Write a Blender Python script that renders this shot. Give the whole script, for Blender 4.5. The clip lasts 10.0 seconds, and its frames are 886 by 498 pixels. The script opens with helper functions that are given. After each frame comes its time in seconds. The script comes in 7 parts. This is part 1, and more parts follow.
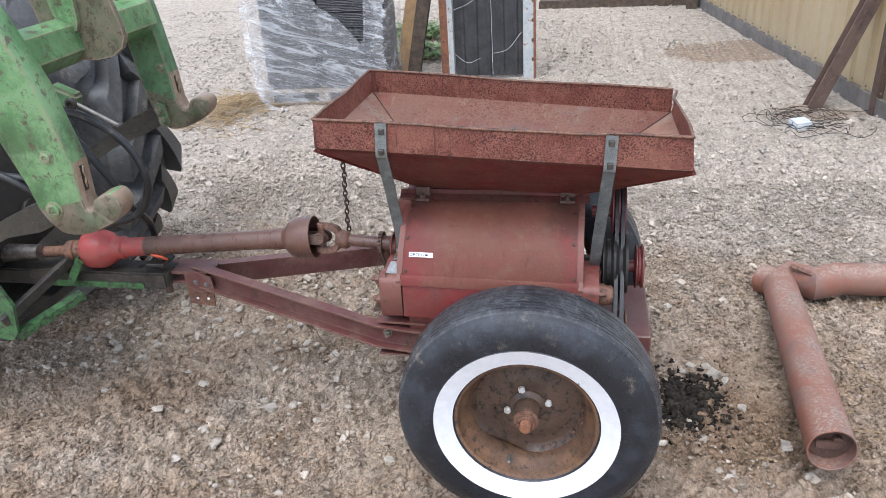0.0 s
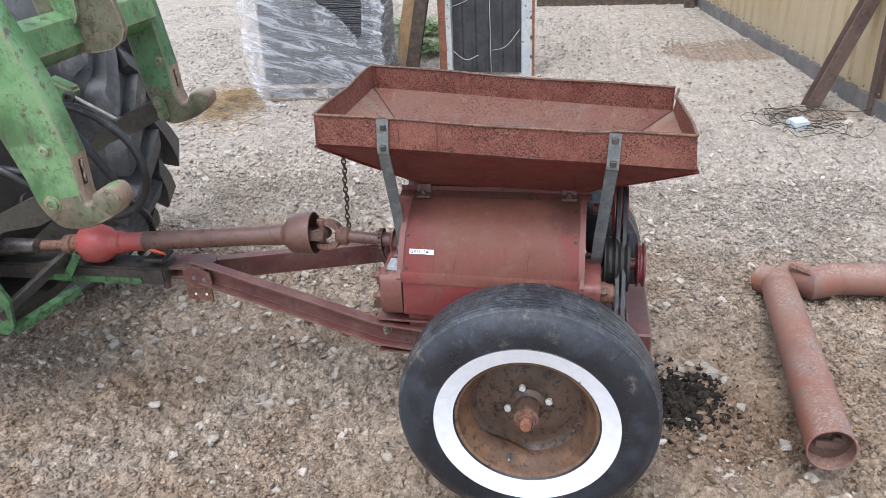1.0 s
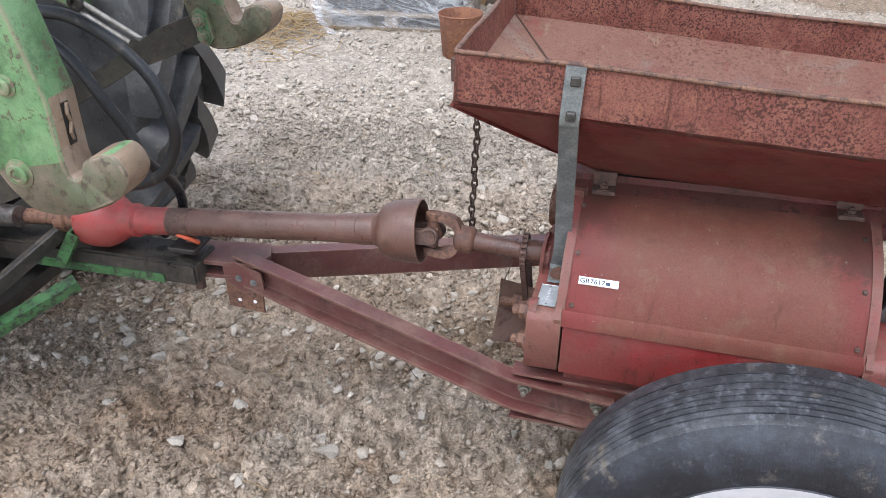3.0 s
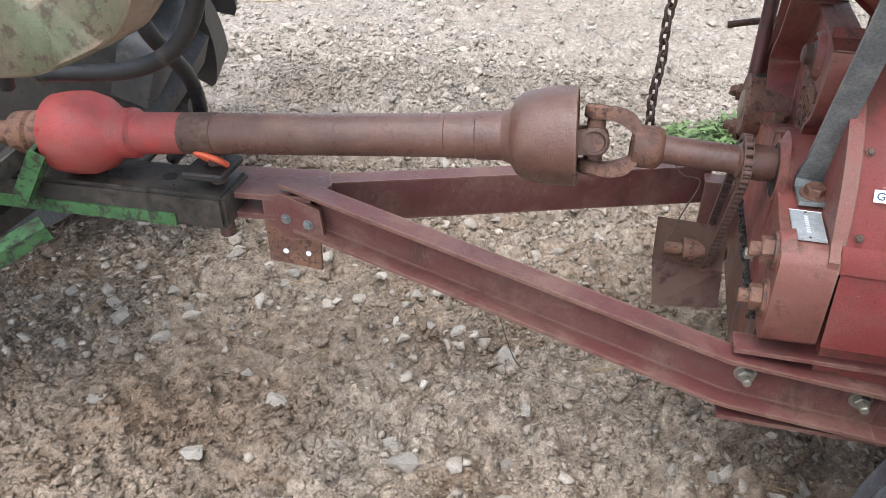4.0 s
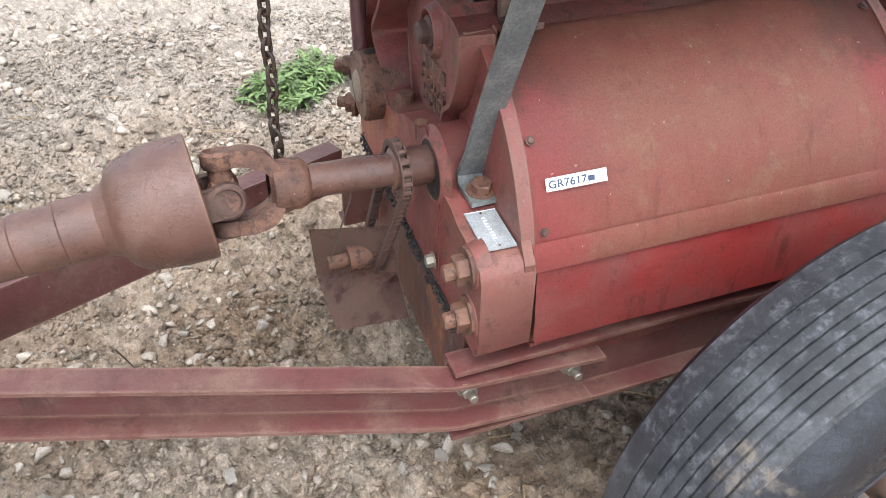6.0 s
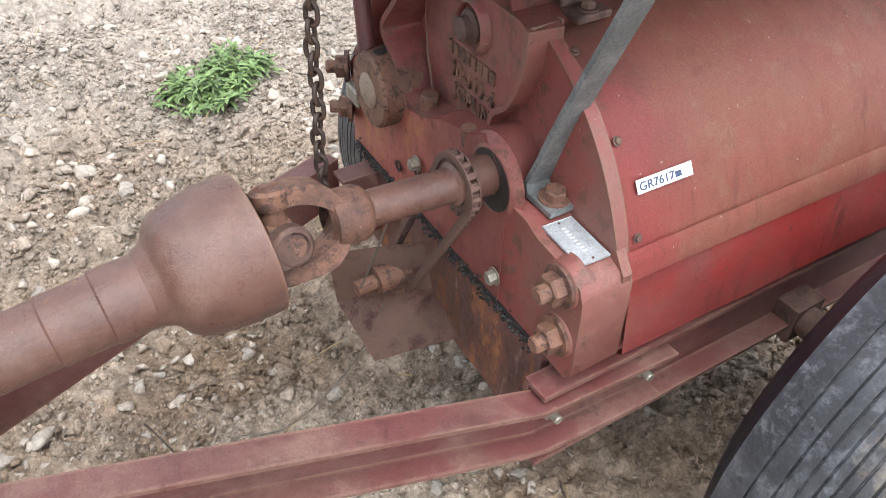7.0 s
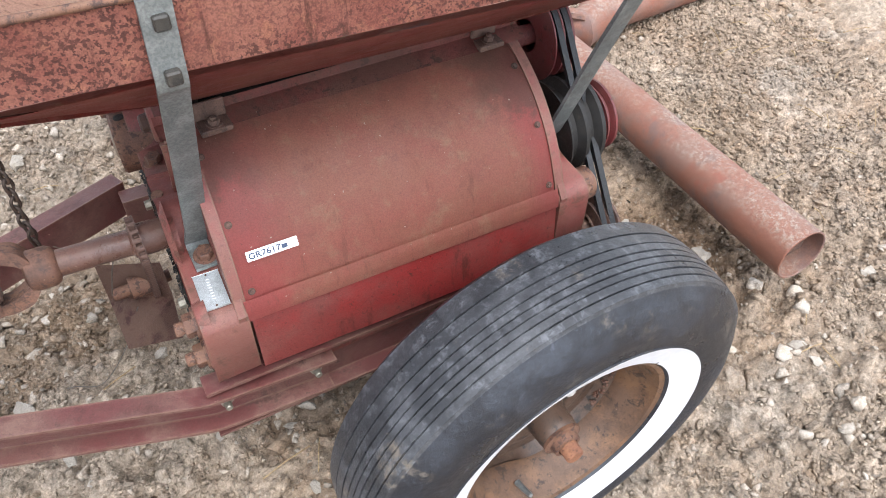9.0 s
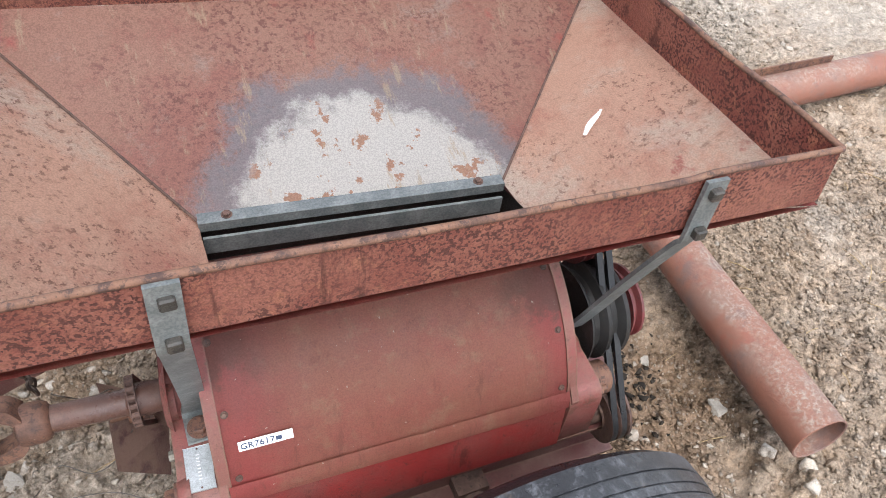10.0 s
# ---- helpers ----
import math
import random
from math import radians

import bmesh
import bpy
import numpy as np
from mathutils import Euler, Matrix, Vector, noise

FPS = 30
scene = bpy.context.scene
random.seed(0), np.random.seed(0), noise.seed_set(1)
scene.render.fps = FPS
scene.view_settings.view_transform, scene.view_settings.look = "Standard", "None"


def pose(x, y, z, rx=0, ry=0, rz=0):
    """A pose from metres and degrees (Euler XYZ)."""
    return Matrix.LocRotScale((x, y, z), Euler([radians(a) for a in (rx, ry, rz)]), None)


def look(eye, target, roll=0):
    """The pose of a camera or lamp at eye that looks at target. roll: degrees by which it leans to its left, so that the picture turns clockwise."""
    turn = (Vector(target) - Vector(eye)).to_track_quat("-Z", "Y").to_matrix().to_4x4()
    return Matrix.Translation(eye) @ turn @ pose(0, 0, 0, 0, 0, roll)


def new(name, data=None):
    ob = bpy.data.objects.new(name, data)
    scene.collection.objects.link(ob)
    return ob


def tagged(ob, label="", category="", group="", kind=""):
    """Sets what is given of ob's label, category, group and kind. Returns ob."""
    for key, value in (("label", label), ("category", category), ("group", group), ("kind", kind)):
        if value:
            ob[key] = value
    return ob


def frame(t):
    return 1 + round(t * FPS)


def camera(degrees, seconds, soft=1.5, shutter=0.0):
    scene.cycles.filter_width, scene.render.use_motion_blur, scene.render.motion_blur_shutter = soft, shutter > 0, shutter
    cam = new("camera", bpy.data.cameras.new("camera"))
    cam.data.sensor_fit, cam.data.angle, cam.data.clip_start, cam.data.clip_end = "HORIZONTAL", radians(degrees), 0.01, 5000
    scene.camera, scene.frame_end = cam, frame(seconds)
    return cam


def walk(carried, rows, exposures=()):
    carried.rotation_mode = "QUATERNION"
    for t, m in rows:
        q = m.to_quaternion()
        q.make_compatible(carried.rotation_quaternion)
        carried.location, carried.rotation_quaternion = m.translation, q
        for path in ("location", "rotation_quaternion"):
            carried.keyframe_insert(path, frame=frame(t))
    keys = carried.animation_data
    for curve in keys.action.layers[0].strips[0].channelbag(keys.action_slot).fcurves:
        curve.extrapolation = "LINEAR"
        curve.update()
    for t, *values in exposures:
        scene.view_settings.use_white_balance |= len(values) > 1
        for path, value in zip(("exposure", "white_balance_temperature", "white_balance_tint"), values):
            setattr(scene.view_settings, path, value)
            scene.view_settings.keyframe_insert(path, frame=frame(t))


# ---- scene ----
cam = camera(60.8, 10.0, soft=0.6)
PATH = [
    (0, (0.133, -1.71, 1.732), (-0.224, 0.043, 0.838), -3.6),
    (0.5, (0.121, -1.712, 1.725), (-0.233, 0.043, 0.834), -3.4),
    (1, (0.113, -1.704, 1.728), (-0.23, 0.049, 0.826), -3.0),
    (1.5, (0.042, -1.632, 1.71), (-0.287, 0.111, 0.785), -2.5),
    (2, (-0.055, -1.467, 1.678), (-0.366, 0.243, 0.689), -2.0),
    (2.5, (-0.138, -1.186, 1.616), (-0.452, 0.502, 0.59), 0.2),
    (2.7, (-0.204, -1.091, 1.575), (-0.545, 0.596, 0.556), 1.0),
    (3, (-0.329, -0.962, 1.498), (-0.747, 0.697, 0.463), -0.4),
    (3.2, (-0.442, -0.863, 1.395), (-0.879, 0.797, 0.369), -0.2),
    (4.3, (-0.71, -0.559, 1.094), (-0.984, 1.093, 0.001), 0.6),
    (4.5, (-0.713, -0.542, 1.083), (-0.888, 1.126, -0.006), 1.7),
    (5, (-0.686, -0.502, 1.076), (-0.463, 1.163, -0.009), 4.6),
    (5.5, (-0.689, -0.469, 1.135), (-0.21, 1.126, 0.026), 4.3),
    (5.7, (-0.702, -0.421, 1.164), (-0.169, 1.104, -0.014), 2.7),
    (6.8, (-0.836, -0.16, 1.151), (-0.055, 1.147, -0.146), 0.7),
    (7, (-0.864, -0.155, 1.148), (-0.03, 1.116, -0.152), 1.1),
    (7.5, (-0.892, -0.154, 1.154), (-0.025, 1.096, -0.144), 1.2),
    (8, (-0.839, -0.225, 1.22), (0.032, 1.014, -0.086), 1.4),
    (8.5, (-0.654, -0.348, 1.358), (0.123, 0.861, -0.033), 0.3),
    (9, (-0.501, -0.471, 1.491), (0.209, 0.676, 0.014), 2.3),
    (9.5, (-0.442, -0.449, 1.607), (0.243, 0.721, 0.137), 4.7),
    (10, (-0.384, -0.262, 1.664), (0.258, 0.918, 0.183), 8.3),
]
EXPOSURE = [(0.0, 1.12, 6090, 11), (2.0, 1.12, 6090, 11), (3.0, 1.24, 6170, 11), (4.5, 1.57, 6320, 10), (5.5, 1.72, 6370, 10), (7.5, 1.78, 6470, 10), (9.5, 1.50, 6370, 10), (10.0, 1.45, 6420, 10)]
walk(cam, [(t, look(eye, target, roll)) for t, eye, target, roll in PATH], EXPOSURE)

# ---- light ----
world = bpy.data.worlds.new("sky")
scene.world = world
world.use_nodes = True
wn, wl = world.node_tree.nodes, world.node_tree.links
sky = wn.new("ShaderNodeTexSky")
sky.sky_type, sky.sun_disc = "NISHITA", False
sky.sun_elevation, sky.sun_rotation = radians(66), radians(194)
sky.air_density, sky.dust_density, sky.ozone_density = 1.0, 1.5, 1.0
grey = wn.new("ShaderNodeHueSaturation")
grey.inputs["Saturation"].default_value = 0.42
wl.new(sky.outputs[0], grey.inputs["Color"])
wl.new(grey.outputs[0], wn["Background"].inputs["Color"])
wn["Background"].inputs["Strength"].default_value = 0.168
sun = new("sun", bpy.data.lights.new("sun", "SUN"))
sun.data.energy, sun.data.angle, sun.data.color = 1.15, radians(45), (1.0, 0.98, 0.96)
sun.matrix_world = look((-0.5, -2.0, 4.6), (0, 0, 0))


# ---- materials ----
def rgba(c):
    return (c[0], c[1], c[2], 1.0)


class Mat:
    """A small builder for weathered procedural materials."""

    def __init__(self, name, base, rough=0.6, metal=0.0, island=False):
        self.mat = bpy.data.materials.new(name)
        self.mat.use_nodes = True
        self.n, self.l = self.mat.node_tree.nodes, self.mat.node_tree.links
        self.bsdf = self.n["Principled BSDF"]
        self.bsdf.inputs["Roughness"].default_value = rough
        self.bsdf.inputs["Metallic"].default_value = metal
        tc = self.n.new("ShaderNodeTexCoord")
        self.co = tc.outputs["Object"]
        rgb = self.n.new("ShaderNodeRGB")
        rgb.outputs[0].default_value = rgba(base)
        self.col = rgb.outputs[0]
        self.height = None

    def noise(self, scale, detail=5.0, rough=0.6, stretch=None, distort=0.0, seed=0.0, turn=0.0):
        co = self.co
        if turn:
            tilt = self.n.new("ShaderNodeVectorRotate")
            tilt.rotation_type = "Y_AXIS"
            tilt.inputs["Angle"].default_value = radians(turn)
            self.l.new(co, tilt.inputs["Vector"])
            co = tilt.outputs[0]
        m = self.n.new("ShaderNodeMapping")
        m.inputs["Location"].default_value = (seed * 3.1, seed * 1.7, seed * 2.3)
        if stretch:
            m.inputs["Scale"].default_value = stretch
        self.l.new(co, m.inputs["Vector"])
        t = self.n.new("ShaderNodeTexNoise")
        t.inputs["Scale"].default_value = scale
        t.inputs["Detail"].default_value = detail
        t.inputs["Roughness"].default_value = rough
        t.inputs["Distortion"].default_value = distort
        self.l.new(m.outputs[0], t.inputs["Vector"])
        return t.outputs["Fac"]

    def cells(self, scale, stretch=None):
        m = self.n.new("ShaderNodeMapping")
        if stretch:
            m.inputs["Scale"].default_value = stretch
        self.l.new(self.co, m.inputs["Vector"])
        t = self.n.new("ShaderNodeTexVoronoi")
        t.inputs["Scale"].default_value = scale
        self.l.new(m.outputs[0], t.inputs["Vector"])
        return t.outputs["Distance"]

    def ramp(self, fac, lo, hi, a=0.0, b=1.0):
        r = self.n.new("ShaderNodeMapRange")
        r.interpolation_type = "SMOOTHSTEP"
        for key, v in (("From Min", lo), ("From Max", hi), ("To Min", a), ("To Max", b)):
            r.inputs[key].default_value = v
        self.l.new(fac, r.inputs["Value"])
        return r.outputs[0]

    def mul(self, a, b):
        m = self.n.new("ShaderNodeMath")
        m.operation = "MULTIPLY"
        for k, v in enumerate((a, b)):
            if isinstance(v, (int, float)):
                m.inputs[k].default_value = v
            else:
                self.l.new(v, m.inputs[k])
        return m.outputs[0]

    def over(self, colour, fac, mode="MIX"):
        """Lay a colour over what is there, by a factor socket or number."""
        m = self.n.new("ShaderNodeMix")
        m.data_type, m.blend_type = "RGBA", mode
        m.clamp_factor = True
        if isinstance(fac, (int, float)):
            m.inputs[0].default_value = fac
        else:
            self.l.new(fac, m.inputs[0])
        self.l.new(self.col, m.inputs[6])
        if isinstance(colour, tuple):
            m.inputs[7].default_value = rgba(colour)
        else:
            self.l.new(colour, m.inputs[7])
        self.col = m.outputs[2]
        return self

    def value(self, fac, lo, hi):
        """Multiply brightness between lo and hi by a factor socket."""
        c = self.n.new("ShaderNodeCombineColor")
        v = self.ramp(fac, 0.35, 0.65, lo, hi)
        for k in range(3):
            self.l.new(v, c.inputs[k])
        return self.over(c.outputs[0], 1.0, "MULTIPLY")

    def random(self, lo, hi, island=True):
        if island:
            g = self.n.new("ShaderNodeNewGeometry").outputs["Random Per Island"]
        else:
            g = self.n.new("ShaderNodeObjectInfo").outputs["Random"]
        c = self.n.new("ShaderNodeCombineColor")
        r = self.n.new("ShaderNodeMapRange")
        r.inputs["To Min"].default_value, r.inputs["To Max"].default_value = lo, hi
        self.l.new(g, r.inputs["Value"])
        for k in range(3):
            self.l.new(r.outputs[0], c.inputs[k])
        return self.over(c.outputs[0], 1.0, "MULTIPLY")

    def bump(self, fac, dist, strength=1.0):
        b = self.n.new("ShaderNodeBump")
        b.inputs["Distance"].default_value = dist
        b.inputs["Strength"].default_value = strength
        self.l.new(fac, b.inputs["Height"])
        if self.height is not None:
            self.l.new(self.height, b.inputs["Normal"])
        self.height = b.outputs[0]
        return self

    def rough(self, fac, lo, hi):
        self.l.new(self.ramp(fac, 0.3, 0.7, lo, hi), self.bsdf.inputs["Roughness"])
        return self

    def done(self):
        self.l.new(self.col, self.bsdf.inputs["Base Color"])
        if self.height is not None:
            self.l.new(self.height, self.bsdf.inputs["Normal"])
        return self.mat


def edge_mask(m, radius):
    """Where an edge is: the rounded normal departs from the true one."""
    bev = m.n.new("ShaderNodeBevel")
    bev.samples = 4
    bev.inputs["Radius"].default_value = radius
    dot = m.n.new("ShaderNodeVectorMath")
    dot.operation = "DOT_PRODUCT"
    m.l.new(bev.outputs[0], dot.inputs[0])
    m.l.new(m.n.new("ShaderNodeNewGeometry").outputs["Normal"], dot.inputs[1])
    return m.ramp(dot.outputs["Value"], 0.93, 0.995, 1, 0)


def painted(name, base, fade, rust, amount=0.5, dust=0.35, scale=9.0, rough=0.6, speck=0.35, edge=None, wear=0.006, grain=0.08):
    """Old paint: faded patches, rust where it wore through, pale dust, chips, worn edges and fine grain."""
    m = Mat(name, base, rough)
    n1 = m.noise(scale, 9, 0.72)
    m.over(fade, m.ramp(n1, 0.42, 0.58))
    n4 = m.noise(scale * 2.3, 10, 0.78, seed=3)
    m.over((0.30, 0.21, 0.155), m.mul(m.ramp(n4, 0.48, 0.64), dust))
    deep = m.noise(scale * 0.7, 9, 0.75, seed=12)
    m.over(tuple(0.50 * c for c in base), m.ramp(deep, 0.52, 0.66, 0, 0.8))
    n2 = m.noise(scale * 5.0, 10, 0.75, seed=1)
    m.over(rust, m.ramp(n2, 0.70 - 0.3 * amount, 0.74 - 0.28 * amount, 0, 0.9))
    n5 = m.noise(scale * 1.3, 8, 0.75, stretch=(2.2, 2.2, 0.5), seed=6)
    m.over(tuple(0.42 * c for c in rust), m.ramp(n5, 0.57, 0.68, 0, 0.6))
    n3 = m.noise(scale * 30, 5, 0.75, seed=2)
    m.over(tuple(0.35 * c for c in rust), m.ramp(n3, 0.585, 0.63, 0, speck))
    m.over((0.48, 0.38, 0.30), m.ramp(m.noise(150, 4, 0.65, seed=8), 0.70, 0.74, 0, 0.5))
    if edge:
        chip = m.ramp(m.noise(28, 8, 0.75, seed=15), 0.38, 0.52, 0.15, 1.0)
        m.over(edge, m.mul(edge_mask(m, wear), chip))
    m.value(m.noise(420, 3), 1 - grain, 1 + grain)
    m.bump(n2, 0.0018, 0.8).bump(n3, 0.0010, 0.8)
    m.rough(n4, rough - 0.16, rough + 0.18)
    return m.done()


def streaked(name, base, dark, streak, drip, rough=0.55, clean=None):
    """Casting stained by running rust and grease; clean: a colour for the end that the stains have not reached, and how far back that is."""
    m = Mat(name, base, rough)
    m.over(dark, m.ramp(m.noise(7, 9, 0.75, seed=2), 0.46, 0.62, 0, 0.9))
    run = m.noise(11, 10, 0.78, stretch=(1.5, 1.5, 0.55), seed=5)
    m.over(streak, m.ramp(run, 0.49, 0.66, 0, 0.85))
    fine = m.noise(42, 8, 0.72, stretch=(1.5, 1.5, 0.25), seed=6)
    m.over(drip, m.ramp(fine, 0.62, 0.68, 0, 0.7))
    n2 = m.noise(60, 9, 0.75, seed=1)
    m.over(tuple(0.4 * c for c in dark), m.ramp(n2, 0.56, 0.62, 0, 0.7))
    if clean:
        sep = m.n.new("ShaderNodeSeparateXYZ")
        m.l.new(m.co, sep.inputs[0])
        add = m.n.new("ShaderNodeMath")
        add.operation = "MULTIPLY_ADD"
        m.l.new(m.noise(9, 9, 0.75, seed=8), add.inputs[0])
        add.inputs[1].default_value = 0.30
        m.l.new(sep.outputs["Y"], add.inputs[2])
        m.over(clean[0], m.ramp(add.outputs[0], clean[1] + 0.10, clean[1] + 0.22, 0.92, 0))
    m.value(m.noise(420, 3), 0.88, 1.12)
    m.bump(n2, 0.0018, 0.8)
    m.rough(run, rough - 0.15, rough + 0.2)
    return m.done()


RED = painted("faded_red_paint", (0.27, 0.060, 0.052), (0.275, 0.090, 0.070), (0.15, 0.062, 0.040), 0.30, 0.25, 6, 0.52)
RED_CAST = painted("red_casting", (0.190, 0.046, 0.040), (0.165, 0.064, 0.050), (0.105, 0.046, 0.032), 0.52, 0.14, 7, 0.50, 0.28, (0.15, 0.085, 0.055), 0.005)
RUST_CAST = streaked("rust_stained_casting", (0.29, 0.085, 0.062), (0.20, 0.055, 0.045), (0.36, 0.165, 0.075), (0.40, 0.28, 0.19), 0.55, ((0.155, 0.046, 0.039), 0.04))
END_RUST = streaked("dark_stained_plate", (0.115, 0.046, 0.038), (0.060, 0.030, 0.030), (0.34, 0.135, 0.050), (0.34, 0.27, 0.21), 0.5)
RED_BRIGHT = painted("bright_red_paint", (0.30, 0.036, 0.034), (0.25, 0.055, 0.048), (0.10, 0.040, 0.030), 0.34, 0.14, 5, 0.42)
RED_PULLEY = painted("red_pulley", (0.165, 0.026, 0.028), (0.145, 0.038, 0.036), (0.045, 0.022, 0.020), 0.42, 0.14, 12, 0.42)
RED_BEAM = painted("dull_red_beam", (0.112, 0.036, 0.034), (0.120, 0.054, 0.046), (0.075, 0.036, 0.030), 0.34, 0.24, 6, 0.46, 0.25, (0.20, 0.12, 0.09), 0.006)
RUST = painted("rust", (0.125, 0.060, 0.040), (0.18, 0.088, 0.052), (0.055, 0.028, 0.022), 0.62, 0.18, 14, 0.62)
RUST_RIM = painted("brown_rim_rust", (0.105, 0.058, 0.035), (0.165, 0.088, 0.046), (0.035, 0.022, 0.017), 0.50, 0.10, 9, 0.5)
RUST_HUB = painted("stained_wheel_rust", (0.066, 0.043, 0.032), (0.095, 0.058, 0.040), (0.016, 0.013, 0.012), 0.56, 0.10, 8, 0.42)
LEDGE = painted("dirty_ledge", (0.215, 0.062, 0.052), (0.165, 0.070, 0.054), (0.09, 0.045, 0.036), 0.5, 0.14, 9, 0.7)
GREEN_RAIL = painted("dirty_green_rail", (0.035, 0.105, 0.036), (0.050, 0.140, 0.050), (0.025, 0.025, 0.020), 0.66, 0.10, 10, 0.5)
RUST_ORANGE = painted("orange_rust", (0.24, 0.10, 0.05), (0.17, 0.07, 0.04), (0.07, 0.03, 0.02), 0.5, 0.15, 18, 0.75)
RUST_DARK = painted("dark_rust", (0.075, 0.040, 0.030), (0.11, 0.06, 0.045), (0.04, 0.022, 0.018), 0.5, 0.22, 16, 0.65)
TUBE = painted("shaft_tube_paint", (0.112, 0.054, 0.040), (0.088, 0.046, 0.036), (0.17, 0.085, 0.05), 0.30, 0.14, 8, 0.34)
BELL = painted("brown_bell_paint", (0.108, 0.052, 0.038), (0.088, 0.046, 0.036), (0.075, 0.036, 0.026), 0.34, 0.16, 7, 0.36, 0.2, (0.16, 0.09, 0.06), 0.006, 0.06)
TUBE_RED = painted("shaft_red", (0.33, 0.046, 0.042), (0.26, 0.055, 0.048), (0.12, 0.05, 0.04), 0.32, 0.12, 12, 0.4)
GREEN = painted("green_paint", (0.085, 0.205, 0.078), (0.150, 0.280, 0.128), (0.085, 0.068, 0.045), 0.50, 0.12, 6, 0.40, 0.3, (0.27, 0.19, 0.145), 0.012, 0.06)
GREEN_DEEP = painted("deep_green_paint", (0.050, 0.130, 0.052), (0.085, 0.185, 0.085), (0.055, 0.048, 0.036), 0.48, 0.12, 9, 0.5, 0.3, (0.24, 0.17, 0.13), 0.010, 0.06)
WORN_HOOK = painted("worn_hook", (0.215, 0.150, 0.098), (0.27, 0.205, 0.150), (0.13, 0.075, 0.045), 0.42, 0.30, 14, 0.5)
HOOK_GRIME = painted("grimy_hook_paint", (0.095, 0.110, 0.062), (0.140, 0.120, 0.082), (0.065, 0.050, 0.034), 0.55, 0.25, 9, 0.5, 0.4, (0.30, 0.21, 0.16), 0.008, 0.06)
LINK_BROWN = painted("grimy_link", (0.024, 0.022, 0.016), (0.034, 0.033, 0.022), (0.018, 0.014, 0.012), 0.55, 0.12, 12, 0.55)
GREEN_DARK = painted("dirty_green", (0.050, 0.075, 0.040), (0.045, 0.055, 0.035), (0.045, 0.036, 0.028), 0.65, 0.16, 11, 0.62)
# greasy parts, and near black for shade in holes, slots and the throat
GREASE_AND_SHADE = painted("greasy_iron_and_shade", (0.010, 0.0095, 0.009), (0.018, 0.016, 0.014), (0.030, 0.023, 0.017), 0.42, 0.04, 14, 0.55)
BLACK_STEEL = painted("worn_black_steel", (0.026, 0.024, 0.021), (0.050, 0.045, 0.038), (0.014, 0.013, 0.012), 0.5, 0.14, 12, 0.4)
STEEL_POST = painted("pale_steel_post", (0.36, 0.40, 0.42), (0.46, 0.48, 0.47), (0.20, 0.10, 0.06), 0.45, 0.2, 6, 0.55)
BROWN_STEEL = painted("brown_steel", (0.085, 0.055, 0.045), (0.11, 0.07, 0.055), (0.12, 0.06, 0.04), 0.4, 0.25, 7, 0.6)


def frosted_pipe():
    """Red oxide pipe, purple-grey in patches, with crusty pale frost along its top."""
    m = Mat("pipe_red_oxide", (0.225, 0.092, 0.060), 0.6)
    m.over((0.205, 0.108, 0.080), m.ramp(m.noise(6, 9, 0.72), 0.42, 0.60))
    m.over((0.155, 0.096, 0.083), m.ramp(m.noise(9, 9, 0.75, seed=3), 0.50, 0.64, 0, 0.85))
    m.over((0.25, 0.080, 0.050), m.ramp(m.noise(12, 8, 0.72, seed=4), 0.56, 0.66, 0, 0.7))
    up = m.n.new("ShaderNodeSeparateXYZ")
    m.l.new(m.n.new("ShaderNodeNewGeometry").outputs["Normal"], up.inputs[0])
    crust = m.noise(95, 8, 0.75, seed=5)
    where = m.mul(m.ramp(up.outputs["Z"], 0.35, 0.95), m.ramp(m.noise(4.5, 7, 0.7, seed=7), 0.38, 0.60))
    m.over((0.32, 0.265, 0.215), m.mul(where, m.ramp(crust, 0.44, 0.60, 0.10, 0.85)))
    m.over((0.10, 0.065, 0.055), m.ramp(m.noise(130, 7, 0.72, seed=8), 0.60, 0.66, 0, 0.6))
    m.value(m.noise(420, 3), 0.78, 1.22)
    m.bump(crust, 0.003, 0.8)
    return m.done()


PIPE = frosted_pipe()


def speckled_skirt():
    m = Mat("speckled_rusty_red", (0.36, 0.155, 0.112), 0.6)
    n1 = m.noise(7, 8, 0.7)
    m.over((0.28, 0.098, 0.072), m.ramp(n1, 0.42, 0.60))
    n3 = m.noise(26, 8, 0.75, seed=2)
    m.over((0.44, 0.20, 0.125), m.ramp(n3, 0.54, 0.64, 0, 0.75))
    patch = m.ramp(m.noise(6, 6, 0.7, seed=5), 0.34, 0.54, 0.25, 1.0)
    n2 = m.noise(215, 4, 0.6)
    m.over((0.105, 0.040, 0.033), m.mul(m.ramp(n2, 0.51, 0.55, 0, 0.95), patch))
    n6 = m.noise(34, 8, 0.7, seed=9)
    m.over((0.19, 0.064, 0.046), m.mul(m.ramp(n6, 0.56, 0.68, 0, 0.55), patch))
    run = m.noise(11, 7, 0.7, stretch=(3.5, 1, 0.35), seed=7)
    m.over((0.11, 0.042, 0.030), m.ramp(run, 0.59, 0.67, 0, 0.75))
    m.bump(n2, 0.0018, 0.8).bump(n6, 0.0012, 0.6)
    m.value(m.noise(450, 2), 0.82, 1.18)
    return m.done()


SKIRT = speckled_skirt()


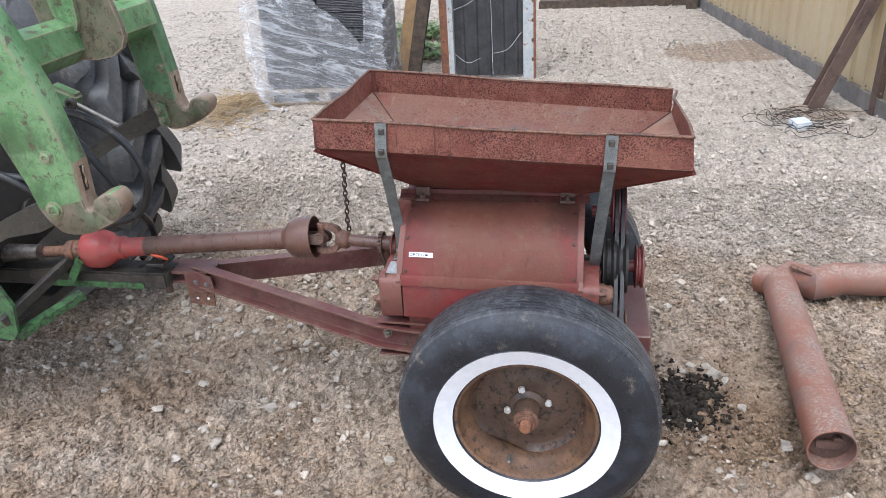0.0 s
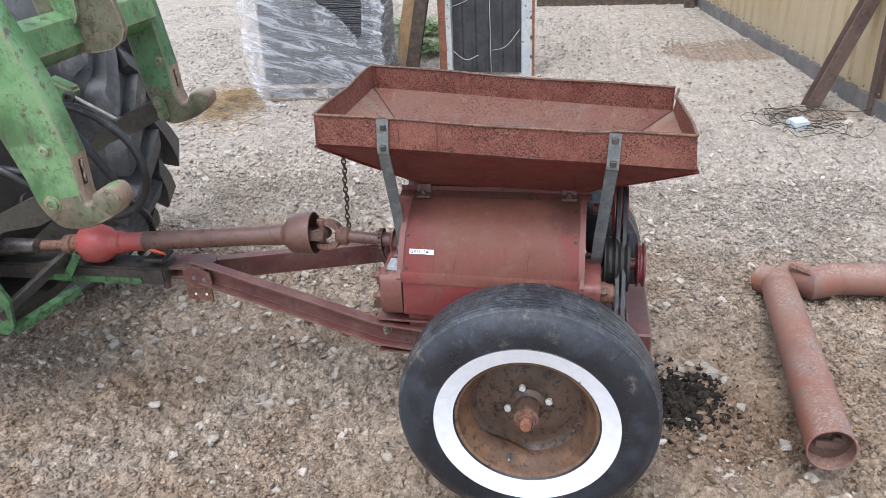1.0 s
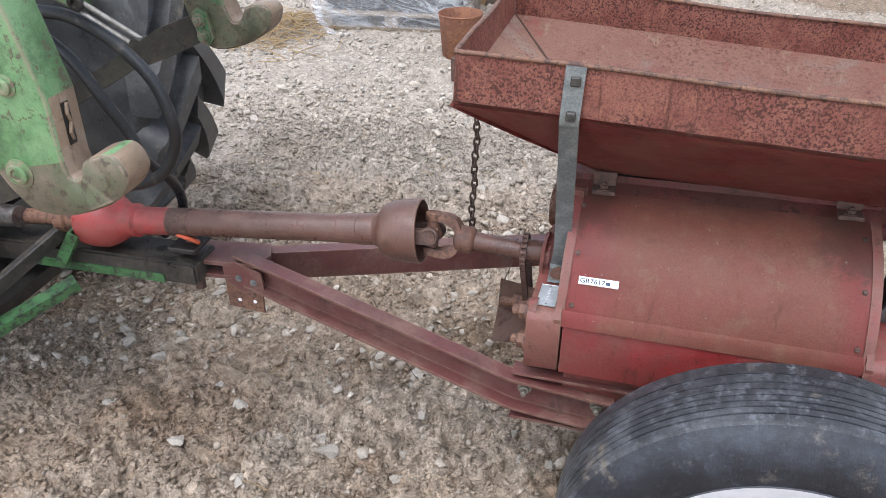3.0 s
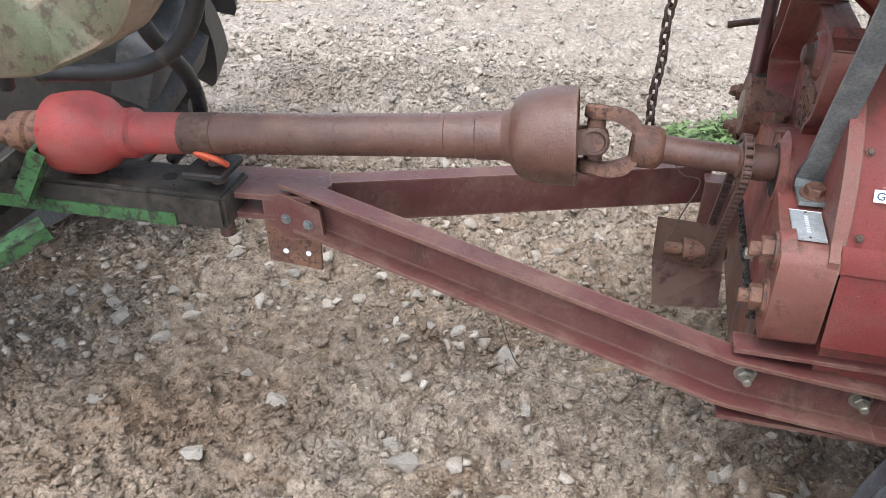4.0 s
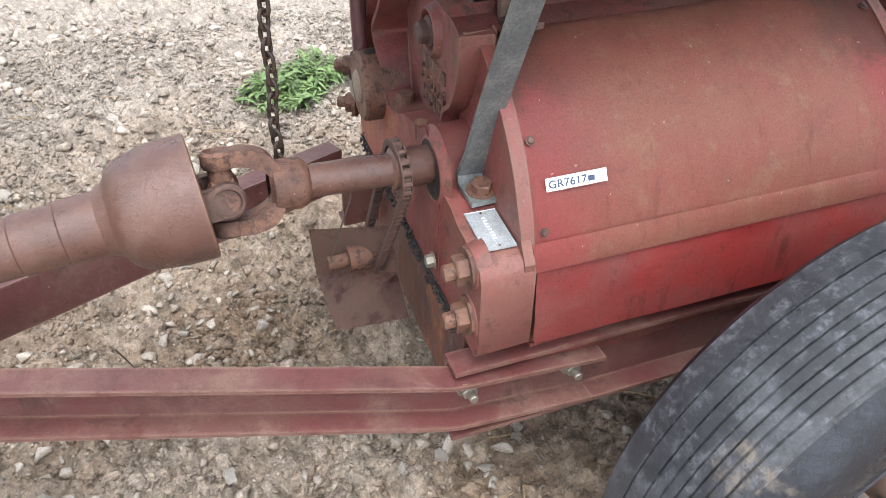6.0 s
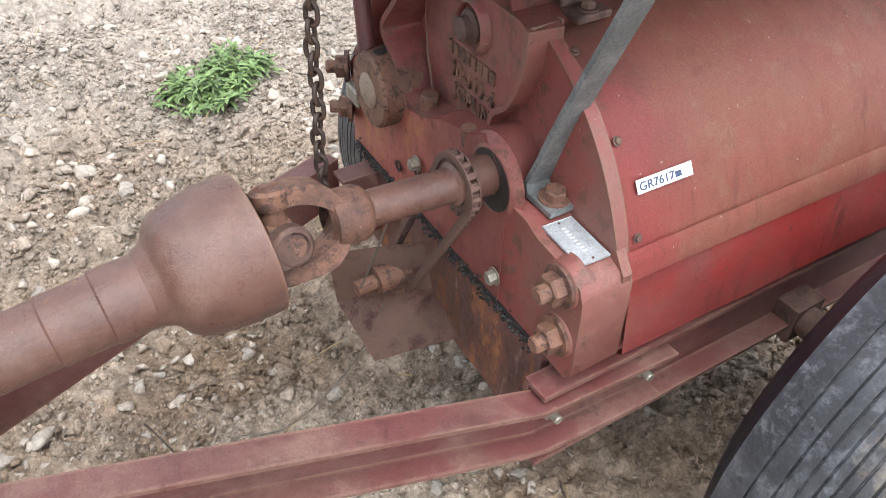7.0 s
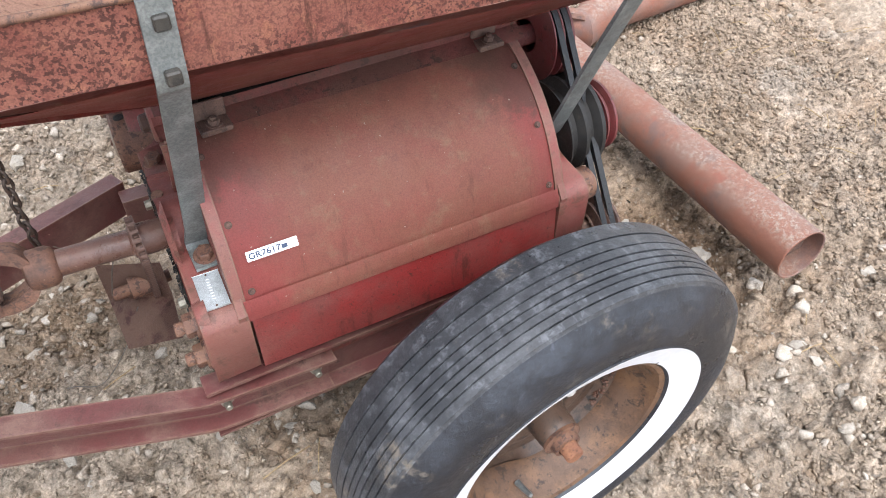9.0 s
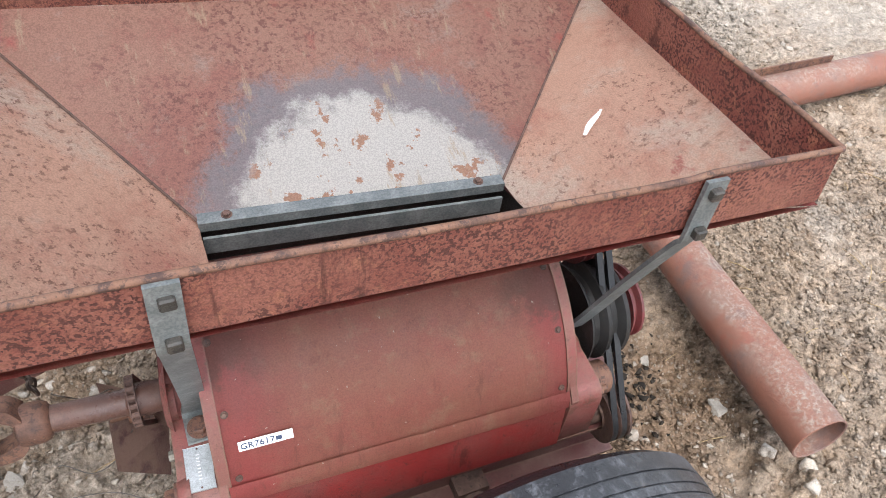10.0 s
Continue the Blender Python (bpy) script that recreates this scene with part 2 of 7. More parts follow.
def cover_paint():
    """Curved cover: dusty brown over red, redder at its ends, darker brown along the top."""
    m = Mat("dusty_cover_red", (0.320, 0.068, 0.060), 0.5)
    m.over((0.28, 0.072, 0.061), m.ramp(m.noise(5, 9, 0.72), 0.44, 0.60))
    sep = m.n.new("ShaderNodeSeparateXYZ")
    m.l.new(m.co, sep.inputs[0])

    def mixed(axis, gain, seed, scale=7):
        a = m.n.new("ShaderNodeMath")
        a.operation = "MULTIPLY_ADD"
        m.l.new(m.noise(scale, 9, 0.75, seed=seed), a.inputs[0])
        a.inputs[1].default_value = gain
        m.l.new(sep.outputs[axis], a.inputs[2])
        return a.outputs[0]

    left = m.ramp(mixed("X", 0.20, 2), -0.27, -0.17)
    right = m.ramp(mixed("X", 0.16, 4), 0.13, 0.19, 1, 0)
    dusty = m.mul(m.mul(left, right), m.ramp(m.noise(9, 9, 0.75, seed=6), 0.34, 0.60, 0.55, 0.95))
    m.over((0.285, 0.112, 0.076), dusty)
    m.over((0.31, 0.165, 0.112), m.mul(dusty, m.ramp(m.noise(26, 9, 0.75, seed=9), 0.50, 0.66, 0, 0.8)))
    m.over((0.205, 0.078, 0.058), m.mul(dusty, m.ramp(m.noise(17, 10, 0.8, seed=23), 0.52, 0.62, 0, 0.55)))
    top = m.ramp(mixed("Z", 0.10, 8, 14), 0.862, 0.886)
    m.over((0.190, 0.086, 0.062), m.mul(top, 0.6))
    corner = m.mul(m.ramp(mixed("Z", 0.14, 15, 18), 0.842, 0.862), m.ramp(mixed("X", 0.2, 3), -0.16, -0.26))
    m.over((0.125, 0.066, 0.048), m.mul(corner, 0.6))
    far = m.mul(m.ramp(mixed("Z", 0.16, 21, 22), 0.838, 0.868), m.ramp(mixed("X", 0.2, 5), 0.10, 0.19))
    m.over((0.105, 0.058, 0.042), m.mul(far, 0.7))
    drip = m.noise(12, 8, 0.72, stretch=(2.6, 0.6, 0.5), seed=11)
    m.over((0.16, 0.070, 0.052), m.ramp(drip, 0.58, 0.68, 0, 0.5))
    n3 = m.noise(150, 5, 0.72, seed=12)
    m.over((0.09, 0.040, 0.032), m.ramp(n3, 0.64, 0.69, 0, 0.5))
    m.over((0.52, 0.44, 0.36), m.ramp(m.noise(120, 3, 0.6, seed=13), 0.71, 0.74, 0, 0.7))
    m.value(m.noise(430, 3), 0.91, 1.09)
    m.bump(n3, 0.0010, 0.7)
    m.rough(drip, 0.38, 0.66)
    return m.done()


COVER = cover_paint()


def pale_inside():
    """The end slopes: rubbed to a pale pinkish tan."""
    m = Mat("pale_hopper_end", (0.50, 0.30, 0.218), 0.55)
    m.over((0.42, 0.20, 0.145), m.ramp(m.noise(4, 9, 0.75), 0.46, 0.62, 0, 0.9))
    m.over((0.50, 0.43, 0.36), m.ramp(m.noise(3.2, 9, 0.75, seed=3), 0.48, 0.64, 0, 0.7))
    m.over((0.33, 0.08, 0.07), m.ramp(m.noise(6, 7, 0.7, seed=5), 0.62, 0.68, 0, 0.7))
    n2 = m.noise(110, 8, 0.72, seed=1)
    m.over((0.16, 0.07, 0.05), m.mul(m.ramp(n2, 0.54, 0.60, 0, 0.8), m.ramp(m.noise(5, 6, 0.7, seed=7), 0.42, 0.6)))
    scratch = m.noise(40, 6, 0.7, stretch=(0.3, 1.6, 1), seed=8)
    m.over((0.24, 0.13, 0.09), m.ramp(scratch, 0.60, 0.68, 0, 0.6))
    m.value(m.noise(420, 2), 0.85, 1.12)
    m.bump(n2, 0.0008, 0.5)
    return m.done()


def worn_inside():
    """Hopper inside: faded red, rust dots, and a scoured grey-white patch above the slot."""
    m = Mat("worn_hopper_inside", (0.285, 0.118, 0.090), 0.6)
    n1 = m.noise(4.5, 9, 0.72)
    m.over((0.325, 0.172, 0.126), m.ramp(n1, 0.40, 0.58, 0, 0.95))
    m.over((0.33, 0.27, 0.23), m.ramp(m.noise(9, 9, 0.75, seed=11), 0.54, 0.68, 0, 0.6))
    n2 = m.noise(120, 8, 0.72, seed=1)
    patch = m.ramp(m.noise(3.5, 6, 0.7, seed=12), 0.40, 0.60, 0.15, 1.0)
    m.over((0.15, 0.06, 0.045), m.mul(m.ramp(n2, 0.50, 0.58, 0, 0.85), patch))
    m.over((0.36, 0.075, 0.06), m.ramp(m.noise(8, 5, 0.6, seed=4), 0.58, 0.68, 0, 0.7))
    # scoured patch: distance from a point above the slot, broken by noise
    sep = m.n.new("ShaderNodeSeparateXYZ")
    m.l.new(m.co, sep.inputs[0])
    edge = m.noise(9, 10, 0.8, seed=6)
    gap = m.n.new("ShaderNodeVectorMath")
    gap.operation = "DISTANCE"
    sc = m.n.new("ShaderNodeMapping")
    sc.inputs["Scale"].default_value = (1.0, 1.15, 0.0)
    m.l.new(m.co, sc.inputs["Vector"])
    m.l.new(sc.outputs[0], gap.inputs[0])
    gap.inputs[1].default_value = (-0.095, 0.055 * 1.15, 0.0)
    add = m.n.new("ShaderNodeMath")
    add.operation = "MULTIPLY_ADD"
    m.l.new(edge, add.inputs[0])
    add.inputs[1].default_value = 0.26
    m.l.new(gap.outputs["Value"], add.inputs[2])
    halo = m.ramp(add.outputs[0], 0.365, 0.415, 1, 0)
    m.over((0.19, 0.185, 0.20), m.mul(halo, 0.8))
    core = m.ramp(add.outputs[0], 0.300, 0.350, 1, 0)
    m.over((0.50, 0.475, 0.44), core)
    m.over((0.33, 0.14, 0.07), m.mul(core, m.ramp(m.noise(22, 6, 0.66, seed=9), 0.575, 0.60, 0, 0.85)))
    m.over((0.40, 0.30, 0.20), m.mul(m.ramp(m.noise(16, 7, 0.7, stretch=(2.5, 0.5, 1), seed=14), 0.57, 0.66), 0.6))
    m.value(m.noise(420, 2), 0.85, 1.12)
    m.bump(n2, 0.0008, 0.5)
    return m.done()


INSIDE = worn_inside()
INSIDE_PALE = pale_inside()


def galvanised():
    m = Mat("galvanised_strap", (0.150, 0.165, 0.165), 0.48, 0.5)
    m.over((0.215, 0.230, 0.225), m.ramp(m.noise(30, 5, 0.6), 0.4, 0.65))
    m.over((0.10, 0.085, 0.075), m.ramp(m.noise(16, 8, 0.7, seed=3), 0.58, 0.74, 0, 0.8))
    m.value(m.noise(300, 2), 0.85, 1.15)
    m.bump(m.noise(90, 4), 0.0005)
    return m.done()


GALV = galvanised()


def rubber(name, base, dusty, amount, scuffed=0.0):
    m = Mat(name, base, 0.5)
    n = m.noise(7, 10, 0.75)
    m.over(dusty, m.ramp(n, 0.46, 0.60, 0, amount))
    n3 = m.noise(11, 10, 0.78, seed=4)
    m.over((0.19, 0.160, 0.125), m.ramp(n3, 0.57, 0.68, 0, amount))
    n2 = m.noise(190, 6, 0.75, seed=1)
    m.over(tuple(1.7 * c for c in dusty), m.ramp(n2, 0.60, 0.66, 0, 0.3))
    scuff = m.noise(60, 6, 0.7, stretch=(1, 0.15, 1), seed=5)
    m.over(tuple(1.6 * c for c in dusty), m.ramp(scuff, 0.60, 0.70, 0, 0.5))
    worn = m.noise(34, 10, 0.8, seed=9)
    m.over(tuple(1.6 * c for c in dusty), m.ramp(worn, 0.57, 0.68, 0, 0.3))
    if scuffed:
        m.over(tuple(2.1 * c for c in dusty), m.ramp(m.noise(48, 10, 0.8, seed=14), 0.50, 0.64, 0, scuffed))
        m.over(tuple(0.4 * c for c in base), m.ramp(m.noise(75, 8, 0.75, seed=16), 0.58, 0.66, 0, 0.7))
    m.value(n2, 0.90, 1.10)
    m.bump(n2, 0.0012, 0.8).bump(worn, 0.002, 0.6)
    m.rough(n, 0.24, 0.52)
    return m.done()


# blue in the black and dusty tones stands for sky sheen on the tyre
RUBBER = rubber("tyre_rubber", (0.012, 0.014, 0.019), (0.042, 0.049, 0.063), 0.5)
RUBBER_TREAD = rubber("worn_tread_rubber", (0.026, 0.028, 0.032), (0.072, 0.076, 0.084), 0.75, 0.6)
RUBBER_TRACTOR = rubber("tractor_tyre_rubber", (0.050, 0.051, 0.053), (0.100, 0.101, 0.102), 0.8)
RUBBER_BLACK = rubber("hose_rubber", (0.012, 0.013, 0.015), (0.03, 0.03, 0.03), 0.5)


def white_paint():
    m = Mat("white_sidewall_paint", (0.66, 0.67, 0.70), 0.5)
    m.over((0.06, 0.06, 0.065), m.ramp(m.noise(26, 9, 0.78, seed=3), 0.66, 0.69, 0, 0.9))
    m.over((0.60, 0.60, 0.60), m.ramp(m.noise(20, 7, 0.7), 0.55, 0.75, 0, 0.5))
    m.value(m.noise(40, 6, 0.7), 0.94, 1.04)
    m.bump(m.noise(60, 3), 0.0003)
    return m.done()


WHITE = white_paint()


def simple(name, base, other, rough=0.6, metal=0.0, scale=20.0, bump=0.0006, lo=0.85, hi=1.15):
    m = Mat(name, base, rough, metal)
    n = m.noise(scale, 6, 0.65)
    m.over(other, m.ramp(n, 0.38, 0.66))
    m.value(m.noise(scale * 14, 3), lo, hi)
    m.bump(m.noise(scale * 4, 5), bump)
    return m.done()


BOLT = simple("zinc_bolt", (0.30, 0.285, 0.24), (0.20, 0.18, 0.14), 0.45, 0.5, 90)
BOLT_WHITE = simple("pale_stud", (0.62, 0.62, 0.60), (0.45, 0.43, 0.40), 0.5, 0.2, 90)
PLATE = simple("aluminium_plate", (0.52, 0.56, 0.58), (0.38, 0.42, 0.43), 0.42, 0.5, 40)
STICKER = simple("white_sticker", (0.80, 0.80, 0.82), (0.74, 0.74, 0.76), 0.5, 0.0, 30, 0.0001, 0.97, 1.03)
INK = simple("blue_black_ink", (0.03, 0.05, 0.10), (0.04, 0.06, 0.11), 0.6, 0.0, 30, 0.0001)
YELLOW = simple("faint_yellow_ink", (0.75, 0.70, 0.38), (0.78, 0.74, 0.5), 0.6, 0.0, 30, 0.0001)
ORANGE_PIN = simple("orange_clip_paint", (0.55, 0.10, 0.04), (0.42, 0.09, 0.05), 0.5, 0.1, 50)
PALE_STEEL = simple("pale_link_steel", (0.24, 0.225, 0.205), (0.15, 0.14, 0.12), 0.5, 0.3, 60)
CHROME = simple("bare_steel", (0.22, 0.21, 0.20), (0.12, 0.10, 0.09), 0.35, 0.8, 60)
CHAIN = simple("chain_steel", (0.045, 0.034, 0.028), (0.080, 0.050, 0.036), 0.6, 0.4, 60)
WIRE = simple("wire", (0.16, 0.14, 0.12), (0.24, 0.21, 0.18), 0.5, 0.6, 60)
BLACK_SHEET = simple("black_sheet", (0.030, 0.031, 0.034), (0.055, 0.055, 0.058), 0.38, 0.0, 9)
COIL = simple("dark_strands", (0.045, 0.047, 0.052), (0.11, 0.11, 0.115), 0.6, 0.1, 60, 0.002, 0.6, 1.4)
WOOD = simple("grey_wood", (0.20, 0.155, 0.11), (0.30, 0.25, 0.19), 0.8, 0.0, 12, 0.001)
WOOD_YELLOW = simple("yellow_timber", (0.40, 0.25, 0.12), (0.28, 0.18, 0.10), 0.75, 0.0, 10, 0.001)
WOOD_DARK = simple("dark_timber", (0.055, 0.04, 0.032), (0.11, 0.08, 0.055), 0.8, 0.0, 16, 0.001)
BOX_GREY = simple("pale_grey_plastic", (0.50, 0.53, 0.55), (0.42, 0.45, 0.47), 0.5, 0.0, 20)
STRAW = simple("straw", (0.40, 0.29, 0.15), (0.24, 0.16, 0.085), 0.8, 0.0, 30, 0.0002, 0.7, 1.3)


def leaf():
    m = Mat("weed_leaf", (0.115, 0.185, 0.060), 0.5)
    m.over((0.185, 0.27, 0.10), m.ramp(m.noise(25, 4), 0.4, 0.65))
    m.random(0.5, 1.25)
    m.bsdf.inputs["Subsurface Weight"].default_value = 0.0
    return m.done()


LEAF = leaf()


def tan_sheet():
    m = Mat("tan_sheet_metal", (0.56, 0.46, 0.30), 0.45)
    m.over((0.60, 0.51, 0.36), m.ramp(m.noise(1.3, 5), 0.4, 0.65))
    m.over((0.33, 0.26, 0.18), m.ramp(m.noise(5, 8, 0.7, stretch=(1, 1, 0.3)), 0.58, 0.8, 0, 0.5))
    m.value(m.noise(150, 3), 0.95, 1.05)
    return m.done()


TAN = tan_sheet()


def film_plastic(name, low, high):
    m = Mat(name, (0.84, 0.86, 0.89), 0.2)
    fold = m.noise(2.6, 9, 0.7, stretch=(0.8, 0.8, 4.5), distort=1.4, turn=-16)
    fine = m.noise(10.0, 9, 0.75, stretch=(0.5, 0.5, 5.0), distort=0.8, seed=4, turn=-9)
    a = m.ramp(fold, 0.44, 0.62, low, high)
    b = m.ramp(fine, 0.56, 0.66, 0.0, 0.6)
    mx = m.n.new("ShaderNodeMath")
    mx.operation = "MAXIMUM"
    m.l.new(a, mx.inputs[0])
    m.l.new(b, mx.inputs[1])
    m.l.new(mx.outputs[0], m.bsdf.inputs["Alpha"])
    m.bump(fold, 0.03, 0.8).bump(fine, 0.01, 0.8)
    return m.done()


FILM = film_plastic("clear_stretch_film", 0.16, 0.48)
FILM_THICK = film_plastic("bunched_stretch_film", 0.15, 0.60)


def ground_mat():
    """Trodden tan dirt: dusty pale crust, damp brown patches, crumbs, whiter gravel at the back."""
    m = Mat("dirt", (0.403, 0.309, 0.228), 0.95)
    m.bsdf.inputs["Specular IOR Level"].default_value = 0.12
    m.over((0.466, 0.376, 0.290), m.ramp(m.noise(0.9, 9, 0.68), 0.43, 0.57))
    m.over((0.475, 0.404, 0.330), m.ramp(m.noise(2.4, 9, 0.72, seed=5), 0.53, 0.64, 0, 0.8))
    m.over((0.374, 0.269, 0.186), m.ramp(m.noise(3.3, 10, 0.75, seed=2), 0.52, 0.62, 0, 0.75))
    m.over((0.300, 0.207, 0.136), m.ramp(m.noise(1.6, 10, 0.75, seed=25), 0.53, 0.62, 0, 0.6))
    # the back of the yard is whiter gravel
    sep = m.n.new("ShaderNodeSeparateXYZ")
    m.l.new(m.co, sep.inputs[0])
    back = m.n.new("ShaderNodeMath")
    back.operation = "MULTIPLY_ADD"
    m.l.new(m.noise(1.6, 8, 0.7, seed=13), back.inputs[0])
    back.inputs[1].default_value = 2.6
    m.l.new(sep.outputs["Y"], back.inputs[2])
    m.over((0.430, 0.388, 0.334), m.ramp(back.outputs[0], 2.3, 3.6, 0, 0.8))
    # damp spots and dry crusts; the last, pale gravel, also offsets the mill's shade
    for x, y, r, colour, amount in ((-1.42, 0.42, 0.26, (0.231, 0.150, 0.095), 0.5), (-0.98, 0.72, 0.12, (0.314, 0.211, 0.135), 0.4), (-1.22, 0.98, 0.22, (0.314, 0.211, 0.135), 0.3),
                                    (0.62, 0.42, 0.34, (0.257, 0.170, 0.109), 0.75), (1.0, 0.75, 0.40, (0.330, 0.240, 0.165), 0.6), (1.60, 6.10, 0.75, (0.250, 0.180, 0.125), 0.75), (1.78, 4.05, 0.32, (0.250, 0.185, 0.130), 0.7), (-1.13, 0.72, 0.14, (0.462, 0.366, 0.274), 0.8), (-1.16, 0.06, 0.20, (0.455, 0.370, 0.284), 0.75), (-0.66, 0.56, 0.32, (0.540, 0.446, 0.355), 0.85)):
        gap = m.n.new("ShaderNodeVectorMath")
        gap.operation = "DISTANCE"
        flat = m.n.new("ShaderNodeMapping")
        flat.inputs["Scale"].default_value = (1.0, 1.5, 0.0)
        m.l.new(m.co, flat.inputs["Vector"])
        m.l.new(flat.outputs[0], gap.inputs[0])
        gap.inputs[1].default_value = (x, 1.5 * y, 0.0)
        add = m.n.new("ShaderNodeMath")
        add.operation = "MULTIPLY_ADD"
        m.l.new(m.noise(5.5, 9, 0.75, seed=30 + 3 * x), add.inputs[0])
        add.inputs[1].default_value = 0.6
        m.l.new(gap.outputs["Value"], add.inputs[2])
        m.over(colour, m.ramp(add.outputs[0], r + 0.18, r + 0.36, amount, 0))
    # tone dips with the bump, putting crevice shade into the dirt colour
    crumb = m.noise(13, 10, 0.78, seed=17)
    m.value(crumb, 0.74, 1.18)
    n3 = m.noise(44, 9, 0.78, seed=3)
    m.value(n3, 0.64, 1.22)
    # pebbles too small to model, each with its own tone
    for scale, amt, seed in ((46, 0.5, 10), (95, 0.65, 8)):
        mp = m.n.new("ShaderNodeMapping")
        mp.inputs["Location"].default_value = (seed, seed * 2, 0)
        m.l.new(m.co, mp.inputs["Vector"])
        v = m.n.new("ShaderNodeTexVoronoi")
        v.inputs["Scale"].default_value = scale
        m.l.new(mp.outputs[0], v.inputs["Vector"])
        tone = m.n.new("ShaderNodeSeparateColor")
        m.l.new(v.outputs["Color"], tone.inputs[0])
        body = m.ramp(v.outputs["Distance"], 0.28, 0.46, 1, 0)
        some = m.mul(m.mul(body, m.ramp(tone.outputs[1], 0.42, 0.48)), m.ramp(m.noise(2.5, 8, 0.72, seed=seed), 0.42, 0.56, 0.12, amt))
        m.over((0.426, 0.364, 0.296), m.mul(some, m.ramp(tone.outputs[0], 0.15, 0.9, 0.1, 1.0)))
        m.over((0.215, 0.156, 0.104), m.mul(m.mul(body, m.ramp(tone.outputs[2], 0.78, 0.86)), 0.45))
        m.bump(some, 0.16 / scale, 1.0)
    n4 = m.noise(190, 5, 0.8, seed=4)
    m.value(n4, 0.80, 1.16)
    m.bump(crumb, 0.010, 1.0).bump(n3, 0.007, 1.0).bump(n4, 0.002, 0.8)
    return m.done()


DIRT = ground_mat()


def stone_mat(name, base, other, lo, hi, island):
    m = Mat(name, base, 0.9)
    m.bsdf.inputs["Specular IOR Level"].default_value = 0.2
    n = m.noise(30, 7, 0.7)
    m.over(other, m.ramp(n, 0.40, 0.66))
    m.random(lo, hi, island)
    m.value(m.noise(260, 4, 0.7), 0.8, 1.15)
    m.bump(m.noise(90, 7, 0.75), 0.003, 1.0)
    return m.done()


GRIT = stone_mat("grit", (0.403, 0.331, 0.260), (0.342, 0.268, 0.199), 0.70, 1.20, True)
GRAVEL = stone_mat("gravel", (0.432, 0.376, 0.312), (0.360, 0.290, 0.222), 0.72, 1.16, True)
GRAVEL_PALE = stone_mat("pale_gravel", (0.510, 0.455, 0.385), (0.410, 0.340, 0.268), 0.72, 1.14, True)
GRAVEL_FAR = stone_mat("white_gravel", (0.520, 0.480, 0.424), (0.400, 0.350, 0.292), 0.60, 1.10, True)
STONE = stone_mat("pale_stone", (0.560, 0.515, 0.450), (0.460, 0.395, 0.322), 0.82, 1.10, False)
OIL_DIRT = stone_mat("black_wet_dirt", (0.022, 0.018, 0.015), (0.05, 0.04, 0.03), 0.6, 1.3, True)


# ---- mesh helpers ----
def V(*a):
    return Vector(a)


def origin_of(ob):
    while ob.parent:
        ob = ob.parent
    return ob.location.copy()


LEAN_X = 0.0


def part(name, bm, material, parent=None, label="", smooth=None):
    """Links a bmesh, modelled in world metres, as one mesh object under a thing or a part."""
    me = bpy.data.meshes.new(name)
    if LEAN_X:
        for v in bm.verts:
            v.co.x += LEAN_X * (v.co.y - 0.24)
    bmesh.ops.recalc_face_normals(bm, faces=bm.faces[:])
    if parent is not None:
        bm.transform(Matrix.Translation(-origin_of(parent)))
    if smooth is not None:
        for f in bm.faces:
            f.smooth = True
        for e in bm.edges:
            if len(e.link_faces) != 2 or e.calc_face_angle(3.2) > radians(smooth):
                e.smooth = False
    bm.to_mesh(me)
    bm.free()
    ob = new(name, me)
    for mt in material if isinstance(material, (list, tuple)) else (material,):
        me.materials.append(mt)
    ob.parent = parent
    if label:
        tagged(ob, label)
    return ob


def thing(name, at, label, category, group="", kind=""):
    ob = new(name)
    ob.location = at
    ob.empty_display_size = 0.1
    return tagged(ob, label, category, group, kind)


def alone(name, bm, material, label, category, group="", kind="", smooth=None):
    """A thing of one mesh, its origin at its base."""
    co = np.array([v.co[:] for v in bm.verts])
    base = V(*(co[:, :2].min(0) + co[:, :2].max(0)) / 2, co[:, 2].min())
    bm.transform(Matrix.Translation(-base))
    ob = part(name, bm, material, None, "", smooth)
    ob.location = base
    return tagged(ob, label, category, group, kind)


def soften(bm, width, seg=1, angle=30):
    edges = [e for e in bm.edges if len(e.link_faces) == 2 and e.calc_face_angle(0) > radians(angle)]
    if edges:
        bmesh.ops.bevel(bm, geom=edges, offset=width, segments=seg, affect="EDGES", clamp_overlap=True)
    return bm


def box(bm, lo, hi, m=None):
    r = bmesh.ops.create_cube(bm, size=1.0)
    vs = r["verts"]
    lo, hi = Vector(lo), Vector(hi)
    for v in vs:
        v.co = Vector([(lo[k] + hi[k]) / 2 + v.co[k] * (hi[k] - lo[k]) for k in range(3)])
        if m is not None:
            v.co = m @ v.co
    return vs


def frame_along(a, b, up=(0, 0, 1)):
    """Matrix whose x runs from a to b, z as near to up as can be."""
    x = (Vector(b) - Vector(a)).normalized()
    y = Vector(up).cross(x).normalized()
    z = x.cross(y)
    m = Matrix((x, y, z)).transposed().to_4x4()
    m.translation = Vector(a)
    return m


def cyl(bm, a, b, r0, r1=None, seg=24, caps=True):
    r1 = r0 if r1 is None else r1
    return lathe(bm, [(r0, 0.0), (r1, (Vector(b) - Vector(a)).length)], a, Vector(b) - Vector(a), seg, caps)


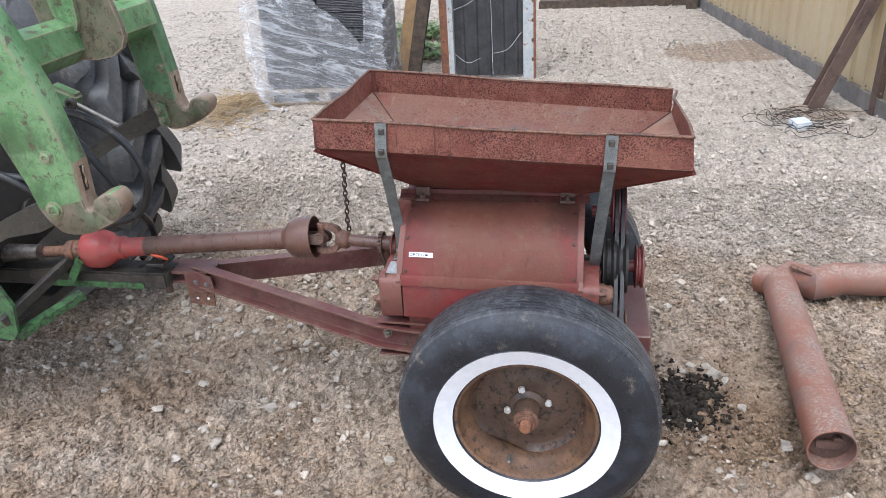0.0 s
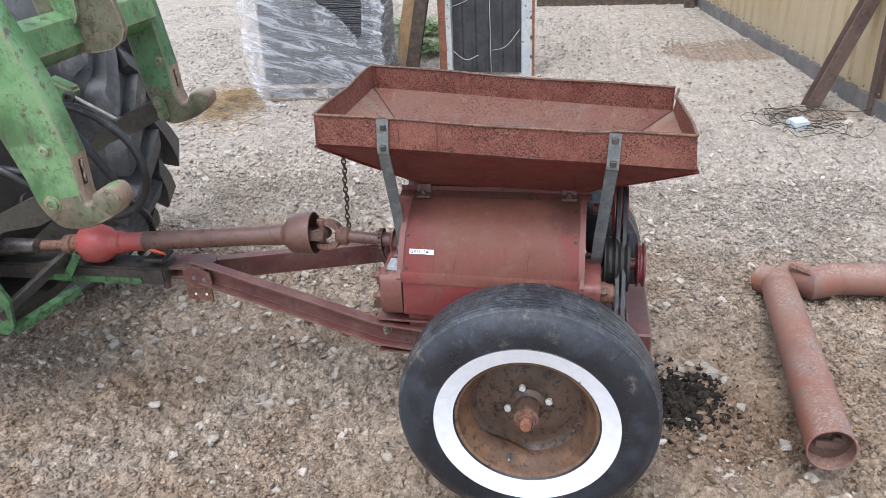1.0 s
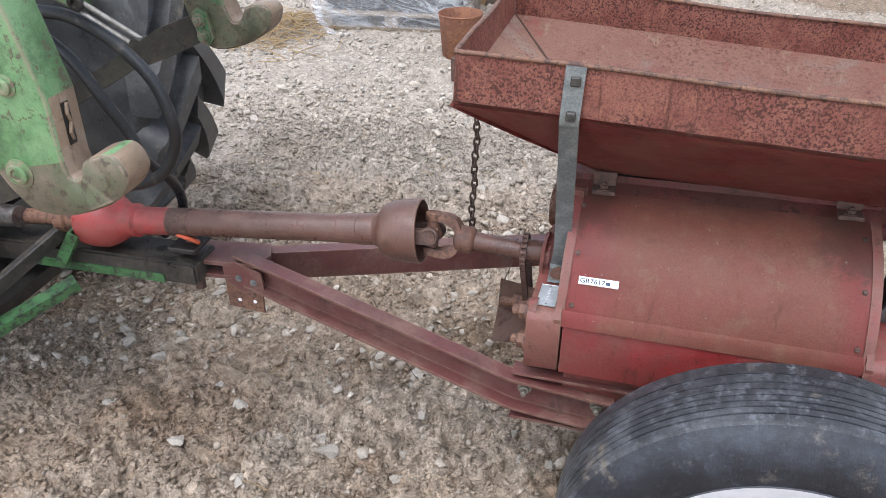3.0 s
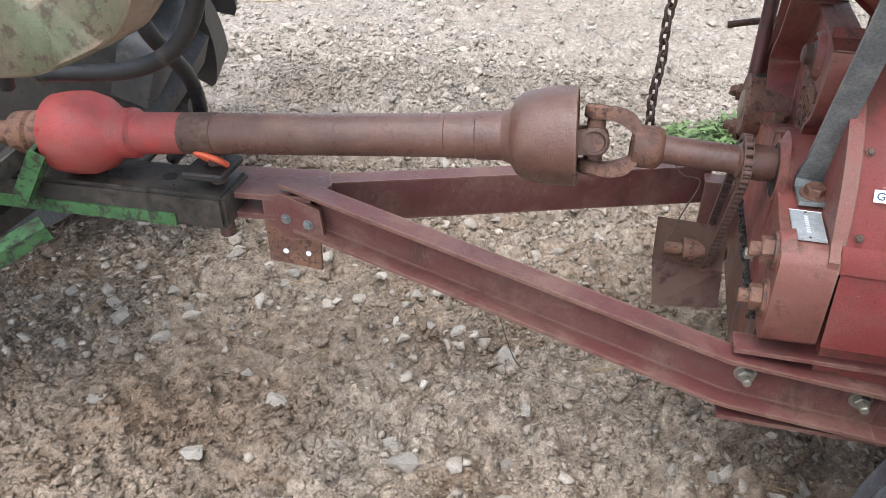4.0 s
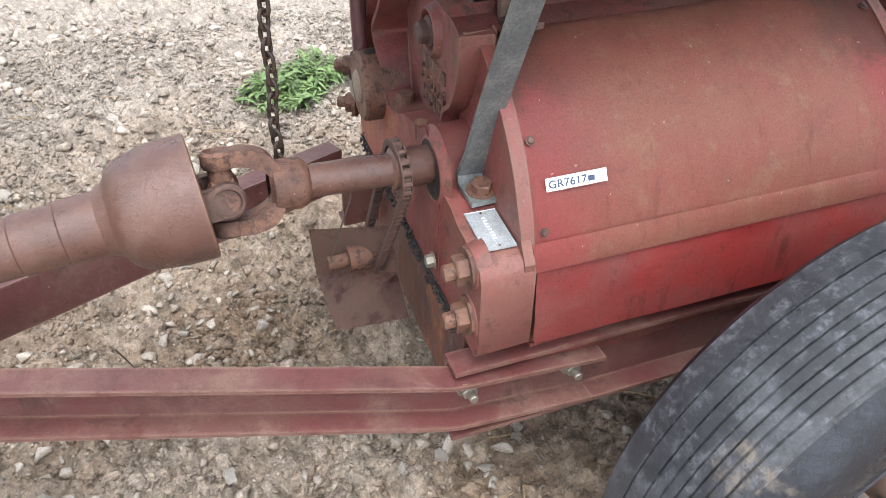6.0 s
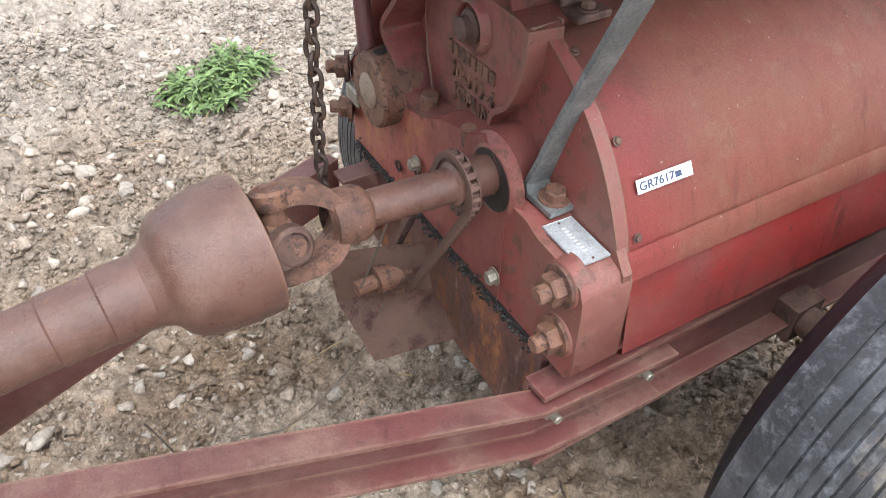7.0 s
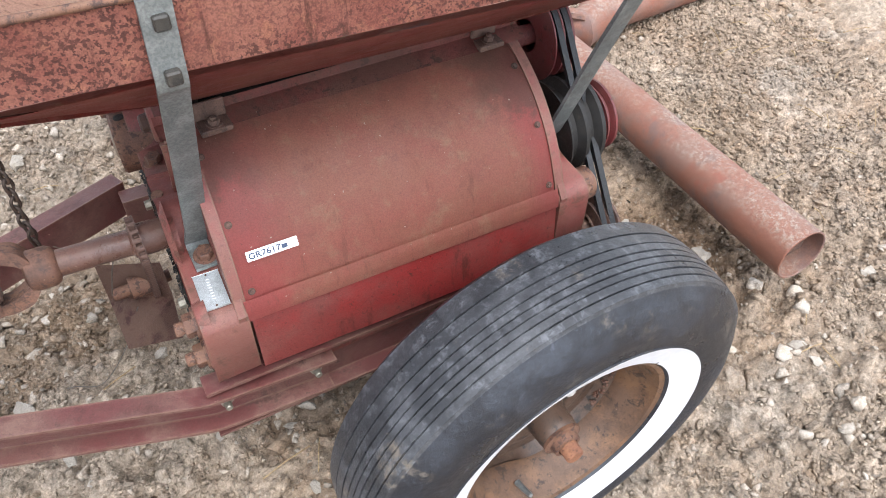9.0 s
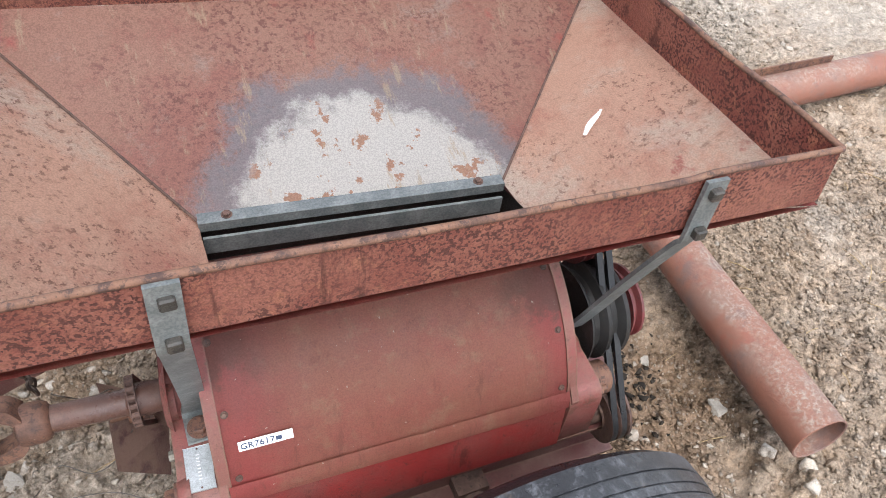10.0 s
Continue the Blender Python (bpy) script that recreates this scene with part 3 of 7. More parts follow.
def lathe(bm, profile, at, axis, seg=32, caps=False, wave=None, loop=False):
    """Turns (radius, along) round an axis. wave(angle, k) scales the radius."""
    axis = Vector(axis).normalized()
    side = axis.orthogonal().normalized()
    other = axis.cross(side)
    at = Vector(at)
    rings = []
    for k, (r, h) in enumerate(profile):
        ring = []
        for s in range(seg):
            a = 2 * math.pi * s / seg
            rr = r * (wave(a, k) if wave else 1.0)
            ring.append(bm.verts.new(at + axis * h + (side * math.cos(a) + other * math.sin(a)) * rr))
        rings.append(ring)
    pairs = list(zip(rings, rings[1:])) + ([(rings[-1], rings[0])] if loop else [])
    faces = []
    for p, q in pairs:
        for s in range(seg):
            t = (s + 1) % seg
            faces.append(bm.faces.new((p[s], p[t], q[t], q[s])))
    if caps:
        bm.faces.new(rings[0][::-1])
        bm.faces.new(rings[-1])
    return faces


def prism(bm, outline, axis, lo, hi):
    """A flat outline of two coordinates, pushed from lo to hi along an axis."""
    order = {"x": lambda u, v, w: (w, u, v), "y": lambda u, v, w: (u, w, v), "z": lambda u, v, w: (u, v, w)}[axis]
    a = [bm.verts.new(order(u, v, lo)) for u, v in outline]
    b = [bm.verts.new(order(u, v, hi)) for u, v in outline]
    n = len(a)
    bm.faces.new(a)
    bm.faces.new(b[::-1])
    for k in range(n):
        bm.faces.new((a[k], a[(k + 1) % n], b[(k + 1) % n], b[k]))
    return a + b


def tube(bm, pts, r, seg=10, closed=False, caps=True):
    """A round bar along points."""
    pts = [Vector(p) for p in pts]
    n = len(pts)
    rings = []
    last = None
    for k, p in enumerate(pts):
        d = pts[(k + 1) % n] - pts[k - 1] if closed else pts[min(k + 1, n - 1)] - pts[max(k - 1, 0)]
        d.normalize()
        if last is None:
            side = d.orthogonal().normalized()
        else:
            side = (last - d * last.dot(d)).normalized()
        last = side
        up = d.cross(side)
        rr = r[k] if isinstance(r, (list, tuple)) else r
        rings.append([bm.verts.new(p + (side * math.cos(2 * math.pi * s / seg) + up * math.sin(2 * math.pi * s / seg)) * rr) for s in range(seg)])
    for p, q in zip(rings, rings[1:] + (rings[:1] if closed else [])):
        for s in range(seg):
            t = (s + 1) % seg
            bm.faces.new((p[s], p[t], q[t], q[s]))
    if caps and not closed:
        bm.faces.new(rings[0][::-1])
        bm.faces.new(rings[-1])


def spline(pts, steps=8):
    """A smooth run of points through the given ones."""
    p = [Vector(q) for q in pts]
    p = [2 * p[0] - p[1]] + p + [2 * p[-1] - p[-2]]
    out = []
    for k in range(1, len(p) - 2):
        for s in range(steps):
            t = s / steps
            out.append(0.5 * (2 * p[k] + (p[k + 1] - p[k - 1]) * t + (2 * p[k - 1] - 5 * p[k] + 4 * p[k + 1] - p[k + 2]) * t * t
                              + (3 * p[k] - p[k - 1] - 3 * p[k + 1] + p[k + 2]) * t ** 3))
    return out + [p[-2]]


def hexbolt(bm, at, axis, r, h, washer=0.0, stud=0.0):
    axis = Vector(axis).normalized()
    at = Vector(at)
    if washer:
        cyl(bm, at, at + axis * washer, r * 1.35, seg=20)
        at = at + axis * washer
    lathe(bm, [(r, 0), (r, h * 0.85), (r * 0.86, h)], at, axis, 6, True)
    if stud:
        lathe(bm, [(r * 0.55, 0), (r * 0.55, stud * 0.85), (r * 0.45, stud)], at + axis * h, axis, 12, True)


def bolt(parent, at, axis, r, h, mat, washer=0.003, stud=0.0, name="bolt", label=""):
    bm = bmesh.new()
    hexbolt(bm, at, axis, r, h, washer, stud)
    return part(name, bm, mat, parent, label)


def channel(bm, a, b, depth, flange, t, out, up=(0, 0, 1), more=()):
    """A C-section bar through points (centre of the web): web of height depth, flanges towards the side out (+1: left of the way)."""
    h, f = depth / 2, flange * out
    w = t * out
    prof = [(0, -h), (f, -h), (f, -h + t), (w, -h + t), (w, h - t), (f, h - t), (f, h), (0, h)]
    pts = [Vector(p) for p in (a, b, *more)]
    rows = []
    for k, p in enumerate(pts):
        d = (pts[min(k + 1, len(pts) - 1)] - pts[max(k - 1, 0)]).normalized()
        y = Vector(up).cross(d).normalized()
        z = d.cross(y)
        rows.append([bm.verts.new(p + y * u + z * v) for u, v in prof])
    for p, q in zip(rows, rows[1:]):
        for s in range(8):
            bm.faces.new((p[s], p[(s + 1) % 8], q[(s + 1) % 8], q[s]))
    for r in (rows[0][::-1], rows[-1]):
        bm.faces.new((r[0], r[1], r[2], r[3]))
        bm.faces.new((r[0], r[3], r[4], r[7]))
        bm.faces.new((r[4], r[5], r[6], r[7]))
    soften(bm, 0.0015, 1, 60)


def roughen(bm, amount, scale, seed=0.0):
    for v in bm.verts:
        p = v.co * scale + V(seed, seed * 0.7, seed * 1.3)
        v.co += Vector(noise.noise_vector(p)) * amount


# ---- ground ----
def lattice(x, y, seed):
    """Smooth value noise over arrays."""
    rs = np.random.RandomState(seed)
    grid = rs.rand(256, 256)
    xi, yi = np.floor(x).astype(int), np.floor(y).astype(int)
    fx, fy = x - xi, y - yi
    fx, fy = fx * fx * (3 - 2 * fx), fy * fy * (3 - 2 * fy)
    g = lambda i, j: grid[i % 256, j % 256]
    return (g(xi, yi) * (1 - fx) + g(xi + 1, yi) * fx) * (1 - fy) + (g(xi, yi + 1) * (1 - fx) + g(xi + 1, yi + 1) * fx) * fy


def fbm(x, y, scale, octaves, seed):
    out, amp, total = 0.0, 1.0, 0.0
    for k in range(octaves):
        out = out + amp * lattice(x * scale * 2 ** k, y * scale * 2 ** k, seed + k)
        total += amp
        amp *= 0.55
    return out / total


def cells(x, y, scale, seed):
    """Rounded lumps, each of its own height: one bump a cell, scattered."""
    rs = np.random.RandomState(seed)
    px, py, pr = rs.rand(128, 128), rs.rand(128, 128), rs.rand(128, 128)
    x, y = x * scale, y * scale
    xi, yi = np.floor(x).astype(int), np.floor(y).astype(int)
    best = np.zeros_like(x)
    for i in (-1, 0, 1):
        for j in (-1, 0, 1):
            a, b = (xi + i) % 128, (yi + j) % 128
            d = (xi + i + px[a, b] - x) ** 2 + ((yi + j + py[a, b] - y) * 1.2) ** 2
            r = 0.22 + 0.45 * pr[a, b]
            best = np.maximum(best, np.clip(1 - d / r ** 2, 0, 1) ** 0.7 * np.clip(pr[a, b] * 1.6 - 0.6, 0, 1))
    return best


def ground_height(x, y):
    x, y = np.asarray(x, float), np.asarray(y, float)
    near = np.exp(-((x / 7.0) ** 2 + ((y - 2) / 8.0) ** 2))
    rough = np.clip((fbm(x, y, 1.3, 3, 91) - 0.36) / 0.2, 0.28, 1.0)
    wx, wy = x + 0.05 * (fbm(x, y, 9.0, 2, 61) - 0.5), y + 0.05 * (fbm(x, y, 9.0, 2, 65) - 0.5)
    z = 0.05 * (fbm(x, y, 0.7, 4, 11) - 0.5) + 0.050 * (fbm(x, y, 4.5, 5, 31) - 0.5) + 0.080 * rough * (fbm(x, y, 15.0, 3, 51) - 0.5) + 0.027 * (fbm(x, y, 50.0, 2, 81) - 0.5)
    z = z + rough * (0.030 * cells(wx, wy, 17.0, 5) + 0.018 * cells(wx, wy, 38.0, 6)) + 0.006 * cells(wx, wy, 70.0, 8)
    # churned wheel tracks
    for off, amp in ((1.95, 0.026), (2.45, 0.022), (0.62, 0.018)):
        d = y - off - 0.16 * x - 0.12 * np.sin(x * 1.3)
        z = z - amp * np.exp(-(d / 0.13) ** 2) + 0.5 * amp * np.exp(-((np.abs(d) - 0.24) / 0.09) ** 2)
        z = z + 0.007 * np.exp(-(d / 0.14) ** 2) * np.sin(x * 46 + 3 * np.sin(y * 5))
    # footing of the wheels stays level
    for cx, cy in ((0.0, 0.0), (0.0, 0.92)):
        k = np.exp(-(((x - cx) / 0.16) ** 2 + ((y - cy) / 0.16) ** 2))
        z = z * (1 - k)
    return z * near


def spaced(lo, hi, step, far, growth):
    core = np.arange(lo, hi, step)
    out, d, p = [], step, hi
    while p < far:
        out.append(p)
        d *= growth
        p += d
    left, d, p = [], step, lo - step
    while p > -far:
        left.append(p)
        d *= growth
        p -= d
    return np.array([-far] + left[::-1] + list(core) + out + [far])


def build_ground():
    xs, ys = spaced(-2.4, 2.2, 0.0085, 900, 1.16), spaced(-0.4, 2.8, 0.0085, 900, 1.13)
    gx, gy = np.meshgrid(xs, ys, indexing="ij")
    gz = ground_height(gx, gy)
    nx, ny = len(xs), len(ys)
    co = np.stack([gx, gy, gz], -1).reshape(-1, 3)
    i = np.arange(nx * ny).reshape(nx, ny)
    quads = np.stack([i[:-1, :-1], i[1:, :-1], i[1:, 1:], i[:-1, 1:]], -1).reshape(-1, 4)
    me = bpy.data.meshes.new("ground")
    me.vertices.add(len(co))
    me.vertices.foreach_set("co", co.ravel())
    me.loops.add(quads.size)
    me.loops.foreach_set("vertex_index", quads.ravel())
    me.polygons.add(len(quads))
    me.polygons.foreach_set("loop_start", np.arange(0, quads.size, 4))
    me.polygons.foreach_set("use_smooth", np.ones(len(quads), bool))
    me.update()
    me.validate()
    ob = new("ground", me)
    me.materials.append(DIRT)
    tagged(ob, "bare tan dirt yard with churned wheel tracks", "ground", kind="structure")


build_ground()


def stone_shapes(count, points, seed, flat=0.65, fine=0):
    """Templates of broken stones, the hulls of scattered points: points and triangles. fine: how often they are cut finer and roughened."""
    rs = random.Random(seed)
    shapes = []
    for k in range(count):
        bm = bmesh.new()
        sx, sy, sz = rs.uniform(0.85, 1.25), rs.uniform(0.65, 1.0), rs.uniform(flat - 0.15, flat + 0.2)
        for _ in range(points):
            d = V(rs.gauss(0, 1), rs.gauss(0, 1), rs.gauss(0, 1)).normalized() * rs.uniform(0.78, 1.08)
            bm.verts.new((d.x * sx, d.y * sy, d.z * sz))
        hull = bmesh.ops.convex_hull(bm, input=bm.verts[:])
        bmesh.ops.delete(bm, geom=[v for v in bm.verts if not v.link_faces], context="VERTS")
        bmesh.ops.triangulate(bm, faces=bm.faces[:])
        for step in range(fine):
            bmesh.ops.subdivide_edges(bm, edges=bm.edges[:], cuts=1, use_grid_fill=True)
            bmesh.ops.triangulate(bm, faces=bm.faces[:])
            for v in bm.verts:
                v.co += Vector(noise.noise_vector(v.co * (2.2 + 2.5 * step) + V(k * 3.1, 0, seed))) * (0.10, 0.05, 0.03)[step]
        bmesh.ops.recalc_face_normals(bm, faces=bm.faces[:])
        bm.verts.index_update()
        shapes.append((np.array([v.co[:] for v in bm.verts]), np.array([[v.index for v in f.verts] for f in bm.faces])))
        bm.free()
    return shapes


def scatter(name, places, sizes, shapes, material, label, category, seed, sink=0.35, tilt=0.5):
    """Many stones in one mesh."""
    rs = np.random.RandomState(seed)
    cos, tris, base = [], [], 0
    zs = ground_height(places[:, 0], places[:, 1])
    which = rs.randint(0, len(shapes), len(places))
    for k, (sv, sf) in enumerate(shapes):
        sel = np.where(which == k)[0]
        if not len(sel):
            continue
        a = rs.rand(len(sel)) * 2 * np.pi
        b = (rs.rand(len(sel)) - 0.5) * 2 * tilt
        ca, sa, cb, sb = np.cos(a), np.sin(a), np.cos(b), np.sin(b)
        p = sv[None] * sizes[sel][:, None, None]
        y, z = p[..., 1] * cb[:, None] - p[..., 2] * sb[:, None], p[..., 1] * sb[:, None] + p[..., 2] * cb[:, None]
        x = p[..., 0]
        q = np.stack([x * ca[:, None] - y * sa[:, None], x * sa[:, None] + y * ca[:, None], z], -1)
        q[..., 0] += places[sel, 0][:, None]
        q[..., 1] += places[sel, 1][:, None]
        q[..., 2] += (zs[sel] + sizes[sel] * (0.62 - sink))[:, None]
        cos.append(q.reshape(-1, 3))
        tris.append((sf[None] + (base + np.arange(len(sel)) * len(sv))[:, None, None]).reshape(-1, 3))
        base += len(sel) * len(sv)
    co, tri = np.concatenate(cos), np.concatenate(tris)
    me = bpy.data.meshes.new(name)
    me.vertices.add(len(co))
    me.vertices.foreach_set("co", co.ravel())
    me.loops.add(tri.size)
    me.loops.foreach_set("vertex_index", tri.ravel())
    me.polygons.add(len(tri))
    me.polygons.foreach_set("loop_start", np.arange(0, tri.size, 3))
    me.update()
    ob = new(name, me)
    me.materials.append(material)
    return tagged(ob, label, category, kind="stuff")


def stone_density(x, y):
    """How stony the yard is: thick to the back and right, thin in the trodden middle."""
    d = fbm(x, y, 1.1, 4, 71)
    d = np.clip((d - 0.44) / 0.16, 0.05, 1)
    d = d * (0.80 - 0.48 * np.clip((x - 0.2) / 0.6, 0, 1)) + 0.30 * np.clip((y - 1.0) / 2.5, 0, 1)
    return np.clip(d, 0.05, 1)


def build_gravel():
    rs = np.random.RandomState(7)

    def pick(n, x0, x1, y0, y1, power=1.0):
        p = np.stack([rs.uniform(x0, x1, n), rs.uniform(y0, y1, n)], -1)
        return p[rs.rand(n) < stone_density(p[:, 0], p[:, 1]) ** power]

    tiny, mid = stone_shapes(22, 8, 3, 0.68), stone_shapes(16, 13, 5, 0.70, 1)
    p = pick(70000, -2.4, 2.2, -0.4, 2.6, 0.7)
    s = 0.0026 + 0.0055 * rs.rand(len(p)) ** 1.8
    scatter("grit", p, s, tiny, GRIT, "fine pale limestone grit lying on the dirt", "gravel", 1, 0.3)
    p = np.stack([rs.uniform(-2.4, 2.0, 150000), rs.uniform(-0.4, 2.6, 150000)], -1)
    p = p[rs.rand(len(p)) < np.clip((fbm(p[:, 0], p[:, 1], 2.6, 4, 171) - 0.34) / 0.22, 0.12, 1)]
    s = 0.0035 + 0.010 * rs.rand(len(p)) ** 2.4
    scatter("crumbled_dirt", p, s, tiny, DIRT, "loose crumbs of tan dirt covering the yard", "dirt", 8, 0.32)
    p = pick(15000, -2.6, 2.4, -0.4, 3.0, 0.9)
    s = 0.0060 + 0.011 * rs.rand(len(p)) ** 2.6
    scatter("gravel", p, s, tiny, GRAVEL, "pale broken limestone gravel scattered over the dirt", "gravel", 2, 0.30)
    p = pick(6500, -2.7, 2.4, -0.4, 3.2, 1.5)
    s = 0.009 + 0.020 * rs.rand(len(p)) ** 2.4
    scatter("coarse_gravel", p, s, mid, GRAVEL_PALE, "coarse pale limestone gravel pressed into the dirt", "gravel", 4, 0.40)
    p = pick(9000, -2.6, 2.2, -0.4, 2.8, 0.5)
    s = 0.009 + 0.017 * rs.rand(len(p)) ** 2.6
    scatter("dirt_clods", p, s, mid, DIRT, "crumbled brown clods of dry dirt", "dirt", 9, 0.45)
    p = pick(60000, -6.0, 3.2, 2.8, 9.5, 0.7)
    bare = np.minimum(np.hypot(p[:, 0] - 1.6, 1.5 * (p[:, 1] - 6.1)) / 1.0, np.hypot(p[:, 0] - 1.78, 1.5 * (p[:, 1] - 4.05)) / 0.5)
    p = p[rs.rand(len(p)) < np.clip(bare, 0.15, 1)]
    s = 0.006 + 0.017 * rs.rand(len(p)) ** 3
    scatter("distant_gravel", p, s, tiny, GRAVEL_FAR, "whitish gravel covering the back of the yard", "gravel", 3, 0.50)


build_gravel()


def build_stones():
    """The larger loose stones one by one, on a few shared shapes."""
    rs = random.Random(12)
    meshes = []
    for k, (sv, sf) in enumerate(stone_shapes(12, 16, 21, 0.62, 2)):
        me = bpy.data.meshes.new("stone")
        me.from_pydata((sv + np.array([0, 0, 0.32])).tolist(), [], sf.tolist())
        me.polygons.foreach_set("use_smooth", np.ones(len(sf), bool))
        me.set_sharp_from_angle(angle=radians(14))
        me.materials.append(STONE)
        meshes.append(me)
    spots = [(0.806, 0.330, 0.036), (-1.371, 0.270, 0.026), (-1.025, 0.760, 0.019), (-0.771, 0.536, 0.022), (-1.37, 0.502, 0.018), (1.93, 3.72, 0.06), (-0.625, 2.07, 0.036), (-0.56, 2.05, 0.028), (-0.752, 1.762, 0.044), (-0.81, 1.70, 0.034),
             (-0.699, 1.511, 0.032), (-0.89, 1.93, 0.030), (-0.48, 2.55, 0.034), (-0.44, 2.32, 0.028), (-0.530, 0.728, 0.022), (-0.513, 0.537, 0.020), (-0.242, 0.472, 0.028), (-0.25, 0.44, 0.020), (-0.739, 0.465, 0.020), (-0.789, 0.421, 0.020),
             (-1.283, 0.456, 0.032), (-1.065, 0.587, 0.018), (-0.481, 0.434, 0.016), (-1.01, 0.398, 0.026), (-1.655, 0.38, 0.026), (-0.466, 0.115, 0.024), (-1.152, 0.198, 0.022), (-1.029, 0.42, 0.026), (-1.939, 0.711, 0.026), (-1.825, 0.514, 0.026),
             (0.606, 0.168, 0.026), (-0.783, 0.32, 0.020), (-1.13, 0.376, 0.020), (-2.28, 2.94, 0.060), (-2.246, 2.51, 0.040), (0.701, 0.521, 0.024), (0.629, 0.712, 0.034), (0.56, 0.80, 0.030), (0.62, 0.78, 0.026), (0.52, 0.74, 0.024), (0.66, 0.64, 0.022),
             (1.167, 0.077, 0.030), (-1.62, 0.70, 0.03), (-1.75, 0.62, 0.036), (-1.70, 0.78, 0.030), (-1.80, 0.68, 0.028), (-1.72, 0.55, 0.024)]
    while len(spots) < 210:
        x, y = rs.uniform(-2.4, 2.2), rs.uniform(-0.2, 3.6)
        if float(stone_density(np.array([x]), np.array([y]))[0]) > rs.random() and abs(x) + abs(y) > 0.35 and not (x < -1.45 and y < 0.45):
            spots.append((x, y, 0.014 + 0.020 * rs.random() ** 2))
    for x, y, r in spots:
        ob = new("stone", rs.choice(meshes))
        ob.location = (x, y, float(ground_height(x, y)) - 0.1 * r)
        ob.rotation_euler = (rs.uniform(-0.2, 0.2), rs.uniform(-0.2, 0.2), rs.uniform(0, 6.28))
        ob.scale = (r, r * rs.uniform(0.8, 1.0), r * rs.uniform(0.75, 1.0))
        tagged(ob, "pale rough limestone lump lying on the dirt", "stone", "loose stones in the yard")


build_stones()


# ---- the trailer mill ----
mill = thing("feed_mill", (0, 0.42, 0), "old faded red roller feed mill trailer with a wide sheet hopper", "feed mill", kind="")
HUBZ = 0.366


def build_wheel(yc, face):
    """A wheel with its axis along y, centre at yc; face -1: the dished side towards -y."""
    at, ax = V(0, yc, HUBZ), V(0, face, 0)
    bm = bmesh.new()
    # rim: flange, well, drop centre
    lathe(bm, [(0.194, 0.058), (0.201, 0.070), (0.198, 0.075), (0.190, 0.071), (0.186, 0.056), (0.182, 0.042), (0.170, 0.026), (0.163, 0.004), (0.161, -0.02),
               (0.172, -0.045), (0.190, -0.06), (0.198, -0.070)], at, ax, 72)
    wheel = part("wheel", bm, RUST_RIM, mill, "rusty steel wheel rim", smooth=40)
    bm = bmesh.new()
    notch = lambda a, k: 1.0 - (0.14, 0.05, 0.0, 0.0)[k] * max(0.0, math.cos(2 * (a - 0.35))) ** 4 if k < 4 else 1.0
    lathe(bm, [(0.163, 0.000), (0.156, -0.006), (0.148, -0.020), (0.128, -0.022), (0.100, -0.012), (0.075, -0.008), (0.060, -0.012), (0.03, -0.012)], at, ax, 72, wave=notch)
    part("wheel_disc", bm, RUST_HUB, wheel, "brown rusted wheel disc", smooth=40)
    bm = bmesh.new()
    lathe(bm, [(0.052, -0.04), (0.052, -0.006), (0.046, 0.000), (0.037, 0.004), (0.0355, 0.040), (0.033, 0.054), (0.031, 0.056)], at, ax, 28, True)
    roughen(bm, 0.0012, 40)
    part("hub", bm, RUST_HUB, wheel, smooth=40)
    bm = bmesh.new()
    lathe(bm, [(0.018, 0.050), (0.0345, 0.054), (0.0350, 0.060), (0.026, 0.062), (0.0245, 0.074), (0.018, 0.075)], at, ax, 24)
    nut = part("axle_nut", bm, RUST, wheel, smooth=30)
    bm = bmesh.new()
    lathe(bm, [(0.0165, 0.060), (0.0160, 0.094), (0.0135, 0.097), (0.0, 0.097)], at, ax, 20)
    part("axle_end", bm, RUST_ORANGE, nut, "orange rusted axle stub", smooth=40)
    for k in range(4):
        a = radians(16 + 90 * k)
        p = at + V(math.cos(a) * 0.060, 0, math.sin(a) * 0.060) - ax * 0.007
        bm = bmesh.new()
        hexbolt(bm, p, ax, 0.0105, 0.011)
        part("lug_nut", bm, BOLT_WHITE, wheel, "pale wheel lug nut")
    bm = bmesh.new()
    p = at + V(-0.052, 0, -0.158) + ax * 0.03
    tube(bm, [p, p + ax * 0.02 + V(0.002, 0, 0.005), p + ax * 0.038 + V(0.003, 0, 0.014)], [0.006, 0.0055, 0.004], 10)
    part("valve_stem", bm, GALV, wheel, smooth=40)
    # grit caked between the rim and the disc
    for lo, hi, seed in ((126, 168, 3), (-34, 10, 4)) if face < 0 else ():
        rs = random.Random(seed)
        bm = bmesh.new()
        for k in range(46):
            a = radians(rs.uniform(lo, hi))
            r = rs.uniform(0.150, 0.162)
            p = at + V(math.cos(a) * r, 0, math.sin(a) * r) + ax * rs.uniform(-0.012, -0.002)
            ball = bmesh.ops.create_icosphere(bm, subdivisions=1, radius=rs.uniform(0.002, 0.005))["verts"]
            for v in ball:
                v.co = p + v.co + Vector(noise.noise_vector(v.co * 300 + p * 40)) * 0.002
        part("caked_grit", bm, RUST, wheel, "crumbs of grit caked in the rim")
    # tyre: bead, sidewall, shoulder, ribbed tread
    prof = [(0.194, 0.066), (0.200, 0.076), (0.2025, 0.0800)]
    prof += [(0.2535, 0.0975), (0.2555, 0.0955), (0.285, 0.0985), (0.305, 0.0965), (0.325, 0.0900), (0.341, 0.0800), (0.352, 0.069)]
    tread = [0.066]
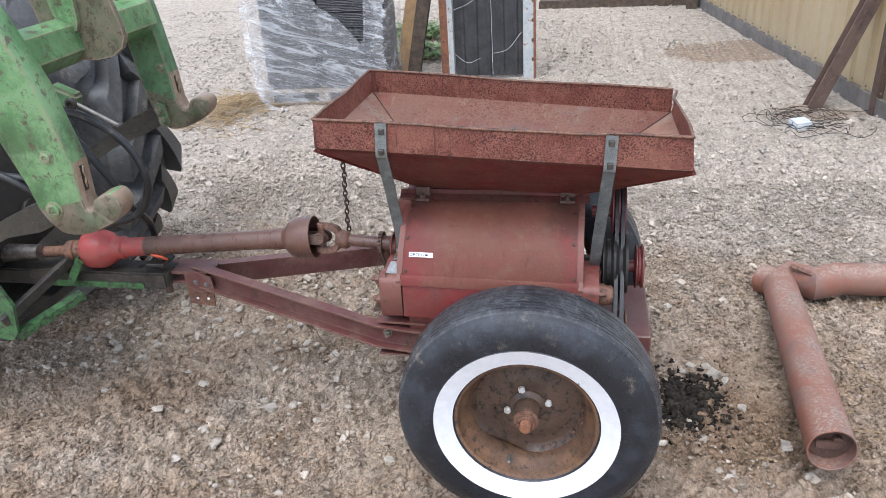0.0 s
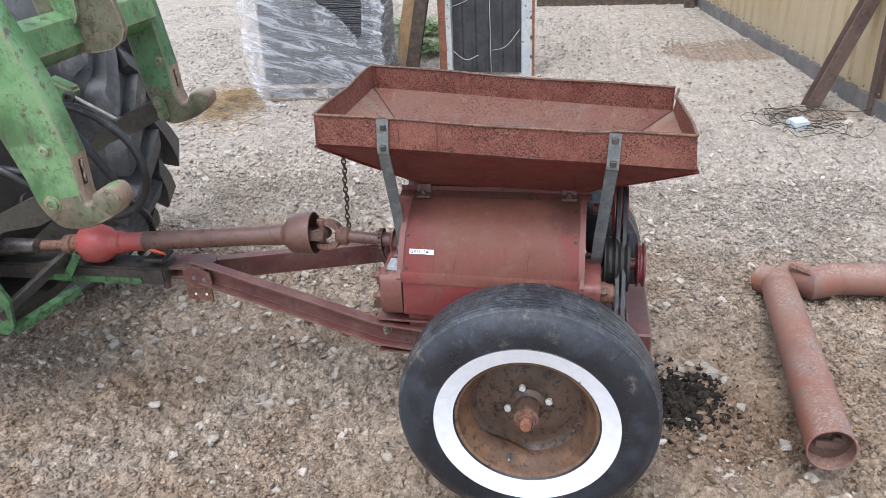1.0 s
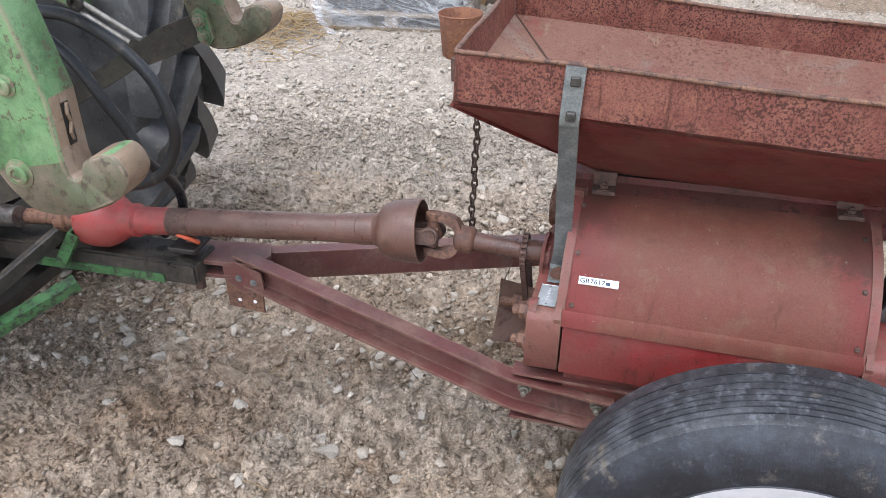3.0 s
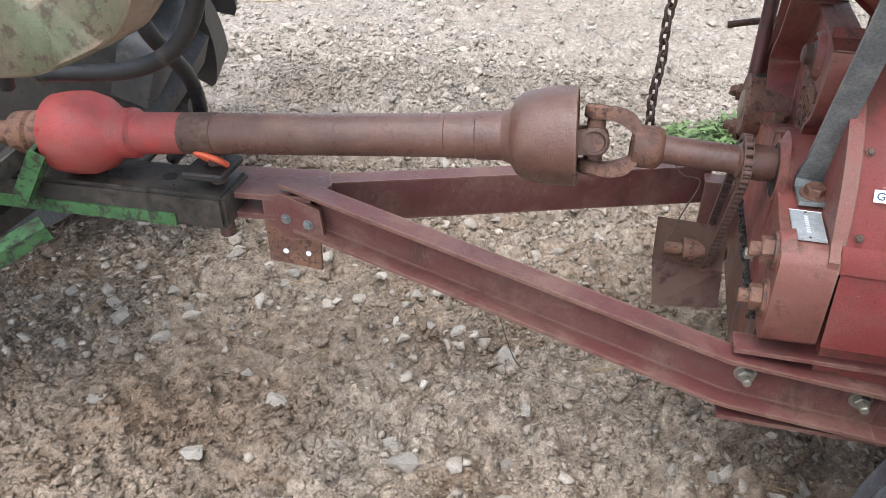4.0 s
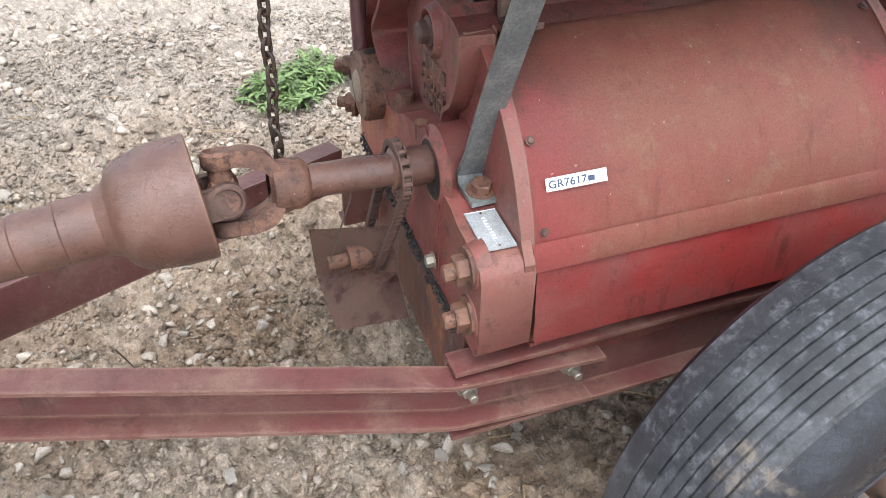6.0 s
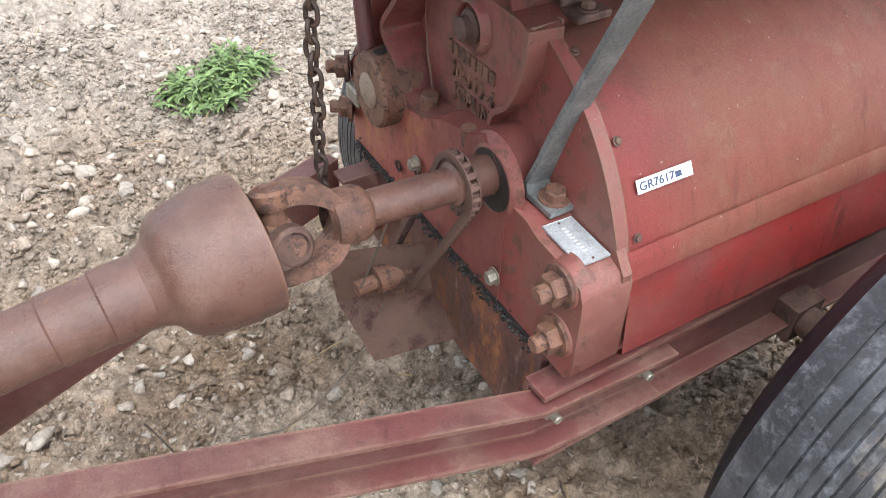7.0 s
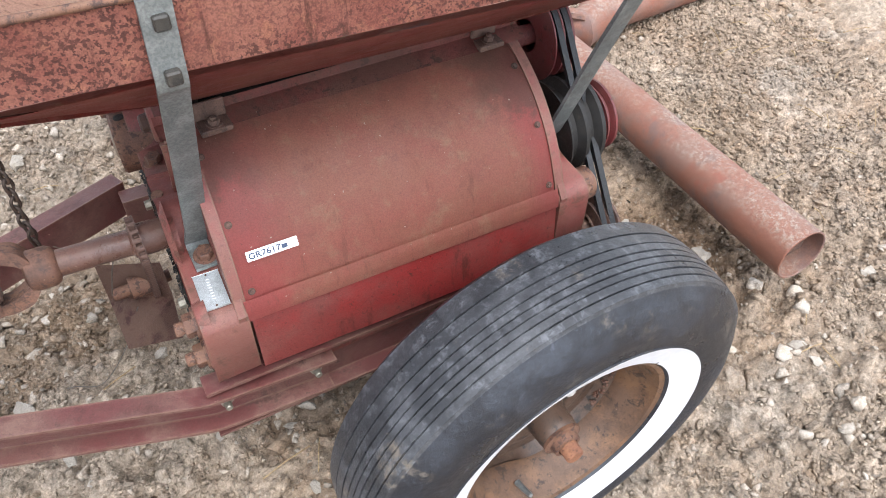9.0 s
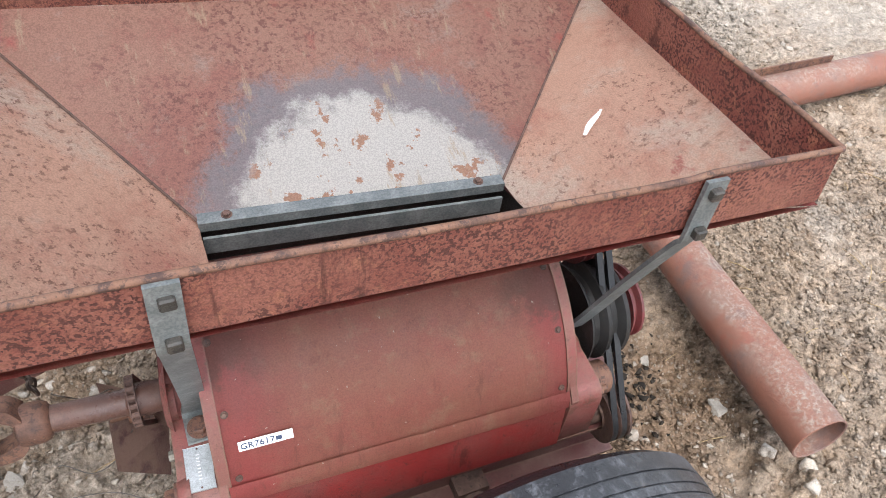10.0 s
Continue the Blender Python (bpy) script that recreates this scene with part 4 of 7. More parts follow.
    for g in (0.054, 0.041, 0.029, 0.017, 0.004, -0.012, -0.034):
        tread += [g + 0.0016, g + 0.0009, g - 0.0009, g - 0.0016]
    r_of = lambda h: 0.3645 - 0.0058 * (abs(h) / 0.066) ** 2.5
    for k, h in enumerate(tread):
        deep = k % 4 in (2, 3) and k > 0
        prof.append((r_of(h) - (0.0034 if deep else 0.0), h))
    prof.append((r_of(0.066), -0.066))
    prof += [(r, -h) for r, h in [(0.352, 0.069), (0.341, 0.0800), (0.305, 0.0965), (0.264, 0.0965), (0.2025, 0.0800), (0.194, 0.066)]]
    bm = bmesh.new()
    seg = 128
    faces = lathe(bm, prof, at, ax, seg, wave=lambda a, k: 1.0 - 0.003 * math.sin(5 * a + k) * (0.3 if k > 6 else 0.1))
    if face < 0:
        for f in faces[3 * seg - seg:3 * seg]:
            f.material_index = 1
    for k, f in enumerate(faces):
        if 9 <= k // seg <= 9 + len(tread):
            f.material_index = 2
    for v in bm.verts:
        # squat where it stands
        low = 0.006 - v.co.z
        if low > 0:
            v.co.z += low
            v.co.y += 0.25 * low * (1 if v.co.y > yc else -1)
    part("tyre", bm, [RUBBER, WHITE, RUBBER_TREAD], wheel, "ribbed black tyre, sidewall painted white round the rim" if face < 0 else "ribbed black tyre", smooth=35)


build_wheel(0.0, -1)
build_wheel(0.92, 1)
bm = bmesh.new()
cyl(bm, (0, 0.03, HUBZ), (0, 0.89, HUBZ), 0.024, seg=16)
box(bm, (-0.03, 0.2, HUBZ - 0.03), (0.03, 0.72, HUBZ + 0.03))
part("axle", bm, RUST_DARK, mill, smooth=40)

# hopper: four corners of the rim, a skirt, and slopes to the feed slot
RIM = {"fl": V(-0.600, 0.206, 1.142), "fr": V(0.408, 0.195, 1.095), "bl": V(-0.604, 0.832, 1.126), "br": V(0.417, 0.805, 1.055)}
LOW = {"fl": V(-0.603, 0.202, 1.062), "fr": V(0.415, 0.190, 1.008), "bl": V(-0.602, 0.834, 1.050), "br": V(0.416, 0.808, 0.978)}
SLOT = {"fl": V(-0.352, 0.425, 0.862), "fr": V(0.118, 0.402, 0.856), "bl": V(-0.353, 0.510, 0.880), "br": V(0.101, 0.470, 0.872)}


def sheet(corners, cols, rows, dent=0.0, seed=0.0, dip=None):
    """A sheet between four corners (a b along the bottom, d c along the top), a little uneven."""
    bm = bmesh.new()
    a, b, c, d = corners
    n = (b - a).cross(d - a).normalized()
    grid = []
    for j in range(rows + 1):
        row = []
        for i in range(cols + 1):
            u, v = i / cols, j / rows
            p = (a * (1 - u) + b * u) * (1 - v) + (d * (1 - u) + c * u) * v
            p = p + n * dent * noise.noise(p * 7 + V(seed, 0, 0)) * (1 if 0 < v < 1 else 0.5)
            if dip:
                p = p + dip(u, v)
            row.append(bm.verts.new(p))
        grid.append(row)
    for j in range(rows):
        for i in range(cols):
            bm.faces.new((grid[j][i], grid[j][i + 1], grid[j + 1][i + 1], grid[j + 1][i]))
    return bm, grid


def thick(bm, t):
    bmesh.ops.solidify(bm, geom=bm.faces[:], thickness=t)
    return bm


hopper_bm, _ = sheet((SLOT["bl"], SLOT["br"], LOW["br"], LOW["bl"]), 24, 10, 0.003, 1.0)
hopper = part("hopper", thick(hopper_bm, 0.003), INSIDE, mill, "faded red sheet hopper, scoured bare above its slot", smooth=30)
wob = lambda u, v: V(0, 0, v * (0.0022 * math.sin(9 * u) * math.sin(3.1 * u) - 0.003 * math.exp(-((u - 0.5) / 0.2) ** 2)))
for key, a, b, dip in (("fl fr", "fl", "fr", lambda u, v: wob(u, v) + V(0, 0, v * (-0.005 * math.exp(-((u - 0.74) / 0.10) ** 2) if u < 0.80 else 0.0))),
                       ("bl br", "bl", "br", wob), ("fl bl", "fl", "bl", wob),
                       ("fr br", "fr", "br", lambda u, v: V(0.018 * v * math.sin(7 * u) * u, 0, v * (0.012 * math.sin(11 * u + 1) * u)))):
    bm, _ = sheet((LOW[a], LOW[b], RIM[b], RIM[a]), 30, 4, 0.003, len(key) + ord(a[0]), dip)
    part("skirt_panel", thick(bm, 0.003), SKIRT, hopper, "speckled rusty red skirt of the hopper", smooth=30)
    # rolled rim on top
    pts = []
    for k in range(31):
        u = k / 30
        pts.append(RIM[a].lerp(RIM[b], u) + dip(u, 1.0) + V(0, 0, 0.001))
    bm = bmesh.new()
    tube(bm, pts, 0.0045, 8)
    part("rim_edge", bm, RUST, hopper, smooth=60)
for a, b in (("fl", "fr"), ("fl", "bl"), ("fr", "br")):
    bm, _ = sheet((SLOT[a], SLOT[b], LOW[b], LOW[a]), 16, 8, 0.003, 3.0)
    part("slope_panel", thick(bm, 0.003), INSIDE if (a, b) == ("fl", "fr") else INSIDE_PALE, hopper, smooth=30)
# the under side of the front slope is cleaner red
for a, b in (("fl", "fr"), ("fl", "bl"), ("fr", "br"), ("bl", "br")):
    off = {"fl fr": V(0, -0.004, -0.004), "fl bl": V(-0.008, 0, -0.009), "fr br": V(0.008, 0, -0.009), "bl br": V(0, 0.008, -0.009)}[a + " " + b]
    bm, _ = sheet((SLOT[a] + off, SLOT[b] + off, LOW[b] + off + V(0, 0, -0.002), LOW[a] + off + V(0, 0, -0.002)), 10, 5, 0.003, 3.0)
    part("under_panel", thick(bm, 0.002), RED, hopper, "dull red underside of the hopper", smooth=30)
# seam strips where slopes meet
for a in ("fl", "fr", "bl", "br"):
    bm = bmesh.new()
    tube(bm, [SLOT[a] + V(0, 0, 0.0035), LOW[a] + V(0, 0, 0.0015)], 0.0022, 6)
    part("seam", bm, RUST_DARK, hopper)
# steel lips of the slot and the throat below it
m = frame_along(SLOT["bl"], SLOT["br"])
n = (SLOT["br"] - SLOT["bl"]).length
bm = bmesh.new()
box(bm, (0, -0.006, 0.002), (n, 0.012, 0.006), m)
box(bm, (0, -0.009, -0.010), (n, -0.006, 0.006), m)
part("slot_lip", bm, GALV, hopper, "worn steel lip of the feed slot")
bm = bmesh.new()
box(bm, (0.004, -0.020, -0.044), (n - 0.004, -0.015, -0.014), m)
part("slot_gate", bm, GALV, hopper, "bare steel feed gate")
for u in (0.04, n - 0.04):
    bolt(hopper, m @ V(u, 0.003, 0.006), (0, 0, 1), 0.006, 0.004, RUST_DARK, 0.001, name="rivet")
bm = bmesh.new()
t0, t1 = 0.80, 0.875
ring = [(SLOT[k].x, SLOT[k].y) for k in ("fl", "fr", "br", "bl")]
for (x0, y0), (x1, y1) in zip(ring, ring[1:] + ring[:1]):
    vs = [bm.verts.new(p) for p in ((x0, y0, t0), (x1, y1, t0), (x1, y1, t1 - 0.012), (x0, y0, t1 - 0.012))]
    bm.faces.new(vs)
# walls near black: the slot's dark depth is put into their colour
part("throat", thick(bm, 0.004), GREASE_AND_SHADE, hopper, smooth=30)


def flat_bar(pts, width, t, parent, mat, name, label="", wide=V(1, 0, 0)):
    """A flat bar bent along points; wide: the direction of its width."""
    bm = bmesh.new()
    pts = [Vector(p) for p in pts]
    rows = []
    for k, p in enumerate(pts):
        d = (pts[min(k + 1, len(pts) - 1)] - pts[max(k - 1, 0)]).normalized()
        w = (wide - d * wide.dot(d)).normalized() * width / 2
        n = d.cross(w).normalized() * t / 2
        rows.append([bm.verts.new(p + s * w + q * n) for s, q in ((-1, -1), (1, -1), (1, 1), (-1, 1))])
    for p, q in zip(rows, rows[1:]):
        for s in range(4):
            bm.faces.new((p[s], p[(s + 1) % 4], q[(s + 1) % 4], q[s]))
    bm.faces.new(rows[0][::-1])
    bm.faces.new(rows[-1])
    soften(bm, 0.0012, 1, 50)
    return part(name, bm, mat, parent, label, smooth=35)


def build_strap(top, skirt_low, mids, foot, bolts):
    d = V(0, -0.006, 0)
    pts = spline([top + d, top.lerp(skirt_low, 0.6) + d, skirt_low + d + V(0, 0.000, -0.006), skirt_low.lerp(mids[0], 0.18) + d * 0.8, *mids], 6)
    pts += [foot + V(0, 0.012, 0.016), foot + V(0, 0.006, 0.005), foot + V(0, -0.034, 0.003)]
    strap = flat_bar(pts, 0.032, 0.006, mill, GALV, "hopper_strap", "bent galvanised flat-bar strap bolted to the skirt")
    for p in bolts:
        bm = bmesh.new()
        box(bm, p + V(-0.008, -0.018, -0.008), p + V(0.008, -0.006, 0.008))
        soften(bm, 0.002)
        part("square_bolt", bm, BLACK_STEEL, strap, "rusty square bolt head")
    bolt(strap, foot + V(0.004, -0.014, 0.006), (0, -0.1, 1), 0.013, 0.011, RUST, 0.003)


build_strap(V(-0.406, 0.203, 1.134), V(-0.410, 0.199, 1.050), (V(-0.411, 0.276, 0.860), V(-0.412, 0.316, 0.765), V(-0.413, 0.334, 0.715)), V(-0.418, 0.333, 0.665),
            (V(-0.405, 0.205, 1.112), V(-0.408, 0.199, 1.056)))
build_strap(V(0.207, 0.195, 1.102), V(0.203, 0.191, 1.016), (V(0.192, 0.232, 0.880), V(0.182, 0.270, 0.760), V(0.178, 0.294, 0.690)), V(0.176, 0.306, 0.640),
            (V(0.206, 0.194, 1.085), V(0.204, 0.189, 1.024)))

# body: curved cover, front box, heads
XL, XR = -0.391, 0.128


def arc(y0, z0, y1, z1, bulge, n):
    """Points in y, z from one to the other, bulging to the front and up."""
    out = []
    c = V(y0, z0, 0)
    e = V(y1, z1, 0)
    mid = (c + e) / 2
    nrm = V(-(e - c).y, (e - c).x, 0).normalized()
    ctl = mid + nrm * bulge * 2
    for k in range(n + 1):
        t = k / n
        p = c * (1 - t) ** 2 + ctl * 2 * t * (1 - t) + e * t * t
        out.append((p.x, p.y))
    return out


CURVE = arc(0.226, 0.648, 0.404, 0.834, 0.031, 16)


def strip(curve, x0, x1, t, cols=1, skew=0.0):
    """A sheet that follows a curve in y, z between x0 and x1; skew: shift of y from x0 to x1."""
    bm = bmesh.new()
    rows = []
    for y, z in curve:
        rows.append([bm.verts.new((x0 + (x1 - x0) * c / cols, y + skew * c / cols, z)) for c in range(cols + 1)])
    for p, q in zip(rows, rows[1:]):
        for c in range(cols):
            bm.faces.new((p[c], p[c + 1], q[c + 1], q[c]))
    return thick(bm, t)


SKEW = -0.020
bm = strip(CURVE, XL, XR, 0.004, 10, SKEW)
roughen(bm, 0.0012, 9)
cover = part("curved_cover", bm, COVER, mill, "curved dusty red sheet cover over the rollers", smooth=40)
# lower lip of the cover
bm = strip([(0.2125, 0.624), (0.2155, 0.643), (0.2235, 0.656)], XL - 0.004, XR + 0.002, 0.004, 6, SKEW)
part("cover_lip", bm, COVER, cover, smooth=40)
for x in (XL + 0.012, XR - 0.012):
    for k in (1, 7, 13):
        y, z = CURVE[k]
        s = SKEW * (x - XL) / (XR - XL)
        a, b = CURVE[k - 1], CURVE[k + 1]
        n = V(0, -(b[1] - a[1]), b[0] - a[0]).normalized()
        n = -n if n.y > 0 else n
        bolt(cover, V(x, y + s, z) + n * 0.003, n, 0.004, 0.003, RUST_DARK, 0.0008, name="screw")
# front box under the cover
bm = strip([(0.216, 0.512), (0.203, 0.522), (0.2155, 0.626), (0.2205, 0.632)], XL, XR, 0.004, 8, SKEW)
roughen(bm, 0.0015, 8)
part("front_panel", bm, RED_BRIGHT, mill, "bright red front panel with dark scuffs", smooth=40)
# hinge brackets on the top ledge
for x in (XR - 0.035, XL + 0.045):
    bm = bmesh.new()
    box(bm, (x - 0.022, 0.366, 0.834), (x + 0.022, 0.399, 0.8425))
    box(bm, (x - 0.022, 0.393, 0.8425), (x + 0.022, 0.399, 0.870))
    soften(bm, 0.0015)
    clip = part("hinge_bracket", bm, RUST_DARK, mill, "small rusty bracket on the ledge")
    bolt(clip, (x, 0.379, 0.8425), (0, 0, 1), 0.008, 0.007, RUST_DARK, 0.002, 0.004)
# solid core behind the sheets
bm = bmesh.new()
prism(bm, [(0.232, 0.44), (0.222, 0.53), (0.222, 0.64), (0.300, 0.73), (0.352, 0.775), (0.41, 0.792), (0.60, 0.792), (0.66, 0.72), (0.68, 0.44)], "x", XL + 0.01, XR - 0.01)
part("roller_housing", bm, RED_CAST, mill)
# ledge along the top of the cover
bm = strip([(0.380, 0.834), (0.394, 0.841), (0.408, 0.845), (0.412, 0.857)], XL - 0.028, XR + 0.03, 0.005, 12, -0.010)
roughen(bm, 0.0018, 11)
part("top_ledge", bm, LEDGE, mill, "dirty red ledge under the hopper", smooth=35)


def rim_curve(off):
    """The edge of an end casting along the cover, offset outwards, in y and z."""
    out = []
    for k, (y, z) in enumerate(CURVE):
        p, q = CURVE[max(k - 1, 0)], CURVE[min(k + 1, len(CURVE) - 1)]
        d = V(q[0] - p[0], q[1] - p[1], 0).normalized()
        out.append((y - d.y * off, z + d.x * off))
    return out


def build_head(out, block_x):
    """An end casting: back plate, thin curved flange and corner block; out: the sign of its outer side."""
    xe = XL if out < 0 else XR
    span = lambda a, b: (min(xe + out * a, xe + out * b), max(xe + out * a, xe + out * b))
    bm = bmesh.new()
    prism(bm, [(0.215, 0.52), (0.210, 0.64)] + rim_curve(0.002)[1:] + [(0.62, 0.85), (0.66, 0.80), (0.68, 0.70), (0.70, 0.52)], "x", *span(0.004, 0.016))
    bmesh.ops.triangulate(bm, faces=[f for f in bm.faces if len(f.verts) > 4])
    casting = part("end_casting", bm, RED_CAST, mill, "heavy red cast iron end frame with rust stains", smooth=35)
    bm = bmesh.new()
    prism(bm, rim_curve(0.0035) + rim_curve(-0.011)[::-1], "x", *span(-0.001, 0.0155))
    bmesh.ops.triangulate(bm, faces=[f for f in bm.faces if len(f.verts) > 4])
    soften(bm, 0.0025, 2, 50)
    part("curved_flange", bm, RED_CAST, casting, smooth=40)
    # corner block with its shelf, cut back a little below
    bm = bmesh.new()
    prism(bm, [(0.218, 0.512), (0.207, 0.524), (0.208, 0.600), (0.209, 0.628), (0.216, 0.643), (0.232, 0.650), (0.290, 0.654), (0.312, 0.662), (0.360, 0.665), (0.37, 0.62), (0.37, 0.512)], "x", *span(0.002, block_x))
    soften(bm, 0.009, 3)
    part("corner_block", bm, RED_CAST, casting, smooth=50)
    return casting


head_r = build_head(1, 0.062)
for ob in (head_r, *head_r.children):
    for v in ob.data.vertices:
        v.co.y += SKEW

# rusty bearing housing on the outer end, with its bolt ears
bm = bmesh.new()
lathe(bm, [(0.0, 0.0), (0.034, 0.0), (0.034, 0.020), (0.029, 0.026), (0.029, 0.042), (0.022, 0.048), (0.0, 0.048)], (XR + 0.055, 0.236, 0.604), (1, 0, 0), 28)
part("bearing_housing", bm, RUST, head_r, "rusty bearing housing", smooth=40)
for dy, dz in ((-0.030, 0.018), (0.030, -0.016)):
    bolt(head_r, (XR + 0.060, 0.236 + dy, 0.604 + dz), (1, 0, 0), 0.010, 0.009, RUST, 0.003, 0.010)
LEAN_X = 0.06
head = build_head(-1, 0.068)
# gear housing: deep lower box, its top stepping up to the shaft bearing
bm = bmesh.new()
prism(bm, [(0.350, 0.512), (0.350, 0.664), (0.362, 0.690), (0.384, 0.712), (0.405, 0.716), (0.425, 0.706), (0.449, 0.698), (0.489, 0.690), (0.524, 0.672), (0.565, 0.656), (0.640, 0.656), (0.715, 0.668), (0.740, 0.664),
           (0.762, 0.64), (0.762, 0.512)], "x", -0.4605, -0.40)
bmesh.ops.triangulate(bm, faces=[f for f in bm.faces if len(f.verts) > 4])
soften(bm, 0.010, 3, 40)
face_low = part("gear_housing", bm, RUST_CAST, mill, "rust-streaked red gear housing", smooth=50)
# parting line flange that follows the top, with its bolt
SHELF_RUN = [(0.620, 0.674), (0.592, 0.668), (0.560, 0.664), (0.530, 0.667), (0.507, 0.660), (0.484, 0.654), (0.455, 0.662), (0.430, 0.686)]
bolt(face_low, (-0.440, 0.556, 0.668), (0, 0, 1), 0.013, 0.013, RUST, 0.004)
# the raised plate that carries the cast lettering
WEB_X = -0.422
bm = bmesh.new()
prism(bm, [(0.380, 0.836), (0.380, 0.812), (0.385, 0.782), (0.402, 0.745), (0.430, 0.716), (0.438, 0.697), (0.466, 0.680), (0.548, 0.664), (0.580, 0.670), (0.594, 0.72), (0.600, 0.78), (0.588, 0.845)], "x", WEB_X, -0.385)
bmesh.ops.triangulate(bm, faces=[f for f in bm.faces if len(f.verts) > 4])
soften(bm, 0.012, 3, 40)
part("name_web", bm, RED_CAST, head, "raised casting web with lettering", smooth=60)


def wall_curve(pts, x0, x1, t):
    """An upright rib that follows y, z points, standing out in x."""
    bm = bmesh.new()
    pts = spline([(0, y, z) for y, z in pts], 6)
    rows = []
    for k, p in enumerate(pts):
        d = (pts[min(k + 1, len(pts) - 1)] - pts[max(k - 1, 0)]).normalized()
        n = V(0, -d.z, d.y) * t / 2
        rows.append([bm.verts.new(V(x, 0, 0) + p + s * n) for x, s in ((x0, -0.8), (x1, -2.2), (x1, 2.2), (x0, 0.8))])
    for p, q in zip(rows, rows[1:]):
        for s in range(4):
            bm.faces.new((p[s], p[(s + 1) % 4], q[(s + 1) % 4], q[s]))
    bm.faces.new(rows[0][::-1])
    bm.faces.new(rows[-1])
    return soften(bm, 0.002, 2, 50)


part("shelf", wall_curve(SHELF_RUN, -0.460, -0.415, 0.010), RED_CAST, face_low, smooth=60)
part("rib", wall_curve([(0.379, 0.836), (0.380, 0.804), (0.388, 0.772), (0.406, 0.740), (0.432, 0.717), (0.438, 0.690)], WEB_X - 0.008, -0.390, 0.008), RED_CAST, head, smooth=50)
part("rib", wall_curve([(0.575, 0.850), (0.603, 0.795), (0.642, 0.752), (0.646, 0.732), (0.618, 0.710), (0.596, 0.676), (0.584, 0.655)], -0.462, -0.395, 0.009), RED_CAST, head, smooth=50)
part("rib", wall_curve([(0.655, 0.850), (0.668, 0.80), (0.680, 0.75), (0.705, 0.70), (0.740, 0.665)], -0.462, -0.405, 0.010), RED_CAST, head, smooth=50)
# bearing boss with its shaft end, high on the web
BOSS = V(WEB_X, 0.486, 0.798)
bm = bmesh.new()
lathe(bm, [(0.038, -0.006), (0.032, 0.003), (0.030, 0.008), (0.027, 0.010), (0.024, 0.006), (0.024, 0.001), (0.0, 0.001)], BOSS, (-1, 0, 0), 40)
part("bearing_boss", bm, RED_CAST, head, smooth=40)
bm = bmesh.new()
lathe(bm, [(0.019, 0.0), (0.019, 0.008), (0.014, 0.011), (0.0135, 0.020), (0.010, 0.023), (0.0, 0.023)], BOSS, (-1, 0, 0), 28)
part("shaft_end", bm, RUST_DARK, head, smooth=35)
bm = bmesh.new()
cyl(bm, (-0.402, 0.419, 0.77), (-0.402, 0.419, 0.827), 0.022, 0.020, 20)
part("bolt_lug", bm, RED_CAST, head, smooth=40)
bolt(head, (-0.402, 0.419, 0.827), (0, 0, 1), 0.013, 0.012, GALV, 0.003)
# the collar at the back of the housing with its lever
COL = V(-0.458, 0.640, 0.662)
bm = bmesh.new()
lathe(bm, [(0.018, 0.030), (0.047, 0.030), (0.051, 0.026), (0.052, 0.0), (0.052, -0.03)], COL, (-1, 0, 0), 44)
collar = part("collar", bm, RUST, mill, "brown rusted round collar", smooth=40)
bm = bmesh.new()
lathe(bm, [(0.024, 0.026), (0.024, 0.031), (0.020, 0.034), (0.001, 0.034)], COL, (-1, 0, 0), 28)
part("collar_pin", bm, WORN_HOOK, collar, smooth=40)
# flat black disc for the shaded inside of the screw hole
bm = bmesh.new()
lathe(bm, [(0.009, 0.0), (0.006, 0.001), (0.0, 0.001)], COL + V(-0.012, -0.004, 0.0525), (0, 0, 1), 16)
part("set_screw_hole", bm, GREASE_AND_SHADE, collar)
bm = bmesh.new()
cyl(bm, (-0.476, 0.664, 0.700), (-0.470, 0.700, 0.885), 0.0115, seg=14)
part("lever", bm, RED_BEAM, mill, "upright dull red lever rod", smooth=40)
bm = bmesh.new()
cyl(bm, (-0.430, 0.640, 0.770), (-0.425, 0.665, 0.93), 0.010, seg=14)
part("lever", bm, GALV, mill, "pale steel rod", smooth=40)
bm = bmesh.new()
cyl(bm, (-0.522, 0.80, 0.746), (-0.40, 0.80, 0.768), 0.006, seg=10)
part("rod", bm, RUST_DARK, mill, smooth=40)
for y, z in ((0.766, 0.640), (0.764, 0.576)):
    bolt(face_low, (-0.466, y - 0.012, z), (-1, 0.5, 0), 0.017, 0.014, RUST, 0.006, 0.014, "nut", "rusty nut on its stud")
bm = bmesh.new()
box(bm, (-0.480, 0.700, 0.600), (-0.462, 0.742, 0.625))
soften(bm, 0.003)
part("brass_fitting", bm, BOLT, face_low)
# corner nuts, plugs and holes
for y, z in ((0.243, 0.629), (0.239, 0.561)):
    bm = bmesh.new()
    lathe(bm, [(0.030, -0.012), (0.027, 0.004), (0.025, 0.006), (0.0, 0.006)], (-0.455, y, z), (-1, 0, 0), 32)
    part("nut_boss", bm, RED_CAST, head, smooth=50)
    bolt(head, (-0.461, y, z), (-1, 0, 0), 0.018, 0.014, RUST, 0.004, 0.013, "nut", "large rusty nut on its stud")
for y, z in ((0.352, 0.556), (0.545, 0.597)):
    bolt(face_low, (-0.466, y, z), (-1, 0, 0), 0.0085, 0.010, BOLT, 0.001)
